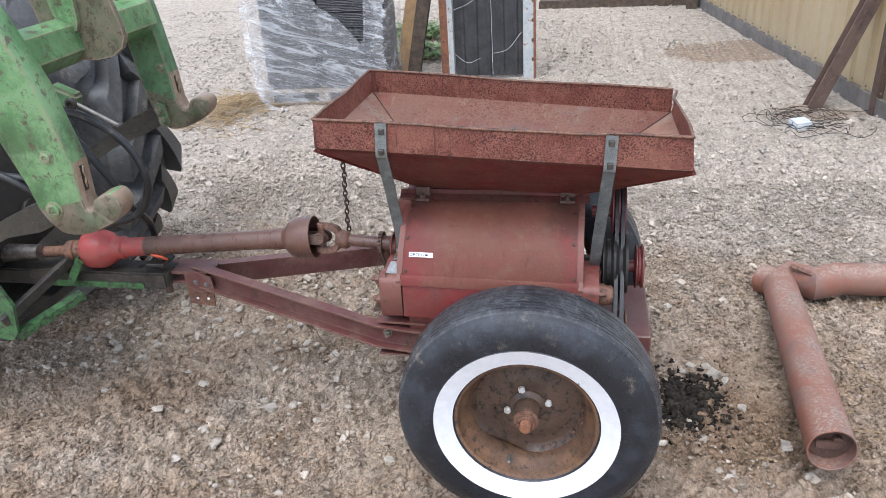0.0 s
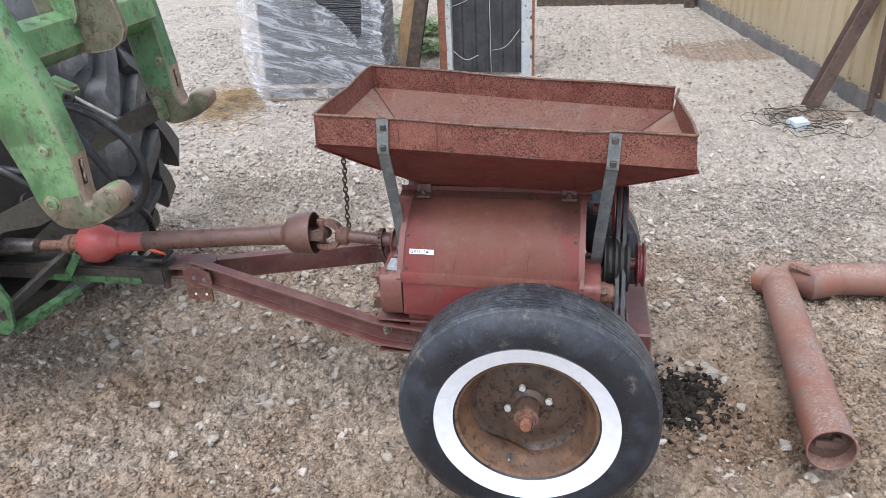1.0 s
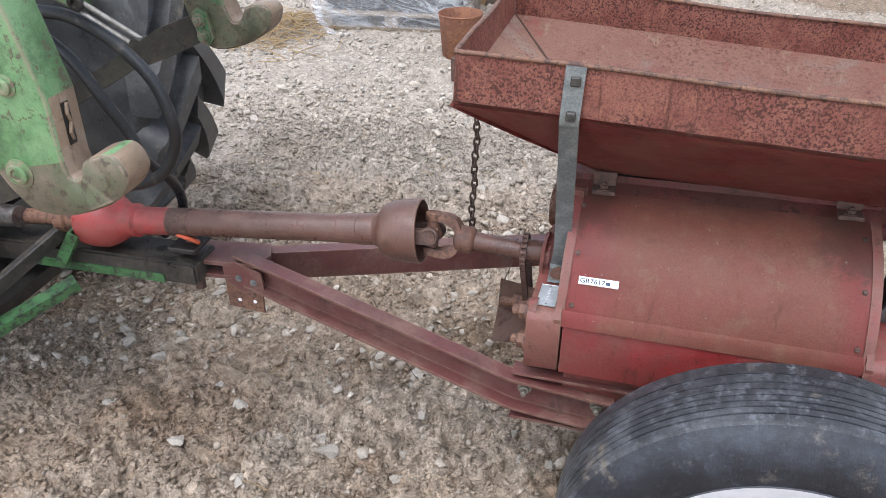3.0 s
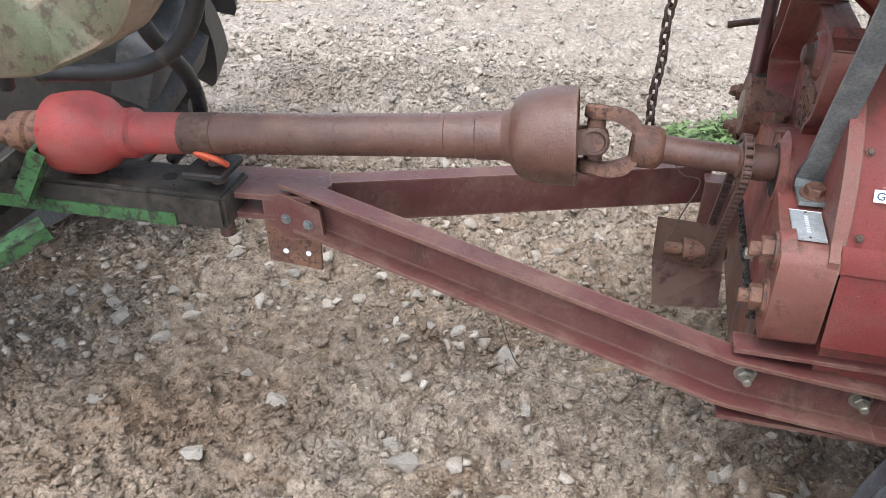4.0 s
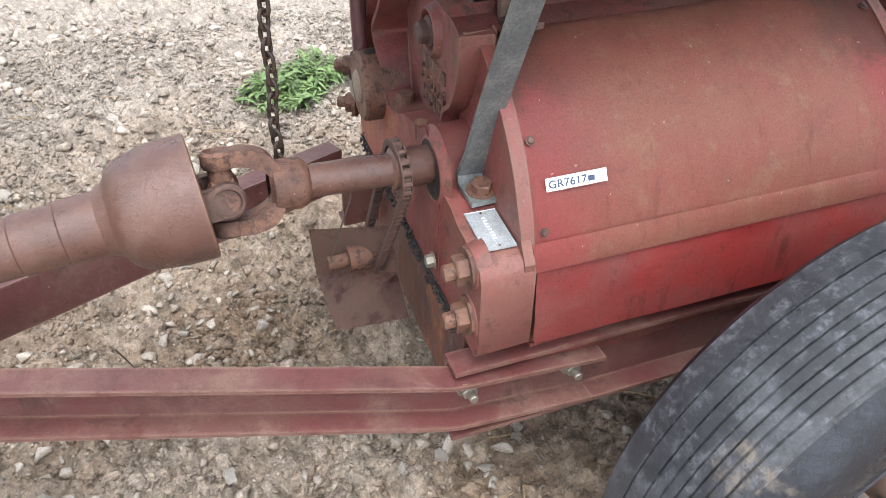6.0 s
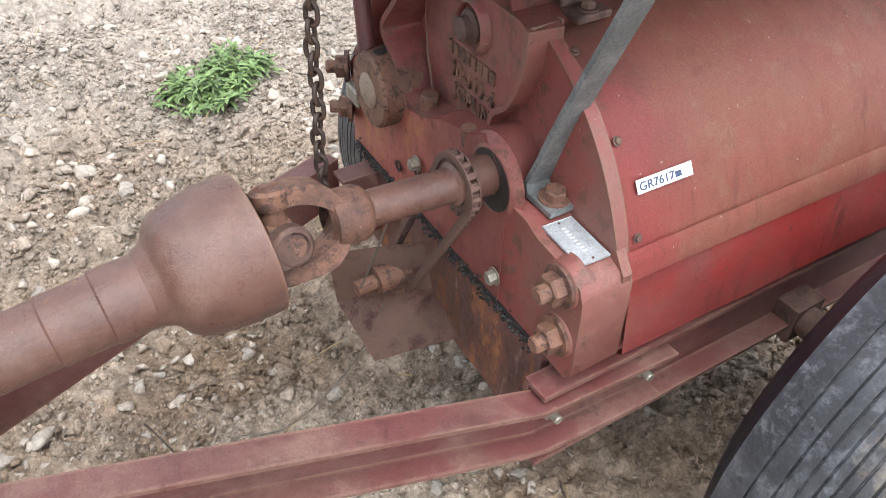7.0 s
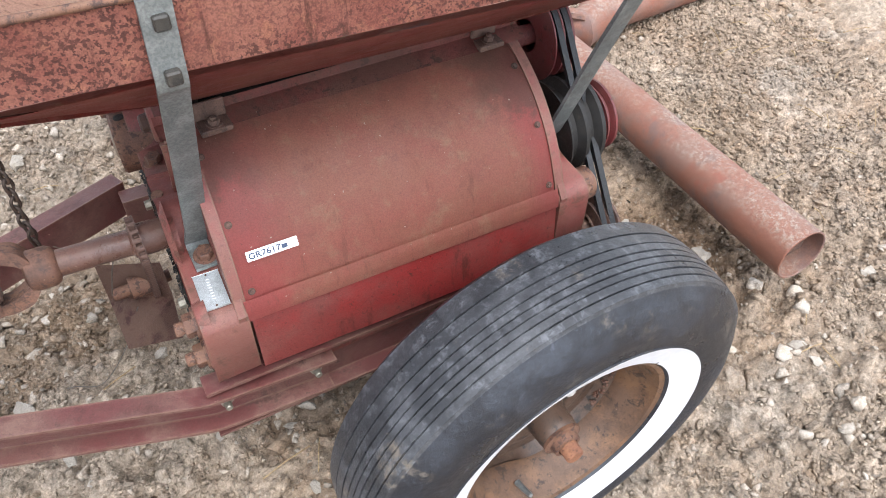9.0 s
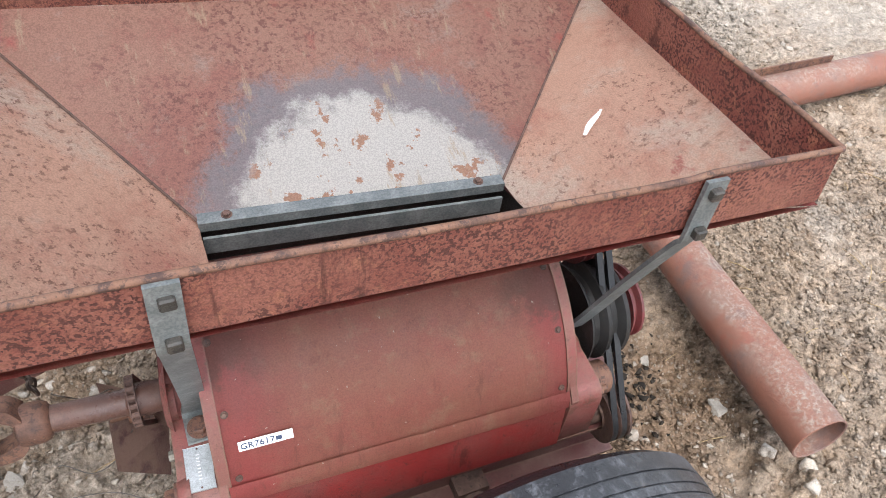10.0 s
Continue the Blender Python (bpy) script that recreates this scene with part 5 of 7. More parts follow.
# black rings painted for the shade in the plug holes
for y, z in ((0.600, 0.560), (0.545, 0.585)):
    bm = bmesh.new()
    lathe(bm, [(0.0085, 0.0), (0.0085, 0.002), (0.005, 0.002), (0.005, -0.0)], (-0.465, y, z), (-1, 0, 0), 14)
    part("plug_hole", bm, GREASE_AND_SHADE, face_low)
# bearing opening for the drive shaft
BEAR = V(-0.4605, 0.380, 0.672)
bm = bmesh.new()
lathe(bm, [(0.036, -0.016), (0.036, 0.000), (0.0375, 0.0015), (0.0405, 0.0012), (0.046, -0.003), (0.054, -0.008)], BEAR, (-1, 0, 0), 44)
part("shaft_bearing", bm, RED_CAST, head, smooth=50)
# black disc across the opening, for the shade inside it
bm = bmesh.new()
lathe(bm, [(0.0365, 0.0006), (0.0, 0.0006)], BEAR, (-1, 0, 0), 32)
part("bearing_hole", bm, GREASE_AND_SHADE, head)
bm = bmesh.new()
cyl(bm, (-0.452, 0.442, 0.680), (-0.454, 0.440, 0.704), 0.009, seg=16)
part("oil_plug", bm, RUST, head, smooth=40)
LEAN_X = 0.0

# raised casting letters and part number
def letters(body, size, at, right, up, depth, parent, mat, name, squeeze=1.0, bold=0.0):
    cu = bpy.data.curves.new(name, "FONT")
    cu.body, cu.size, cu.extrude, cu.align_x = body, size, depth, "LEFT"
    cu.space_character = 1.05
    cu.offset = bold
    tmp = bpy.data.objects.new(name, cu)
    scene.collection.objects.link(tmp)
    dg = bpy.context.evaluated_depsgraph_get()
    me = bpy.data.meshes.new_from_object(tmp.evaluated_get(dg))
    bpy.data.objects.remove(tmp)
    bpy.data.curves.remove(cu)
    right, up = Vector(right).normalized(), Vector(up).normalized()
    up = (up - right * up.dot(right)).normalized()
    m = Matrix((right * squeeze, up, right.cross(up))).transposed().to_4x4()
    m.translation = Vector(at) - origin_of(parent)
    me.transform(m)
    me.materials.append(mat)
    ob = new(name, me)
    ob.parent = parent
    return ob


CAST_R, CAST_U = V(-0.06, -1, -0.02), V(0, -0.02, 1)
CAST_X = WEB_X + 0.06 * 0.297 - 0.0005
# rust tone, not casting red: the letters' dark shading put into colour
letters("10-111-1", 0.0255, (CAST_X, 0.532, 0.7215), CAST_R, CAST_U, 0.0034, head, RUST, "cast_number", 1.0, 0.0006)
letters("JOPLIN", 0.0255, (CAST_X, 0.524, 0.6955), CAST_R, CAST_U, 0.0034, head, RUST, "cast_word", 1.0, 0.0006)
for k in range(8):
    y = 0.539 - 0.0130 * k
    bm = bmesh.new()
    box(bm, (CAST_X - 0.0028 - 0.0008 * k, y - 0.0090, 0.7455), (CAST_X + 0.004 - 0.0008 * k, y, 0.7620))
    soften(bm, 0.001)
    part("maker_mark", bm, RUST, head)

# stamped plate on the shelf
SHELF = frame_along((-0.443, 0.300, 0.6565), (-0.447, 0.232, 0.6535), (0, 0, 1))
bm = bmesh.new()
box(bm, (0, -0.0, 0), (0.066, 0.037, 0.0018), SHELF)
soften(bm, 0.0006)
nameplate = part("serial_plate", bm, PLATE, head, "stamped aluminium serial plate")
for k in range(8):
    bm = bmesh.new()
    box(bm, (0.012 + 0.0052 * k, 0.016, 0.0016), (0.0137 + 0.0052 * k, 0.0205, 0.0021), SHELF)
    part("stamped_mark", bm, STICKER, nameplate)
for u in (0.004, 0.062):
    bolt(nameplate, SHELF @ V(u, 0.0185, 0.0018), (0, 0, 1), 0.0016, 0.001, RUST_DARK, 0.0, name="pin")
# sticker with lot number
k = min(range(1, 16), key=lambda i: abs(CURVE[i][1] - 0.712))
tan = V(0, CURVE[k + 1][0] - CURVE[k - 1][0], CURVE[k + 1][1] - CURVE[k - 1][1]).normalized()
nor = V(0, -tan.z, tan.y)
ST = frame_along((-0.374, 0, 0), (-0.300, 0.074 * SKEW / (XR - XL), 0), tan)
ST.translation = V(-0.371, CURVE[k][0] + SKEW * (-0.374 - XL) / (XR - XL), CURVE[k][1]) + nor * 0.0035 + tan * 0.0065
bm = bmesh.new()
box(bm, (0, -0.001, -0.0145), (0.074, 0.0, 0.0), ST)
sticker = part("lot_sticker", bm, STICKER, cover, "white paper lot sticker")
letters("GR7617", 0.0122, ST @ V(0.0025, -0.0016, -0.0115), ST.to_3x3() @ V(1, 0, 0), ST.to_3x3() @ V(0, 0, 1), 0.0002, sticker, INK, "lot_number", 1.1, 0.00018)
for x0, x1, zz0, zz1, mt in ((0.0505, 0.0585, -0.0110, -0.0050, INK), (0.0595, 0.0715, -0.0120, -0.0050, YELLOW)):
    bm = bmesh.new()
    box(bm, (x0, -0.0016, zz0), (x1, -0.001, zz1), ST)
    part("printed_mark", bm, mt, sticker)

# dried white smear on the end slope
bm = bmesh.new()
c, e = V(0.245, 0.485, 0.0), V(0.285, 0.515, 0.0)
for k in range(12):
    u = k / 11
    p = c.lerp(e, u)
    s = LOW["fr"].lerp(LOW["br"], 0.5)
    q = SLOT["fr"].lerp(SLOT["br"], 0.5)
    z = q.z + (s.z - q.z) * (p.x - q.x) / (s.x - q.x) + 0.004
    lathe(bm, [(0.0, 0.0), (0.002 + 0.0035 * math.sin(2.6 * u + 0.4), 0.0), (0.0015, 0.0008), (0.0, 0.001)], (p.x, p.y + 0.002 * math.sin(5 * u), z), (q - s).cross(V(0, 1, 0)) * -1, 10)
part("dried_smear", bm, STICKER, hopper, "dried white smear")

# pulleys and belts at the rear end, axes along x
def pulley(x0, y, z, r, grooves, mat, hub=0.03, w=0.018):
    prof = [(hub, -0.004), (r * 0.55, 0.0), (r, 0.0)]
    for g in range(grooves):
        a = 0.003 + g * w
        prof += [(r, a), (r * 0.84, a + 0.28 * w), (r * 0.84, a + 0.56 * w), (r, a + 0.81 * w)]
    prof += [(r, 0.004 + grooves * w), (r * 0.55, 0.004 + grooves * w), (hub, 0.008 + grooves * w), (0.002, 0.008 + grooves * w)]
    bm = bmesh.new()
    lathe(bm, prof, (x0, y, z), (1, 0, 0), 48)
    cyl(bm, (x0 - 0.06, y, z), (x0 + 0.02, y, z), 0.018, seg=16)
    return part("pulley", bm, mat, mill, smooth=35)


pulley(0.226, 0.452, 0.776, 0.082, 2, RED_PULLEY)
pulley(0.200, 0.345, 0.652, 0.088, 2, GREASE_AND_SHADE, w=0.034)
pulley(0.296, 0.345, 0.645, 0.066, 1, RED_PULLEY)
pulley(0.232, 0.222, 0.500, 0.056, 2, RUST_DARK)


def belt(x, wheels, mat):
    """A V-belt round wheels of (y, z, r): the outline of the outer circles."""
    pts = []
    for y, z, r in wheels:
        for k in range(48):
            a = 2 * math.pi * k / 48
            pts.append((y + r * math.cos(a), z + r * math.sin(a)))
    pts = sorted(set(pts))

    def half(seq):
        h = []
        for p in seq:
            while len(h) > 1 and (h[-1][0] - h[-2][0]) * (p[1] - h[-2][1]) - (h[-1][1] - h[-2][1]) * (p[0] - h[-2][0]) <= 0:
                h.pop()
            h.append(p)
        return h

    hull = half(pts)[:-1] + half(pts[::-1])[:-1]
    bm = bmesh.new()
    n = len(hull)
    rows = []
    for k, (y, z) in enumerate(hull):
        a, b = hull[k - 1], hull[(k + 1) % n]
        d = V(b[0] - a[0], b[1] - a[1], 0).normalized()
        nn = V(d.y, -d.x, 0)
        rows.append([bm.verts.new((x + dx, y - nn.x * q, z - nn.y * q)) for dx, q in ((-0.0055, -0.003), (0.0055, -0.003), (0.0035, 0.008), (-0.0035, 0.008))])
    for p, q in zip(rows, rows[1:] + rows[:1]):
        for s in range(4):
            bm.faces.new((p[s], p[(s + 1) % 4], q[(s + 1) % 4], q[s]))
    return part("drive_belt", bm, mat, mill, "worn black rubber V-belt", smooth=40)


belt(0.238, ((0.452, 0.776, 0.078), (0.222, 0.500, 0.053)), RUBBER_BLACK)
belt(0.256, ((0.452, 0.776, 0.078), (0.222, 0.500, 0.053)), RUBBER_BLACK)

# frame rails, cross pieces, rear bin
bm = bmesh.new()
channel(bm, (-0.484, 0.253, 0.430), (0.30, 0.236, 0.418), 0.124, 0.037, 0.006, -1)
rail = part("frame_rail", bm, RED_BEAM, mill, "dull red steel channel frame rail")
bm = bmesh.new()
channel(bm, (-0.489, 0.690, 0.437), (0.30, 0.690, 0.425), 0.112, 0.036, 0.006, 1)
part("frame_rail", bm, RED_BEAM, mill, "dull red steel channel frame rail")
LEAN_X = 0.06
bm = bmesh.new()
prism(bm, [(0.260, 0.345), (0.260, 0.512), (0.752, 0.512), (0.735, 0.345)], "x", -0.4560, -0.444)
part("end_plate", bm, END_RUST, mill, "rust-stained dark end plate below the gear housing")
LEAN_X = 0.0
bm = bmesh.new()
m = frame_along((-0.4590, 0.262, 0.5125), (-0.4300, 0.752, 0.5125))
box(bm, (0, -0.004, -0.003), ((V(-0.4300, 0.752, 0) - V(-0.4590, 0.262, 0)).length, 0.003, 0.003), m)
gasket = part("gasket", bm, GREASE_AND_SHADE, mill, "black greasy joint line")
bm = bmesh.new()
rs = random.Random(17)
for k in range(240):
    u = rs.random()
    p = V(-0.4615, 0.27, 0.512).lerp(V(-0.4325, 0.75, 0.512), u) + V(rs.uniform(-0.004, 0.001), 0, rs.gauss(-0.002, 0.006))
    for v in bmesh.ops.create_icosphere(bm, subdivisions=1, radius=rs.uniform(0.0010, 0.0032))["verts"]:
        v.co = p + v.co + Vector(noise.noise_vector(v.co * 400 + p * 60)) * 0.0015
tagged(part("tar_crust", bm, GREASE_AND_SHADE, gasket, "crumbs of black tar along the joint"), kind="stuff")
bm = bmesh.new()
box(bm, (0.20, 0.30, 0.30), (0.355, 0.62, 0.425))
soften(bm, 0.004)
part("rear_bin", bm, RED_BEAM, mill, "red sheet discharge box at the rear")
for x, z in ((-0.458, 0.437), (-0.308, 0.418)):
    bolt(rail, (x, 0.239, z), (0, -1, 0), 0.011, 0.010, BOLT, 0.003, 0.012)

# drawbar: two channels that meet at a hitch clevis
bm = bmesh.new()
channel(bm, (-1.170, 0.409, 0.537), (-0.484, 0.245, 0.4375), 0.080, 0.036, 0.006, -1, more=((-0.470, 0.2435, 0.4355), (-0.281, 0.2435, 0.4115)))
drawbar = part("drawbar", bm, RED_BEAM, mill, "dull red steel channel drawbar")
bm = bmesh.new()
channel(bm, (-1.170, 0.430, 0.508), (-0.475, 0.735, 0.466), 0.076, 0.036, 0.006, 1)
part("drawbar", bm, RED_BEAM, mill, "dull red steel channel drawbar")
for z0 in (0.548, 0.512):
    bm = bmesh.new()
    prism(bm, [(-1.290, 0.375), (-1.270, 0.362), (-1.12, 0.372), (-1.10, 0.42), (-1.12, 0.47), (-1.27, 0.455), (-1.290, 0.44)], "z", z0, z0 + 0.010)
    soften(bm, 0.002)
    part("hitch_clevis", bm, RED_BEAM, drawbar, "worn steel hitch clevis plate")
bm = bmesh.new()
prism(bm, [(-1.200, 0.552), (-1.168, 0.562), (-1.105, 0.540), (-1.10, 0.485), (-1.16, 0.478), (-1.200, 0.510)], "y", 0.368, 0.376)
soften(bm, 0.002)
part("gusset", bm, RED_BEAM, drawbar)
bm = bmesh.new()
prism(bm, [(-1.205, 0.520), (-1.112, 0.487), (-1.114, 0.418), (-1.205, 0.427)], "y", 0.378, 0.384)
soften(bm, 0.0015)
side_plate = part("side_plate", bm, RUST, drawbar, "rusty plate with two holes")
for x, z in ((-1.175, 0.448), (-1.135, 0.448)):
    bm = bmesh.new()
    lathe(bm, [(0.0048, 0.0), (0.0048, 0.001), (0.0, 0.001)], (x, 0.378, z), (0, -1, 0), 14)
    part("plate_hole", bm, STICKER, side_plate)
for x, z in ((-1.163, 0.517), (-1.126, 0.510)):
    bolt(drawbar, (x, 0.368, z), (0, -1, 0), 0.0065, 0.004, GALV, 0.001, name="rivet")

# drag chain from the hopper
def build_chain():
    bm = bmesh.new()
    oval = []
    for k in range(20):
        a = 2 * math.pi * k / 20
        oval.append(V(0.0060 * math.cos(a), 0, 0.0082 * math.sin(a) + 0.0026 * (1 if math.sin(a) > 0 else -1)))
    tube(bm, oval, 0.0024, 8, True)
    holder = bmesh.new()
    cyl(holder, (-0.612, 0.444, 1.035), (-0.612, 0.444, 1.012), 0.006, seg=10)
    chain = part("chain", holder, CHAIN, mill, "rusty hanging chain")
    me = bpy.data.meshes.new("link")
    for f in bm.faces:
        f.smooth = True
    bm.to_mesh(me)
    bm.free()
    me.materials.append(CHAIN)
    o = origin_of(mill)
    z, k = 1.012, 0
    while z > 0.675:
        ob = new("link", me)
        ob.parent = chain
        ob.location = V(-0.608 - 0.012 * (1.01 - z) / 0.33 + 0.0015 * math.sin(k), 0.448, z) - o
        ob.rotation_euler = (radians(4 * math.sin(k * 1.7)), radians(3 * math.sin(k)), radians(38 + 90 * (k % 2)))
        z -= 0.0158
        k += 1


build_chain()
bm = bmesh.new()
box(bm, (-0.662, 0.430, 1.014), (-0.606, 0.438, 1.062))
box(bm, (-0.662, 0.438, 1.014), (-0.606, 0.470, 1.022))
soften(bm, 0.002)
part("chain_bracket", bm, RUST_DARK, mill, "dark steel angle that holds the chain")

# drive sprockets and roller chain
bm = bmesh.new()
def sprocket(bm, x, y, z, r, teeth, w=0.008):
    pts = []
    for k in range(teeth * 4):
        a = 2 * math.pi * k / (teeth * 4)
        rr = r + (0.005 if k % 4 in (1, 2) else -0.002)
        pts.append((y + rr * math.cos(a), z + rr * math.sin(a)))
    prism(bm, pts, "x", x - w / 2, x + w / 2)
S1, S2 = (0.3875, 0.677, 0.032), (0.518, 0.450, 0.026)
sprocket(bm, -0.492, *S2, 11)
cyl(bm, (-0.56, S2[0], S2[1]), (-0.46, S2[0], S2[1]), 0.011, seg=14)
cyl(bm, (-0.530, S2[0], S2[1]), (-0.490, S2[0], S2[1]), 0.021, seg=20)
part("small_sprocket", bm, RUST, mill, "rusty idler sprocket on a shaft stub", smooth=40)


def roller_chain():
    """Chain of flat links round the two sprockets."""
    o = origin_of(mill)
    d = V(S2[0] - S1[0], S2[1] - S1[1], 0)
    base = math.atan2(d.y, d.x)
    spread = math.acos((S1[2] - S2[2]) / d.length)
    pts = []
    for k in range(41):
        a = base + spread + (2 * math.pi - 2 * spread) * k / 40
        pts.append((S1[0] + S1[2] * 1.06 * math.cos(a), S1[1] + S1[2] * 1.06 * math.sin(a)))
    for k in range(21):
        a = base - spread + 2 * spread * k / 20
        pts.append((S2[0] + S2[2] * 1.08 * math.cos(a), S2[1] + S2[2] * 1.08 * math.sin(a)))
    pts.append(pts[0])
    step, out, left = 0.0127, [], 0.0
    for p, q in zip(pts, pts[1:]):
        n = math.hypot(q[0] - p[0], q[1] - p[1])
        while left < n:
            u = left / n
            out.append((p[0] + (q[0] - p[0]) * u, p[1] + (q[1] - p[1]) * u, math.atan2(q[1] - p[1], q[0] - p[0])))
            left += step
        left -= n
    bm = bmesh.new()
    cyl(bm, (-0.006, 0, 0), (0.006, 0, 0), 0.0042, seg=8)
    box(bm, (-0.0060, -0.008, -0.0038), (-0.0044, 0.008, 0.0038))
    box(bm, (0.0044, -0.008, -0.0038), (0.0060, 0.008, 0.0038))
    holder = bmesh.new()
    sprocket(holder, -0.492, *S1, 20)
    chain = part("roller_chain", holder, RUST_DARK, mill, "rusty roller chain round its sprocket")
    me = bpy.data.meshes.new("chain_link")
    bm.to_mesh(me)
    bm.free()
    me.materials.append(RUST_DARK)
    for y, z, a in out:
        ob = new("chain_link", me)
        ob.parent = chain
        ob.location = V(-0.492, y, z) - o
        ob.rotation_euler = (a, 0, 0)


roller_chain()
# angle bracket below the sprocket
bm = bmesh.new()
A, B, C, D = V(-0.570, 0.454, 0.375), V(-0.481, 0.387, 0.432), V(-0.470, 0.470, 0.446), V(-0.571, 0.560, 0.398)
vs = [bm.verts.new(p) for p in (A, B, C, D)]
bm.faces.new(vs)
vs = [bm.verts.new(p) for p in (D, C, C + V(0.0, 0.02, 0.07), D + V(0.0, 0.02, 0.075))]
bm.faces.new(vs)
part("angle_bracket", thick(bm, 0.005), RED_BEAM, mill, "bent dark rusty angle bracket")

# ---- drive shaft ----
P0, P1, P2 = V(-1.60, 0.362, 0.630), V(-0.735, 0.392, 0.690), V(-0.36, 0.384, 0.672)
pto = thing("drive_shaft", (P1.x, P1.y, 0.6), "brown painted tractor drive shaft with bell-shaped guard", "drive shaft")
ax = (P1 - P0).normalized()
at = lambda x: P0 + ax * ((x - P0.x) / ax.x)
bm = bmesh.new()
lathe(bm, [(0.0, 0), (0.0315, 0.0), (0.0315, 0.36), (0.033, 0.362), (0.033, 0.405), (0.035, 0.407), (0.035, 0.445)], at(-1.262), ax, 56)
shaft_tube = part("shaft_tube", bm, TUBE, pto, "smooth brown shaft guard tube", smooth=35)
bm = bmesh.new()
BELL_RUN = [(0.033, 0.440), (0.0365, 0.4455), (0.040, 0.454), (0.043, 0.457), (0.052, 0.462), (0.0595, 0.471), (0.064, 0.484), (0.067, 0.500), (0.069, 0.516), (0.070, 0.547), (0.067, 0.5485), (0.065, 0.514), (0.062, 0.498), (0.035, 0.47)]
lathe(bm, BELL_RUN, at(-1.262), ax, 64)
part("guard_bell", bm, BELL, pto, "brown cup-shaped guard bell", smooth=40)
bm = bmesh.new()
lathe(bm, [(0.030, 0.0), (0.0325, 0.001), (0.0325, 0.055), (0.030, 0.056)], at(-1.315), ax, 48)
part("black_band", bm, RUST_DARK, shaft_tube, "scorched black band", smooth=40)
bm = bmesh.new()
lathe(bm, [(0.045, 0.0), (0.062, 0.004), (0.066, 0.03), (0.066, 0.06), (0.058, 0.085), (0.043, 0.105), (0.0395, 0.112), (0.0395, 0.120), (0.0385, 0.124), (0.0395, 0.128), (0.0395, 0.138), (0.033, 0.144), (0.032, 0.225)], at(-1.535), ax, 48)
part("red_bell", bm, TUBE_RED, pto, "scuffed bright red guard bell", smooth=40)
bm = bmesh.new()
lathe(bm, [(0.02, -0.06), (0.034, -0.058), (0.036, -0.03), (0.030, -0.025), (0.036, -0.02), (0.034, 0.0), (0.040, 0.01)], at(-1.55), ax, 32)
cyl(bm, at(-1.72), at(-1.60), 0.019, seg=20)
part("tractor_yoke", bm, RUST, pto, "rusty spline yoke on the tractor stub", smooth=40)


def yoke(bm, centre, back, pin, gap, reach):
    """A forged fork: two broad arms with round eyes that meet in a hub; back: towards the shaft, pin: the axis of its eyes."""
    back = Vector(back).normalized()
    pin = (Vector(pin) - back * Vector(pin).dot(back)).normalized()
    side = back.cross(pin)
    for s in (-1, 1):
        path = [(gap, -0.002), (gap + 0.002, reach * 0.30), (gap * 0.97, reach * 0.55), (gap * 0.76, reach * 0.80), (gap * 0.30, reach)]
        rows = []
        for k, p in enumerate(spline([(u, v, 0) for u, v in path], 4)):
            u = k / 16
            w = 0.0175 - 0.003 * math.sin(math.pi * u) + 0.004 * u
            t = 0.0075 + 0.006 * u
            c = centre + pin * s * p.x + back * p.y
            rows.append([bm.verts.new(c + side * a * w + pin * s * b * t) for a, b in ((-1, -1), (1, -1), (1, 1), (-1, 1))])
        for p, q in zip(rows, rows[1:]):
            for e in range(4):
                bm.faces.new((p[e], p[(e + 1) % 4], q[(e + 1) % 4], q[e]))
        bm.faces.new(rows[0][::-1])
        bm.faces.new(rows[-1])
        lathe(bm, [(0.001, -0.008), (0.018, -0.008), (0.020, -0.005), (0.020, 0.008), (0.017, 0.011), (0.015, 0.011), (0.013, 0.007), (0.001, 0.007)], centre + pin * s * gap, pin * s, 22)
    soften(bm, 0.003, 2, 60)


JC = V(-0.692, 0.3925, 0.689)
ax2 = (P2 - JC).normalized()
bm = bmesh.new()
yoke(bm, JC, ax2, V(0, 0.30, 0.95), 0.037, 0.062)
lathe(bm, [(0.018, -0.004), (0.0275, 0.0), (0.0295, 0.005), (0.0295, 0.030), (0.026, 0.037), (0.020, 0.041)], JC + ax2 * 0.053, ax2, 32)
part("machine_yoke", bm, RUST, pto, "brown universal joint yoke", smooth=40)
bm = bmesh.new()
yoke(bm, JC, -ax, V(0, 0.95, -0.30), 0.032, 0.062)
part("shaft_yoke", bm, RUST_DARK, pto, smooth=40)
bm = bmesh.new()
for d in (V(0, 0.30, 0.95), V(0, 0.95, -0.30)):
    cyl(bm, JC - d.normalized() * 0.040, JC + d.normalized() * 0.040, 0.013, seg=16)
lathe(bm, [(0.0, -0.02), (0.018, -0.012), (0.018, 0.012), (0.0, 0.02)], JC, ax2, 16)
part("cross_joint", bm, RUST, pto, smooth=40)
bm = bmesh.new()
lathe(bm, [(0.0195, 0.0), (0.0195, 0.100), (0.0245, 0.103), (0.0245, 0.135), (0.0235, 0.137), (0.0235, 0.25)], JC + ax2 * 0.090, ax2, 32, True)
part("splined_shaft", bm, TUBE, pto, "worn brown round shaft", smooth=40)


# ---- rear of the tractor ----
tractor = thing("tractor", (-2.35, 0.35, 0), "green farm tractor, its rear hitch and far tyre in view", "tractor")


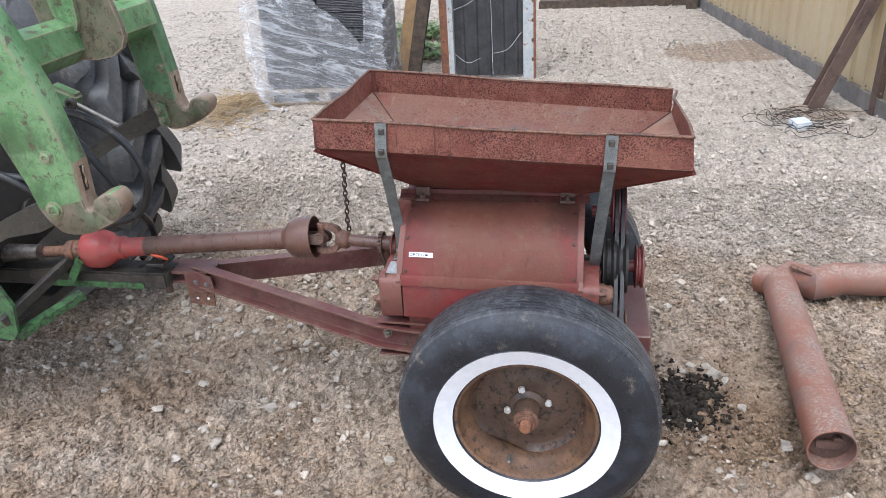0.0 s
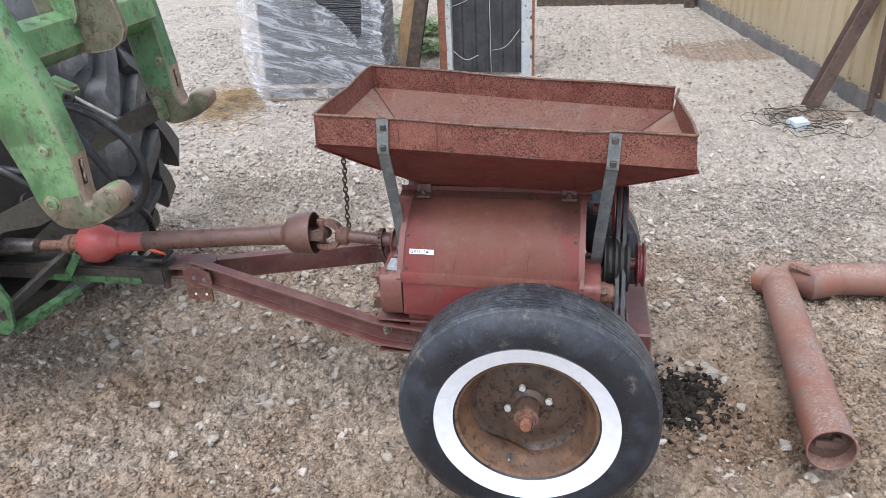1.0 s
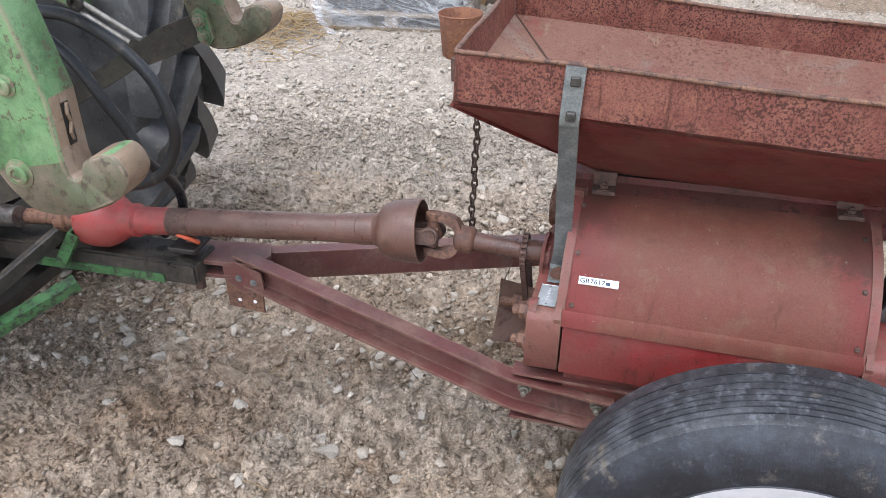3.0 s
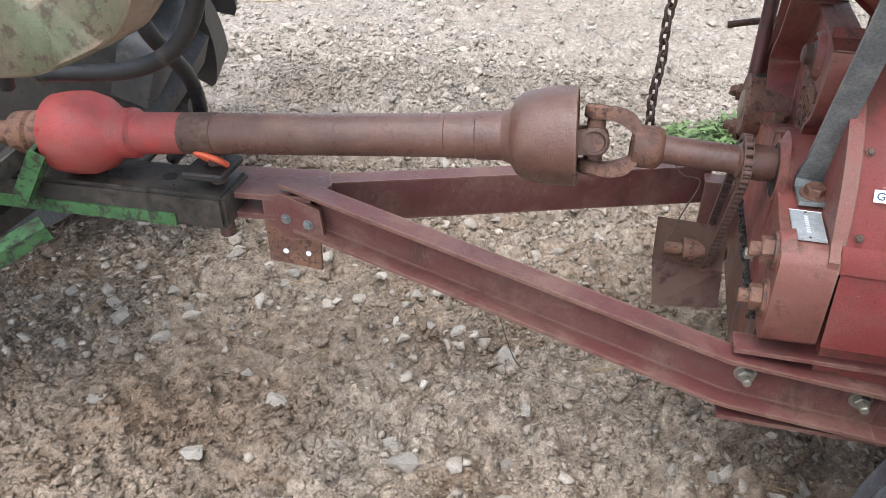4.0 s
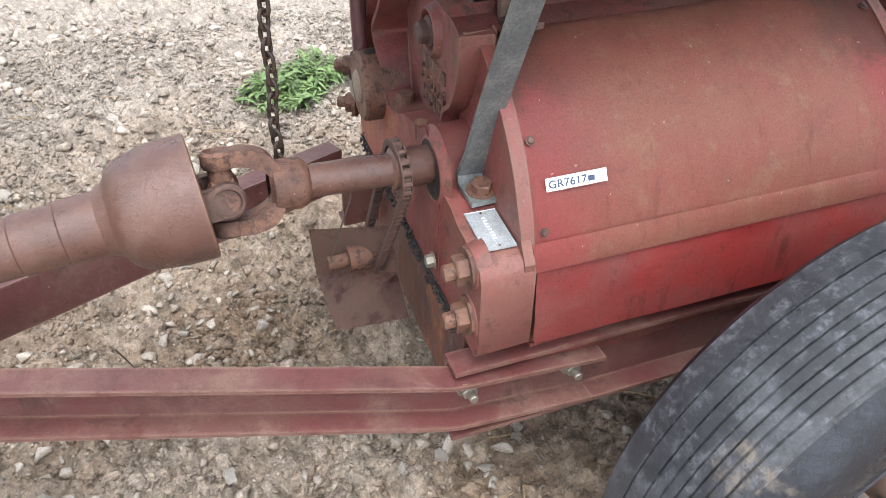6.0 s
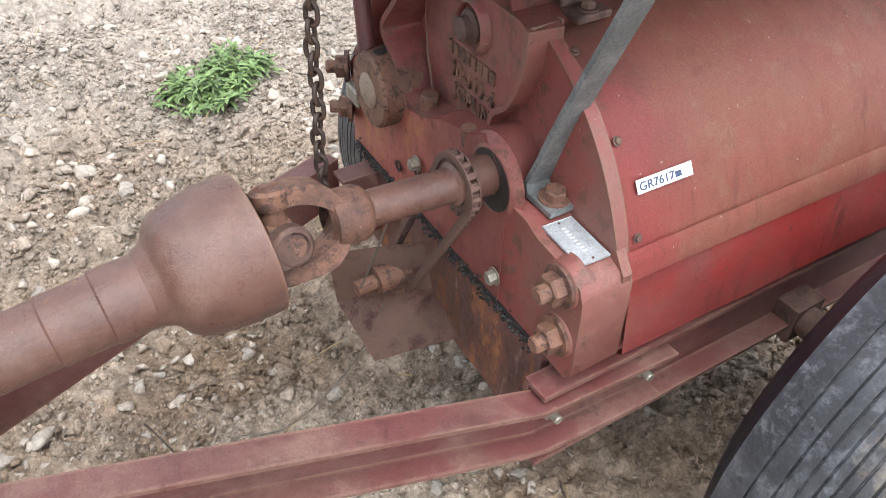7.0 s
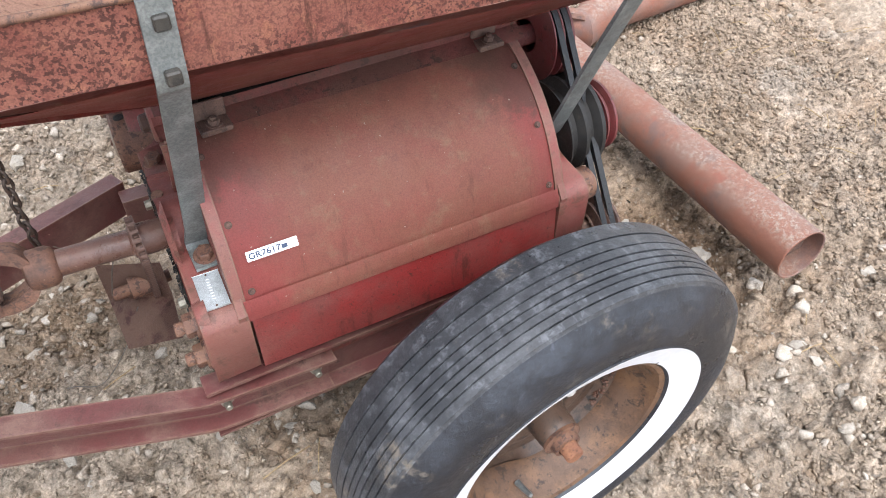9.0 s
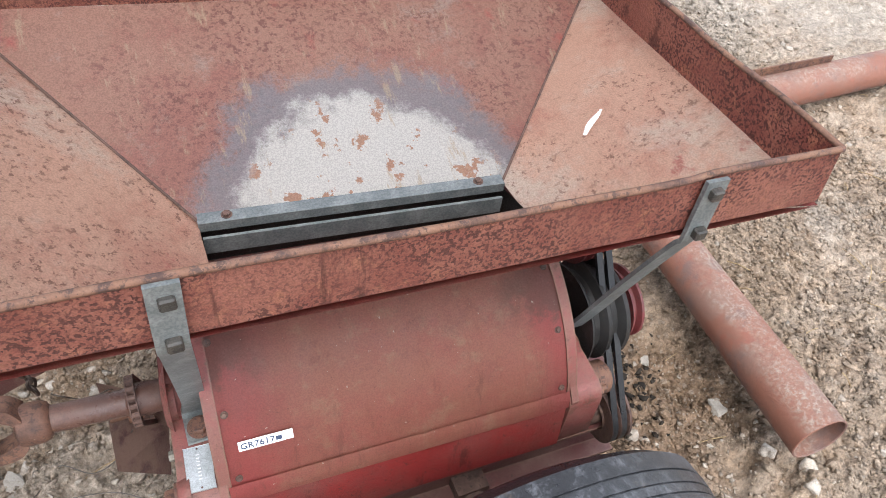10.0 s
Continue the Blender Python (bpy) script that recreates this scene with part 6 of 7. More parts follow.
def build_tractor_tyre(centre, inner):
    """inner: the sign of y towards the tractor's middle."""
    at, ax = V(*centre), V(0, inner, 0)
    prof = [(0.40, 0.17), (0.44, 0.185), (0.52, 0.198), (0.62, 0.20), (0.69, 0.19), (0.725, 0.172), (0.742, 0.14), (0.750, 0.07), (0.752, 0.0)]
    prof = prof + [(r, -h) for r, h in prof[-2::-1]]
    bm = bmesh.new()
    lathe(bm, prof, at, ax, 96)
    tyre = part("rear_tyre", bm, RUBBER_TRACTOR, tractor, "large dusty grey lugged tractor tyre", smooth=40)
    # bar lugs, alternating left and right, sweeping round the shoulder
    n = 21
    for side in (-1, 1):
        for k in range(n):
            a0 = 2 * math.pi * (k + (0.5 if side > 0 else 0)) / n + 0.1
            bm = bmesh.new()
            rows = []
            for j in range(11):
                u = j / 10
                h = side * (-0.015 + 0.222 * u)
                a = a0 - 0.34 * u ** 1.1
                rb = 0.748 - 0.022 * max(0, u - 0.55) ** 1 - 0.14 * max(0, u - 0.82)
                rt = 0.806 - 0.010 * u - 0.10 * max(0, u - 0.90)
                w0, w1 = (0.052 + 0.020 * u) / 0.75, (0.036 + 0.024 * u) / 0.80
                ring = []
                for r, w in ((rb - 0.02, -w0), (rt, -w1), (rt, w1), (rb - 0.02, w0)):
                    b = a + w
                    ring.append(bm.verts.new(at + V(math.cos(b) * r, -h, math.sin(b) * r)))
                rows.append(ring)
            for p, q in zip(rows, rows[1:]):
                for e in range(4):
                    bm.faces.new((p[e], p[(e + 1) % 4], q[(e + 1) % 4], q[e]))
            bm.faces.new(rows[0][::-1])
            bm.faces.new(rows[-1])
            soften(bm, 0.005, 2, 40)
            part("lug", bm, RUBBER_TRACTOR, tyre, smooth=40)
    bm = bmesh.new()
    lathe(bm, [(0.405, 0.16), (0.40, 0.175), (0.385, 0.16), (0.36, 0.06), (0.34, 0.02), (0.10, 0.0), (0.09, 0.12), (0.0, 0.12)], at, ax, 48)
    part("rear_rim", bm, GREEN_DARK, tractor, smooth=40)


build_tractor_tyre((-2.44, 1.10, 0.80), -1)
# axle housing and gearbox, dark with grease
bm = bmesh.new()
lathe(bm, [(0.12, 0.0), (0.13, 0.1), (0.16, 0.35), (0.24, 0.50), (0.27, 0.60)], (-2.35, 0.98, 0.80), (0, -1, 0), 24, True)
part("axle_housing", bm, GREASE_AND_SHADE, tractor, smooth=50)
bm = bmesh.new()
prism(bm, [(-3.3, 0.55), (-1.95, 0.52), (-1.84, 0.60), (-1.80, 0.78), (-1.90, 1.0), (-1.98, 1.25), (-3.3, 1.3)], "y", 0.10, 0.60)
soften(bm, 0.03, 2)
part("gearbox_housing", bm, GREASE_AND_SHADE, tractor, "black greasy gearbox housing", smooth=50)
bm = bmesh.new()
cyl(bm, (-1.85, 0.335, 0.626), (-1.70, 0.335, 0.634), 0.034, 0.026, 20)
part("output_stub", bm, CHROME, tractor, smooth=40)
for y0, y1, x, z in ((0.16, 0.24, -1.86, 0.72), (0.42, 0.50, -1.86, 0.74)):
    bm = bmesh.new()
    cyl(bm, (x, (y0 + y1) / 2, z), (x + 0.07, (y0 + y1) / 2, z), 0.045, 0.035, 20)
    part("bearing_cap", bm, GREASE_AND_SHADE, tractor, smooth=40)

# hitch frame: two legs with hooks joined by a bar
def hooked_leg(outline, y0, y1, mat, bolts):
    """A plate leg ending in a hook; its narrow front face carries the latch slot."""
    bm = bmesh.new()
    curved = [(p.x, p.z) for p in spline([V(x, 0, z) for x, z in outline[2:15]], 4)]
    prism(bm, outline[:2] + curved + outline[15:], "y", y0, y1)
    bmesh.ops.recalc_face_normals(bm, faces=bm.faces[:])
    soften(bm, 0.004, 1, 45)
    bmesh.ops.triangulate(bm, faces=[f for f in bm.faces if len(f.verts) > 4])
    bm.normal_update()
    hook_x = outline[3][0]
    for f in bm.faces:
        c = f.calc_center_median()
        if c.z < outline[2][1] + 0.02 and c.x > hook_x - 0.03 and abs(f.normal.y) < 0.6 and f.normal.z > -0.35:
            f.material_index = 1
        elif abs(f.normal.y) > 0.6 and c.x > hook_x - 0.10 and c.z < outline[2][1] + 0.03:
            f.material_index = 2
        elif abs(f.normal.y) < 0.5 and f.normal.x > 0.5 and c.z < outline[1][1] + 0.03:
            f.material_index = 1
    leg = part("hitch_leg", bm, [mat, WORN_HOOK, HOOK_GRIME], tractor, "chipped green hitch leg with a worn hook", smooth=45)
    # latch slot in the narrow front face, a black box for the shade in it
    a, b = V(outline[1][0], 0, outline[1][1]), V(outline[2][0], 0, outline[2][1])
    d = (b - a).normalized()
    out = V(-d.z, 0, d.x)
    ym = (y0 + y1) / 2
    m = Matrix((d, V(0, 1, 0), out)).transposed().to_4x4()
    m.translation = a + V(0, ym, 0)
    n = (b - a).length
    bm = bmesh.new()
    box(bm, (0.016, -0.009, -0.012), (n - 0.020, 0.009, 0.0012), m)
    part("latch_slot", bm, GREASE_AND_SHADE, leg)
    bm = bmesh.new()
    tube(bm, [m @ V(*p) for p in ((0.018, 0.004, 0.001), (0.034, -0.003, 0.004), (0.050, 0.003, 0.003), (0.066, -0.004, 0.004), (0.080, 0.002, 0.001))], 0.0034, 7)
    part("latch_spring", bm, WORN_HOOK, leg, "bent rusty latch piece")
    for x, z, r in bolts:
        bm = bmesh.new()
        lathe(bm, [(r * 1.35, 0.0), (r * 1.35, 0.003), (r, 0.004), (r, 0.010), (r * 0.8, 0.012), (r * 0.55, 0.012), (r * 0.5, 0.009), (0.0, 0.009)], (x, y0 + 0.001, z), (0, -1, 0), 24)
        part("pin_head", bm, mat, leg, smooth=40)
    return leg


hooked_leg([(-1.244, 1.297), (-1.201, 1.093), (-1.204, 0.985), (-1.197, 0.956), (-1.177, 0.964), (-1.165, 0.990), (-1.120, 1.006), (-1.098, 0.996), (-1.090, 0.965), (-1.114, 0.930), (-1.147, 0.909), (-1.218, 0.884),
                       (-1.283, 0.884), (-1.317, 0.911), (-1.344, 0.956), (-1.358, 1.026), (-1.402, 1.158), (-1.455, 1.30), (-1.52, 1.48), (-1.56, 1.62), (-1.38, 1.62), (-1.30, 1.44)],
                      -0.02, 0.05, GREEN, ((-1.295, 0.957, 0.019), (-1.270, 1.110, 0.014)))
leg_far = hooked_leg([(-1.312, 1.361), (-1.283, 1.161), (-1.277, 1.067), (-1.262, 1.032), (-1.238, 1.038), (-1.223, 1.066), (-1.185, 1.074), (-1.163, 1.066), (-1.158, 1.045), (-1.175, 1.013), (-1.227, 0.980), (-1.301, 0.961),
                      (-1.344, 0.974), (-1.376, 1.035), (-1.398, 1.131), (-1.414, 1.265), (-1.425, 1.403), (-1.46, 1.62), (-1.38, 1.62), (-1.335, 1.47)],
                     0.69, 0.76, GREEN_DEEP, ((-1.310, 1.180, 0.013),))
bm = bmesh.new()
prism(bm, [(-1.362, 1.050), (-1.345, 1.062), (-1.322, 1.050), (-1.312, 0.990), (-1.330, 0.970), (-1.352, 0.982)], "y", 0.680, 0.690)
soften(bm, 0.002)
plate = part("link_plate", bm, GREEN_DEEP, leg_far, "green two-bolt plate")
for x, z in ((-1.344, 1.032), (-1.337, 0.994)):
    bolt(plate, (x, 0.680, z), (0, -1, 0), 0.013, 0.010, GREEN_DEEP, 0.003, 0.006)
bm = bmesh.new()
prism(bm, [(-1.475, 1.275), (-1.475, 1.385), (-1.345, 1.420), (-1.30, 1.40), (-1.29, 1.33), (-1.33, 1.29)], "y", 0.03, 0.70)
soften(bm, 0.012, 2)
crossbar = part("hitch_crossbar", bm, GREEN, tractor, "pale green box crossbar of the hitch", smooth=45)
bm = bmesh.new()
prism(bm, [(-1.40, 1.33), (-1.32, 1.300), (-1.26, 1.298), (-1.205, 1.308), (-1.172, 1.330), (-1.158, 1.360), (-1.160, 1.39), (-1.20, 1.56), (-1.44, 1.56)], "y", 0.285, 0.305)
soften(bm, 0.004)
part("top_hook", bm, HOOK_GRIME, crossbar, "grimy olive top hook plate")
bm = bmesh.new()
prism(bm, [(-1.372, 1.56), (-1.352, 1.43), (-1.335, 1.395), (-1.312, 1.378), (-1.290, 1.385), (-1.280, 1.41), (-1.276, 1.56)], "y", 0.270, 0.2845)
soften(bm, 0.003)
part("latch_plate", bm, GREEN, crossbar, "pale green rounded latch plate")
# lower lift links
for pts, w in (([(-1.30, 0.015, 0.950), (-1.39, 0.015, 0.915), (-1.50, 0.015, 0.880), (-1.86, 0.10, 0.70)], 0.034), ([(-1.345, 0.725, 1.015), (-1.47, 0.725, 0.962), (-1.60, 0.72, 0.898), (-1.95, 0.66, 0.70)], 0.032)):
    bm = bmesh.new()
    pts = [V(*p) for p in pts]
    rows = []
    for k, p in enumerate(pts):
        d = (pts[min(k + 1, 3)] - pts[max(k - 1, 0)]).normalized()
        up = (V(0, 0, 1) - d * d.z).normalized()
        s = V(0, 1, 0)
        ww = w * (1.0, 1.15, 0.72, 0.8)[k]
        rows.append([bm.verts.new(p + s * a * 0.016 + up * b * ww) for a, b in ((-1, -1), (1, -1), (1, 1), (-1, 1))])
    for p, q in zip(rows, rows[1:]):
        for e in range(4):
            bm.faces.new((p[e], p[(e + 1) % 4], q[(e + 1) % 4], q[e]))
    bm.faces.new(rows[0][::-1])
    bm.faces.new(rows[-1])
    soften(bm, 0.006, 2)
    part("lower_link", bm, LINK_BROWN, tractor, "grimy brown-green lower lift link", smooth=40)
# stabiliser with its clevis and pale adjusting links
bm = bmesh.new()
cyl(bm, (-2.02, 0.80, 1.185), (-1.83, 0.82, 1.055), 0.020, seg=16)
part("stabiliser", bm, GREASE_AND_SHADE, tractor, smooth=40)
bm = bmesh.new()
m = frame_along((-1.86, 0.82, 1.072), (-1.735, 0.82, 1.015))
box(bm, (0, -0.030, -0.034), (0.115, 0.030, 0.034), m)
soften(bm, 0.012, 2)
clevis = part("clevis", bm, GREEN_DEEP, tractor, "chipped green clevis", smooth=40)
bm = bmesh.new()
lathe(bm, [(0.024, 0.0), (0.024, 0.010), (0.018, 0.014), (0.011, 0.014), (0.010, 0.006), (0.0, 0.006)], m @ V(0.105, -0.030, 0.0), (0, -1, 0), 20)
part("eye", bm, BLACK_STEEL, clevis, smooth=40)
for dz in (-0.016, 0.016):
    bm = bmesh.new()
    cyl(bm, (-1.765, 0.79, 1.022 + dz), (-1.600, 0.80, 0.922 + dz), 0.0075, seg=10)
    part("adjusting_link", bm, PALE_STEEL, tractor, "pale bare steel link", smooth=40)
bm = bmesh.new()
cyl(bm, (-1.605, 0.775, 0.925), (-1.605, 0.825, 0.925), 0.020, seg=14)
part("link_pin", bm, BLACK_STEEL, tractor, smooth=40)
# hydraulic hoses
for pts, r in (([(-1.50, 0.30, 1.30), (-1.481, 0.28, 1.21), (-1.471, 0.28, 1.165), (-1.456, 0.28, 1.146), (-1.369, 0.28, 1.137), (-1.282, 0.28, 1.09), (-1.22, 0.28, 1.024), (-1.195, 0.28, 0.947), (-1.205, 0.29, 0.887), (-1.254, 0.30, 0.815), (-1.34, 0.31, 0.771), (-1.50, 0.32, 0.75)], 0.0125),
               ([(-1.53, 0.32, 1.20), (-1.506, 0.32, 1.144), (-1.49, 0.32, 1.096), (-1.425, 0.32, 1.038), (-1.375, 0.32, 0.959), (-1.342, 0.33, 0.889), (-1.319, 0.34, 0.816), (-1.318, 0.42, 0.72), (-1.335, 0.45, 0.63), (-1.40, 0.45, 0.56)], 0.012),
               ([(-1.56, 0.10, 1.02), (-1.50, 0.10, 0.99), (-1.44, 0.12, 0.93), (-1.41, 0.16, 0.86), (-1.45, 0.20, 0.78)], 0.011),
               ([(-1.62, 0.12, 1.00), (-1.55, 0.11, 1.005), (-1.47, 0.12, 0.99), (-1.43, 0.16, 0.95)], 0.011)):
    bm = bmesh.new()
    tube(bm, spline(pts, 8), r, 12)
    part("hose", bm, RUBBER_BLACK, tractor, "black rubber hydraulic hose", smooth=60)
# swinging drawbar and its carrier frame
bm = bmesh.new()
box(bm, (-2.0, 0.325, 0.508), (-1.245, 0.425, 0.568))
soften(bm, 0.006, 2)
swing = part("tractor_drawbar", bm, BLACK_STEEL, tractor, "worn black tractor drawbar with holes", smooth=40)
bm = bmesh.new()
box(bm, (-1.70, 0.3215, 0.510), (-1.33, 0.325, 0.532))
part("green_edge", bm, GREEN_RAIL, swing, "green painted edge of the drawbar")
# black discs on the top face, for the shade in the pin holes
for x in (-1.46, -1.36):
    bm = bmesh.new()
    lathe(bm, [(0.0, 0.0), (0.012, 0.0), (0.012, 0.002), (0.0, 0.002)], (x, 0.375, 0.5675), (0, 0, 1), 16)
    part("drawbar_hole", bm, GREASE_AND_SHADE, swing)
bm = bmesh.new()
box(bm, (-1.315, 0.335, 0.587), (-1.245, 0.415, 0.600))
soften(bm, 0.003)
part("keeper_plate", bm, GREASE_AND_SHADE, swing)
bm = bmesh.new()
cyl(bm, (-1.275, 0.378, 0.47), (-1.275, 0.378, 0.615), 0.013, seg=14)
part("hitch_pin", bm, RUST_DARK, swing, smooth=40)
bm = bmesh.new()
tube(bm, spline([(-1.275, 0.378, 0.60), (-1.292, 0.360, 0.622), (-1.285, 0.348, 0.630), (-1.258, 0.350, 0.622), (-1.248, 0.362, 0.608), (-1.258, 0.374, 0.604)], 6), 0.005, 8)
part("pin_clip", bm, ORANGE_PIN, swing, "orange loop of the hitch pin", smooth=40)
for a, b, w in (((-1.690, 0.10, 0.452), (-1.545, 0.28, 0.515), 0.034), ((-1.600, 0.30, 0.545), (-1.535, 0.30, 0.640), 0.030)):
    bm = bmesh.new()
    channel(bm, a, b, w, 0.026, 0.006, 1, (0, 1, 0.3))
    part("drawbar_carrier", bm, GREEN_RAIL, tractor, "bright green drawbar carrier arm caked with dirt")
bm = bmesh.new()
prism(bm, [(-1.78, 0.665), (-1.690, 0.648), (-1.655, 0.560), (-1.672, 0.452), (-1.700, 0.428), (-1.78, 0.440)], "y", 0.095, 0.108)
soften(bm, 0.004)
part("carrier_bracket", bm, GREEN_RAIL, tractor, "green carrier plate")
bm = bmesh.new()
box(bm, (0, -0.011, -0.018), ((V(-1.60, 0.36, 0.605) - V(-1.70, 0.08, 0.505)).length, 0.011, 0.018), frame_along((-1.70, 0.08, 0.505), (-1.60, 0.36, 0.605)))
soften(bm, 0.003)
part("tray_edge", bm, BLACK_STEEL, tractor, "dirt-caked steel edge of the tray")
bm = bmesh.new()
box(bm, (-2.4, 0.10, 0.42), (-1.72, 0.62, 0.455))
roughen(bm, 0.01, 9)
part("dirt_tray", bm, GREASE_AND_SHADE, tractor, "dirt-caked tray")

# ---- spout pipe lying beside the mill ----
def build_pipe():
    pipe = thing("spout_pipe", (0.95, 1.25, 0), "weathered red oxide steel spout pipe with an elbow, lying on dirt", "pipe")
    R = 0.068
    E0, E1 = V(0.968, 1.285, 0.085), V(0.860, 0.118, 0.186)
    d = (E1 - E0)
    n = d.length
    bm = bmesh.new()
    lathe(bm, [(R, 0.0), (R, n * 0.5), (R, n), (R - 0.003, n + 0.001), (R - 0.005, n - 0.001), (R - 0.005, n * 0.4)], E0, d, 48,
          wave=lambda a, k: 1.0 + 0.035 * math.sin(2 * a + 1) * (1 < k < 5) - 0.05 * math.exp(-((a - 4.2) / 0.35) ** 2) * (1 < k < 5))
    tubep = part("long_leg", bm, PIPE, pipe, "faded pipe leg dusted with pale frost", smooth=40)
    # valve plate inside the open end
    bm = bmesh.new()
    lathe(bm, [(0.0, 0.0), (R - 0.006, 0.0), (R - 0.006, 0.003), (0.0, 0.003)], E0 + d.normalized() * (n - 0.055), d, 32)
    cyl(bm, E0 + d.normalized() * (n - 0.1) + V(0.02, 0, 0.01), E0 + d.normalized() * (n - 0.03) + V(0.02, 0, 0.01), 0.014, seg=14)
    box(bm, (-0.04, -0.004, -0.012), (0.03, 0.004, 0.012), Matrix.Translation(E0 + d.normalized() * (n - 0.03)))
    part("end_flap", bm, RUST_DARK, tubep, "rusty steel flap inside the pipe end", smooth=40)
    # mitred elbow and the leg that runs off
    B0 = V(1.20, 1.315, 0.10)
    B1 = V(2.75, 1.36, 0.105)
    bm = bmesh.new()
    tube(bm, [E0 + d.normalized() * 0.01, E0 + V(0.055, 0.055, 0.004), B0 + V(-0.10, -0.05, 0.0), B0], R * 1.03, 40)
    part("elbow", bm, PIPE, pipe, "mitred elbow with ragged torn seams", smooth=30)
    bm = bmesh.new()
    lathe(bm, [(R, 0.0), (R, 0.5), (R, (B1 - B0).length)], B0, B1 - B0, 48)
    part("cross_leg", bm, PIPE, pipe, "faded red pipe leg", smooth=40)
    bm = bmesh.new()
    cyl(bm, E0 + V(-0.01, 0.01, 0.0), E0 + V(-0.075, 0.05, 0.0), R * 0.95, R * 0.86, 32)
    roughen(bm, 0.012, 14)
    part("stub_end", bm, PIPE, pipe, "crumpled stub of the elbow", smooth=40)
    bm = bmesh.new()
    box(bm, (0, -0.003, 0.0), (0.42, 0.003, 0.035), Matrix.Translation((1.62, 1.375, 0.155)))
    box(bm, (0, -0.02, 0.0), (0.42, 0.003, 0.004), Matrix.Translation((1.62, 1.375, 0.155)))
    part("angle_iron", bm, RUST, pipe, "rusty angle iron welded along the pipe")
    bm = bmesh.new()
    box(bm, (-0.045, -0.012, -0.002), (0.045, 0.012, 0.002), Matrix.Translation(E0 + V(0.075, -0.02, R + 0.012)) @ pose(0, 0, 0, 12, 8, -32))
    part("torn_flap", bm, RUST, pipe, "torn sheet flap")


build_pipe()


# black oily dirt beside the mill
def build_oil_pile():
    rs = np.random.RandomState(5)
    n = 1500
    a, r = rs.rand(n) * 6.283, np.abs(rs.randn(n)) * 0.080
    p = np.stack([0.515 + r * np.cos(a) * 1.1, 0.555 + r * np.sin(a) * 1.4], -1)
    s = 0.005 + 0.026 * rs.rand(n) ** 2.2 * np.exp(-r / 0.16)
    scatter("oily_dirt", p, s, stone_shapes(10, 10, 33, 0.7, 1), OIL_DIRT, "clods of black oil-soaked dirt", "dirt", 6, 0.2)


build_oil_pile()


# ---- weeds, straw, wire ----
def build_weed(x, y, radius, height, count, seed, size=1.0):
    """A clump: thin stems, each with many small pointed leaves."""
    rs = random.Random(seed)
    z0 = float(ground_height(x, y))
    weed = thing("weed", (x, y, z0), "small green leafy weed growing out of the dirt", "weed", "weeds in the yard")
    stems, leaves = bmesh.new(), bmesh.new()
    for k in range(count):
        a = rs.uniform(0, 6.283)
        r = radius * rs.random() ** 0.55
        base = V(x + 0.5 * r * math.cos(a), y + 0.5 * r * math.sin(a), z0 - 0.01)
        tip = V(x + r * math.cos(a), y + r * math.sin(a), z0 + height * rs.uniform(0.45, 1.0) * (1.1 - 0.55 * r / radius))
        mid = base.lerp(tip, 0.5) + V(0, 0, height * 0.2)
        run = spline([base, mid, tip], 5)
        tube(stems, run, 0.0012 * size, 4, caps=False)
        for p in run[3:]:
            for _ in range(2):
                b = rs.uniform(0, 6.283)
                d = V(math.cos(b), math.sin(b), rs.uniform(-0.35, 0.55)).normalized()
                n, w = rs.uniform(0.028, 0.056) * size, rs.uniform(0.0030, 0.0065) * size
                s = V(-math.sin(b), math.cos(b), rs.uniform(-0.5, 0.5)).normalized()
                pts = [p, p + d * n * 0.4 + V(0, 0, 0.002), p + d * n * 0.75, p + d * n - V(0, 0, 0.18 * n)]
                rows = [(leaves.verts.new(c - s * w * q), leaves.verts.new(c + s * w * q)) for c, q in zip(pts, (0.2, 1.0, 0.7, 0.05))]
                for e, f in zip(rows, rows[1:]):
                    leaves.faces.new((e[0], e[1], f[1], f[0]))
    tagged(part("stem", stems, LEAF, weed), kind="stuff")
    tagged(part("foliage", leaves, LEAF, weed), kind="stuff")
    return weed


build_weed(-0.36, 1.95, 0.15, 0.12, 52, 1)
build_weed(-0.24, 2.02, 0.12, 0.13, 34, 2)
build_weed(-1.55, 6.05, 0.32, 0.16, 60, 3, 1.8)
build_weed(-1.80, 7.0, 0.42, 0.22, 70, 4, 2.0)
build_weed(-1.05, 5.7, 0.2, 0.12, 30, 6, 1.6)


def build_straw(cx, cy, rx, ry, count, seed, label, name="straw", thick_r=0.0014, high=0.03, longest=0.12):
    rs = random.Random(seed)
    bm = bmesh.new()
    for k in range(count):
        x, y = cx + rs.gauss(0, rx), cy + rs.gauss(0, ry)
        z = float(ground_height(x, y)) + 0.004 + high * rs.random() * math.exp(-((x - cx) / rx) ** 2 - ((y - cy) / ry) ** 2)
        a, l = rs.uniform(0, 6.283), rs.uniform(0.3 * longest, longest)
        d = V(math.cos(a), math.sin(a), rs.uniform(-0.1, 0.35)) * l / 2
        p = V(x, y, z + abs(d.z) * 0.5)
        tube(bm, [p - d, p + V(0, 0, 0.006), p + d], thick_r, 4, caps=False)
    ob = part(name, bm, STRAW)
    return tagged(ob, label, "straw", kind="stuff")


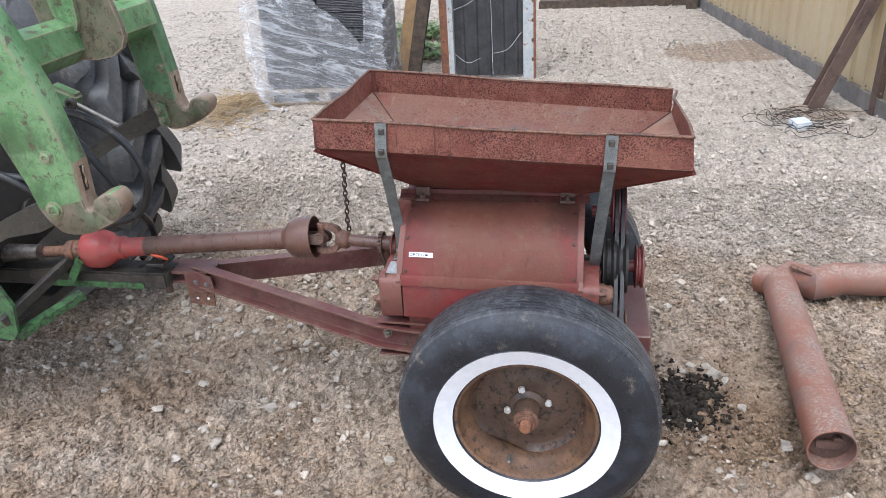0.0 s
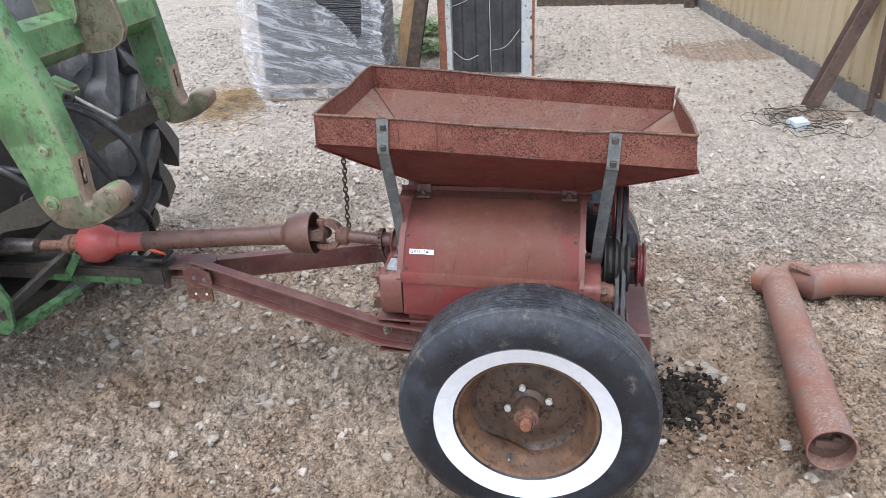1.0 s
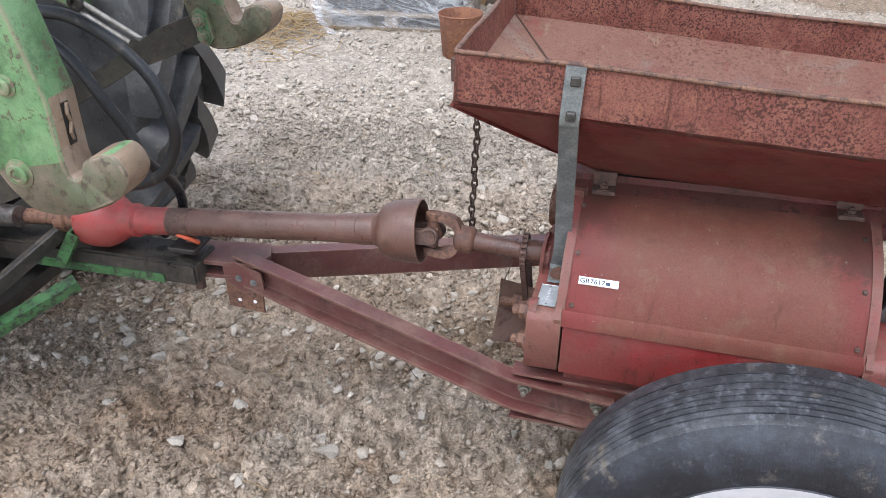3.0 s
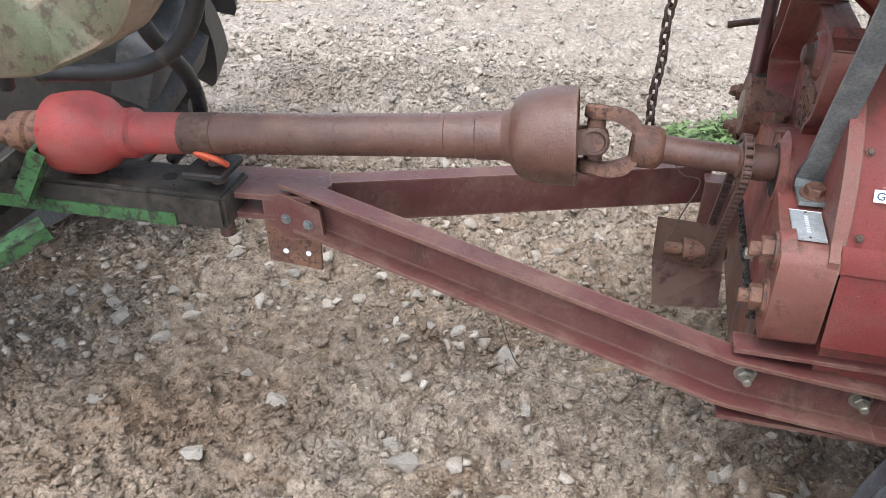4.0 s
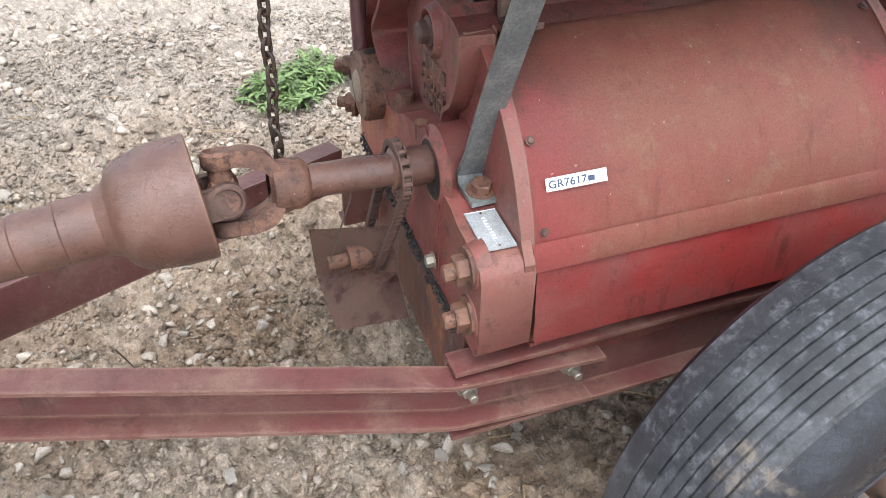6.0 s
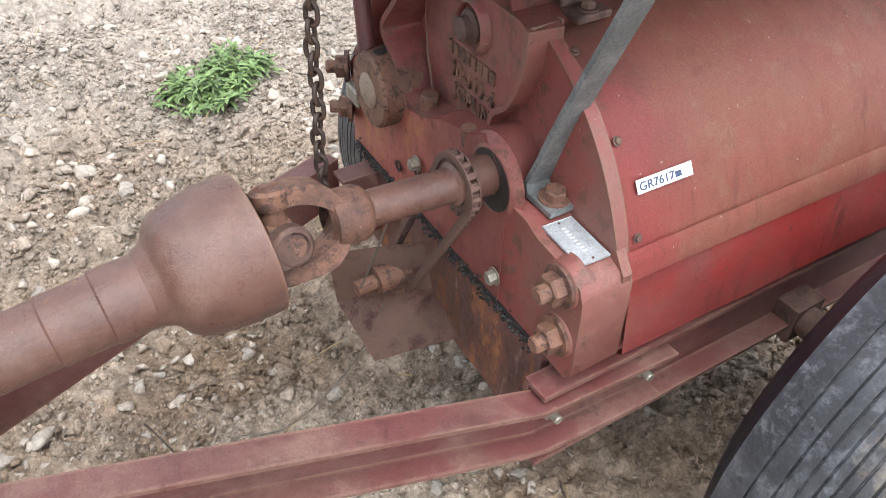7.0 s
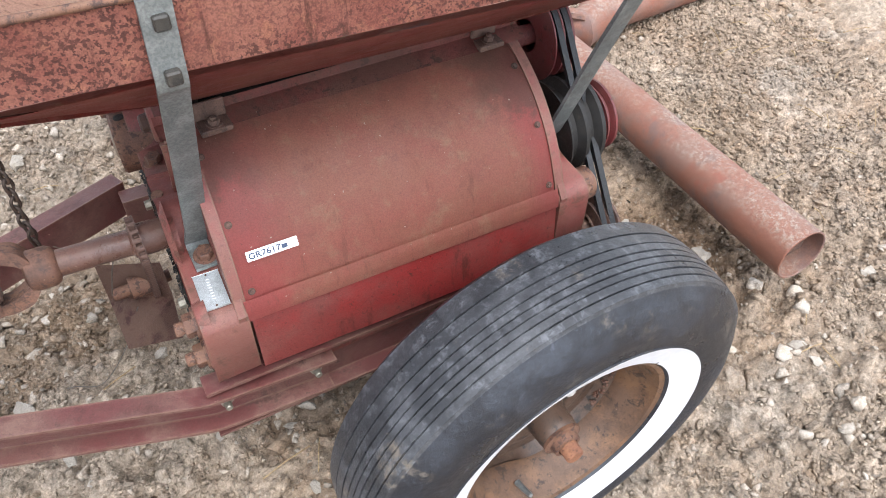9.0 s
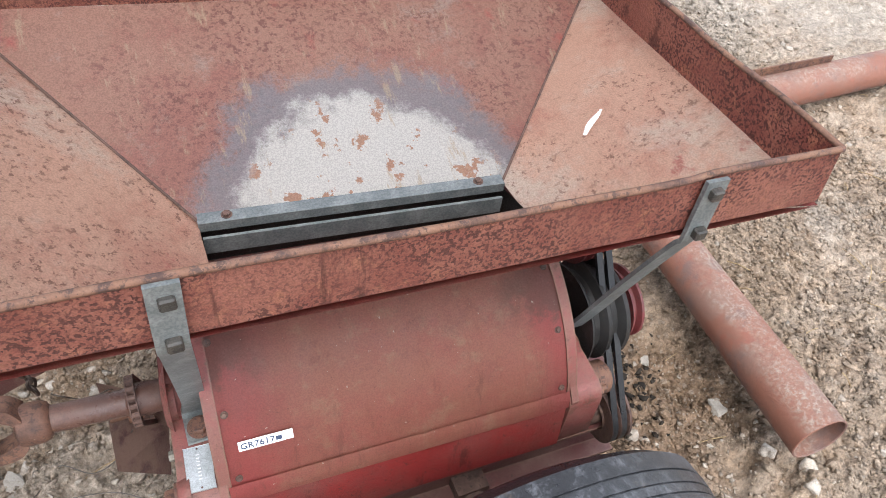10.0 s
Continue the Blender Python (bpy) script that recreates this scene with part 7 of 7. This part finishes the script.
build_straw(-2.80, 4.15, 0.17, 0.24, 260, 3, "heap of dry yellow straw beside the pallet", "straw_heap", 0.0030, 0.15, 0.32)
build_straw(-1.0, 1.2, 1.0, 0.9, 90, 8, "scattered dry straw stalks", "straw_bits")
build_straw(1.4, 0.7, 0.7, 0.8, 70, 9, "scattered dry straw stalks", "straw_bits")
for pts in ([(-0.60, 0.44, 0.672), (-0.585, 0.44, 0.655), (-0.56, 0.45, 0.62), (-0.53, 0.47, 0.60), (-0.545, 0.48, 0.54), (-0.56, 0.50, 0.47)],
            [(-0.86, 0.45, 0.450), (-0.80, 0.62, 0.06), (-0.74, 0.70, 0.03), (-0.66, 0.62, 0.10), (-0.58, 0.52, 0.30), (-0.53, 0.50, 0.42)],
            [(-0.80, 0.62, 0.04), (-0.62, 0.60, 0.015), (-0.50, 0.48, 0.015), (-0.44, 0.40, 0.012)]):
    bm = bmesh.new()
    tube(bm, spline(pts, 8), 0.0012, 5)
    ob = part("loose_wire", bm, WIRE)
    tagged(ob, "thin rusty loose wire dangling to the ground", "wire")

# ---- yard behind ----
def build_shed():
    a, b = V(2.335, 3.20, 0), V(1.40, 10.0, 0)
    m = frame_along(a, b)
    n = (b - a).length
    # ribbed sheet: flats with raised ribs
    prof, x = [], 0.0
    while x < n:
        prof += [(x, 0.0), (x + 0.168, 0.0), (x + 0.180, 0.026), (x + 0.206, 0.026), (x + 0.218, 0.0)]
        x += 0.228
    bm = bmesh.new()
    cols = [(bm.verts.new(m @ V(u, v, 0.11)), bm.verts.new(m @ V(u, v, 3.4))) for u, v in prof]
    for p, q in zip(cols, cols[1:]):
        bm.faces.new((p[0], q[0], q[1], p[1]))
    ob = part("wall_shed", thick(bm, 0.004), TAN)
    tagged(ob, "tan ribbed sheet metal shed wall", "wall", kind="structure")
    bm = bmesh.new()
    box(bm, (0, -0.14, 0.02), (n, -0.05, 0.10), m)
    box(bm, (0, -0.05, 0.0), (n, 0.06, 0.11), m)
    soften(bm, 0.012, 2)
    ob = part("trim_base", bm, STEEL_BASE, smooth=40)
    tagged(ob, "grey steel sill along the shed wall", "sill", kind="structure")
    rs = random.Random(4)
    for k in range(28):
        p = m @ V(0.12 + k * 0.228, 0.03, 0.15)
        bm = bmesh.new()
        hexbolt(bm, p, m.to_3x3() @ V(0, 1, 0), 0.008, 0.006, 0.002)
        part("sheet_screw", bm, BOLT, bpy.data.objects["wall_shed"])


STEEL_BASE = painted("grey_sill_steel", (0.115, 0.110, 0.105), (0.16, 0.15, 0.14), (0.13, 0.08, 0.05), 0.35, 0.25, 5, 0.6)
build_shed()


def h_beam(bm, a, b, w, t, up=(0, 1, 0)):
    m = frame_along(a, b, up)
    n = (Vector(b) - Vector(a)).length
    box(bm, (0, -t / 2, -w / 2), (n, t / 2, w / 2), m)
    box(bm, (0, -w / 2, -w / 2), (n, w / 2, -w / 2 + t), m)
    box(bm, (0, -w / 2, w / 2 - t), (n, w / 2, w / 2), m)


bm = bmesh.new()
h_beam(bm, (1.79, 4.18, -0.04), (2.62, 4.34, 2.1), 0.10, 0.009, (0, 1, 0.1))
soften(bm, 0.002)
alone("steel_brace", bm, BROWN_STEEL, "leaning brown steel beam braced against the shed wall", "beam")
bm = bmesh.new()
h_beam(bm, (2.20, 4.02, -0.02), (2.21, 4.03, 2.4), 0.09, 0.008, (1, 0, 0))
alone("steel_post", bm, BROWN_STEEL, "brown steel post standing by the shed wall", "post")

# junction box in a tangle of wire
jb = thing("junction_box", (1.60, 3.66, 0), "pale grey plastic junction box lying in tangled wire", "box")
bm = bmesh.new()
box(bm, (1.545, 3.61, 0.005), (1.665, 3.73, 0.055), Matrix.Translation((1.605, 3.67, 0)) @ pose(0, 0, 0, 4, -3, 14) @ Matrix.Translation((-1.605, -3.67, 0)))
soften(bm, 0.006, 2)
part("case", bm, BOX_GREY, jb, smooth=40)
bm = bmesh.new()
box(bm, (1.552, 3.617, 0.055), (1.658, 3.723, 0.064), Matrix.Translation((1.605, 3.67, 0)) @ pose(0, 0, 0, 4, -3, 14) @ Matrix.Translation((-1.605, -3.67, 0)))
soften(bm, 0.003, 1)
part("lid", bm, BOX_GREY, jb, smooth=40)
bm = bmesh.new()
rs = random.Random(9)
for k in range(16):
    c = V(1.68 + rs.gauss(0, 0.16), 3.82 + rs.gauss(0, 0.14), 0.02)
    r, sq, ph = rs.uniform(0.08, 0.30), rs.uniform(0.4, 1.0), rs.uniform(0, 6.28)
    pts = [c + V(r * math.cos(t * 0.35 + ph), r * sq * math.sin(t * 0.35 + ph), rs.uniform(-0.004, 0.045)) for t in range(rs.randint(9, 18))]
    tube(bm, spline(pts, 3), 0.0022, 5)
ob = part("wire_tangle", bm, GREASE_AND_SHADE)
tagged(ob, "tangle of dark wire on the ground", "wire", kind="stuff")
bm = bmesh.new()
box(bm, (-0.50, 8.86, -0.02), (1.52, 9.00, 0.10))
soften(bm, 0.012, 2)
alone("timber_beam", bm, WOOD_DARK, "long dark timber lying across the yard", "timber", smooth=40)
bm = bmesh.new()
box(bm, (1.38, 8.55, -0.02), (1.50, 8.70, 0.16))
soften(bm, 0.012, 2)
alone("timber_block", bm, WOOD_DARK, "short dark timber block by the wall", "timber", smooth=40)


# pallet with stacks of dark strand coils under stretch film
def build_pallet():
    X0, X1, Y0, Y1 = -2.60, -1.50, 4.36, 5.36
    m = Matrix.Translation((-2.05, 4.36, 0)) @ pose(0, 0, 0, 0, 0, 4) @ Matrix.Translation((2.05, -4.36, 0))
    pallet = thing("pallet", (-2.05, 4.86, 0), "weathered grey wooden pallet", "pallet")
    for k in range(7):
        bm = bmesh.new()
        y = Y0 + k * (Y1 - Y0 - 0.09) / 6
        box(bm, (X0, y, 0.098), (X1, y + 0.09, 0.116), m)
        soften(bm, 0.003)
        part("board", bm, WOOD, pallet)
    for y in (Y0 + 0.002, (Y0 + Y1) / 2, Y1 - 0.1):
        bm = bmesh.new()
        box(bm, (X0, y, 0.0), (X1, y + 0.09, 0.018), m)
        part("board", bm, WOOD, pallet)
    for x in (X0, (X0 + X1) / 2 - 0.05, X1 - 0.1):
        bm = bmesh.new()
        box(bm, (x, Y0 + 0.004, 0.018), (x + 0.1, Y1 - 0.004, 0.098), m)
        soften(bm, 0.004)
        part("bearer", bm, WOOD, pallet)
    # flattened coils of strand, stacked
    rs = random.Random(2)
    for cx, cy, lean in ((-2.34, 4.66, 0.012), (-1.82, 4.64, 0.0), (-2.30, 5.10, 0.0), (-1.78, 5.10, 0.0)):
        z = 0.118
        while z < 1.15:
            h = 0.125
            bm = bmesh.new()
            rings, levels = [], 45
            for j in range(levels + 1):
                zz = z + 0.004 + (h - 0.008) * j / levels
                bulge = abs(math.sin(math.pi * j * 9 / levels)) ** 0.5
                ring = []
                for t in range(40):
                    a = 2 * math.pi * t / 40
                    q = 4.5
                    r = 1.0 / (abs(math.cos(a)) ** q + abs(math.sin(a)) ** q) ** (1 / q)
                    r *= 0.955 + 0.045 * bulge + 0.03 * noise.noise(V(3 * math.cos(a), 3 * math.sin(a), zz * 60 + cx))
                    ring.append(bm.verts.new(m @ V(cx + lean * (z - 0.1) + 0.250 * r * math.cos(a), cy + 0.220 * r * math.sin(a), zz + 0.007 * noise.noise(V(5 * math.cos(a), 5 * math.sin(a), zz * 9)))))
                rings.append(ring)
            for p, q in zip(rings, rings[1:]):
                for t in range(40):
                    bm.faces.new((p[t], p[(t + 1) % 40], q[(t + 1) % 40], q[t]))
            bm.faces.new(rings[0][::-1])
            bm.faces.new(rings[-1])
            ob = part("strand_coil", bm, COIL)
            tagged(ob, "flattened coil of dark grey wire strand on the pallet stack", "wire coil", "coils stacked on the pallet")
            z += h
    # stretch film wrapped round, sagging and torn
    bm = bmesh.new()
    loop = [(-2.64, 5.38), (-2.645, 4.9), (-2.63, 4.42), (-2.55, 4.345), (-2.2, 4.335), (-1.85, 4.335), (-1.60, 4.34), (-1.52, 4.40), (-1.50, 4.8), (-1.50, 5.36)]
    pts = spline([(x, y, 0) for x, y in loop], 7)
    grid = []
    for j in range(36):
        v = j / 35
        row = []
        for i, p in enumerate(pts):
            u = i / (len(pts) - 1)
            fall = min(max((u - 0.36) / 0.26, 0.0), 1.0) * (1.0 - min(max((u - 0.635) / 0.03, 0.0), 1.0))
            top = 1.22 - 0.70 * fall + 0.05 * noise.noise(V(u * 40, 2, 0))
            z = 0.03 + v * (top - 0.03)
            w = noise.noise(V(u * 14, z * 5, 1)) * 0.028 + noise.noise(V(u * 45, z * 22, 4)) * 0.014
            row.append(bm.verts.new(m @ V(p.x + (p.x + 2.07) * w, p.y + (p.y - 4.86) * w * 1.3 - 0.012, z)))
        grid.append(row)
    for j in range(35):
        for i in range(len(pts) - 1):
            bm.faces.new((grid[j][i], grid[j][i + 1], grid[j + 1][i + 1], grid[j + 1][i]))
    film_thing = thing("stretch_film", (-2.07, 4.36, 0.03), "crumpled clear stretch film wrapped round the wire coils", "plastic film")
    part("wrap", bm, FILM, film_thing, smooth=60)
    # loose tails
    for k, run in enumerate(([(-2.66, 4.36, 0.9), (-2.64, 4.32, 0.45), (-2.56, 4.25, 0.12), (-2.42, 4.14, 0.03), (-2.25, 4.08, 0.04)],
                             [(-1.50, 4.36, 1.2), (-1.49, 4.33, 0.8), (-1.52, 4.32, 0.4), (-1.47, 4.36, 0.2)],
                             [(-2.50, 4.32, 1.16), (-2.42, 4.30, 1.00), (-2.30, 4.29, 0.90), (-2.24, 4.29, 0.80), (-2.23, 4.30, 0.70)])):
        bm = bmesh.new()
        sp = spline(run, 10)
        rows = []
        for i, p in enumerate(sp):
            wd = 0.022 + 0.060 * abs(noise.noise(p * 9 + V(k, 0, 0)))
            rows.append([bm.verts.new(p + V(s * wd, 0.02 * noise.noise(p * 30 + V(s * 4, k, 0)) + 0.012 * math.cos(s * 9), 0.012 * noise.noise(p * 40 + V(s * 3, 0, k)))) for s in (-1, -0.5, 0, 0.5, 1)])
        for p, q in zip(rows, rows[1:]):
            for s in range(4):
                bm.faces.new((p[s], p[s + 1], q[s + 1], q[s]))
        part("loose_tail", bm, FILM_THICK, film_thing, "loose torn tail of the film", smooth=60)


build_pallet()

# rusty tub
bm = bmesh.new()
lathe(bm, [(0.0, 0.0), (0.115, 0.0), (0.120, 0.006), (0.142, 0.27), (0.148, 0.276), (0.144, 0.282), (0.136, 0.272), (0.112, 0.02), (0.0, 0.02)], (-1.42, 3.88, 0.0), (0, 0, 1), 32)
alone("metal_tub", bm, RUST_ORANGE, "rusty orange metal bucket standing on the dirt", "bucket", smooth=40)

# leaning timbers and the black panel between steel posts
for a, b, mt, lab in (((-1.58, 5.30, -0.02), (-1.20, 5.62, 2.1), WOOD_YELLOW, "yellowish timber leaning on the stack"), ((-1.47, 5.28, -0.02), (-1.09, 5.60, 2.1), WOOD_DARK, "dark split timber leaning beside it")):
    bm = bmesh.new()
    m = frame_along(a, b, (0, 1, 0))
    box(bm, (0, -0.05, -0.045), (2.2, 0.05, 0.045), m)
    soften(bm, 0.008, 2)
    roughen(bm, 0.004, 6)
    alone("timber_post", bm, mt, lab, "timber", smooth=40)


def build_panel():
    pan = thing("panel_rack", (-0.72, 5.2, 0), "black ribbed panel held upright between two pale steel posts", "panel")
    for x, s in ((-1.10, 1), (-0.36, -1)):
        bm = bmesh.new()
        box(bm, (x - 0.055, 5.13, 0.0), (x + 0.055, 5.142, 1.75))
        box(bm, (x - 0.055, 5.142, 0.0), (x - 0.045, 5.22, 1.75))
        box(bm, (x + 0.045, 5.142, 0.0), (x + 0.055, 5.22, 1.75))
        soften(bm, 0.002)
        post = part("post", bm, STEEL_POST, pan, "pale blue-grey steel post with rusty edges")
        bm = bmesh.new()
        box(bm, (x - 0.055 * s - 0.006, 5.127, 0.0), (x - 0.055 * s + 0.056 * s + 0.006, 5.1305, 1.75)) if s > 0 else box(bm, (x + 0.036, 5.127, 0.0), (x + 0.060, 5.1305, 1.75))
        part("rusty_edge", bm, RUST_ORANGE, post, "rusted edge strip")
        for k in range(9):
            bolt(post, (x - s * 0.035, 5.13, 0.18 + 0.17 * k), (0, -1, 0), 0.013, 0.006, RUST, 0.002)
    bm = bmesh.new()
    box(bm, (-1.04, 5.180, 0.03), (-0.42, 5.190, 1.7))
    sheet_part = part("black_sheet", bm, BLACK_SHEET, pan)
    for x in (-0.965, -0.845, -0.725, -0.605, -0.485):
        bm = bmesh.new()
        box(bm, (x - 0.016, 5.158, 0.03), (x + 0.016, 5.1795, 1.7))
        soften(bm, 0.006, 2)
        part("rib", bm, BLACK_SHEET, sheet_part, smooth=40)
    for pts in ([(-1.04, 5.14, 0.62), (-0.86, 5.12, 0.70), (-0.62, 5.10, 0.92), (-0.44, 5.13, 1.18)], [(-0.70, 5.12, 1.7), (-0.695, 5.12, 0.8), (-0.69, 5.12, 0.05)],
                [(-1.05, 5.13, 0.25), (-0.92, 5.12, 0.16), (-0.80, 5.12, 0.20)], [(-0.68, 5.12, 0.24), (-0.55, 5.11, 0.28), (-0.43, 5.12, 0.42)],
                [(-1.04, 5.13, 0.78), (-0.90, 5.11, 0.95), (-0.84, 5.12, 1.35)], [(-0.68, 5.12, 1.0), (-0.55, 5.11, 0.86), (-0.42, 5.12, 0.86)]):
        bm = bmesh.new()
        tube(bm, spline(pts, 8), 0.0026, 5)
        part("cord", bm, BOX_GREY, pan, "pale thin cord")


build_panel()
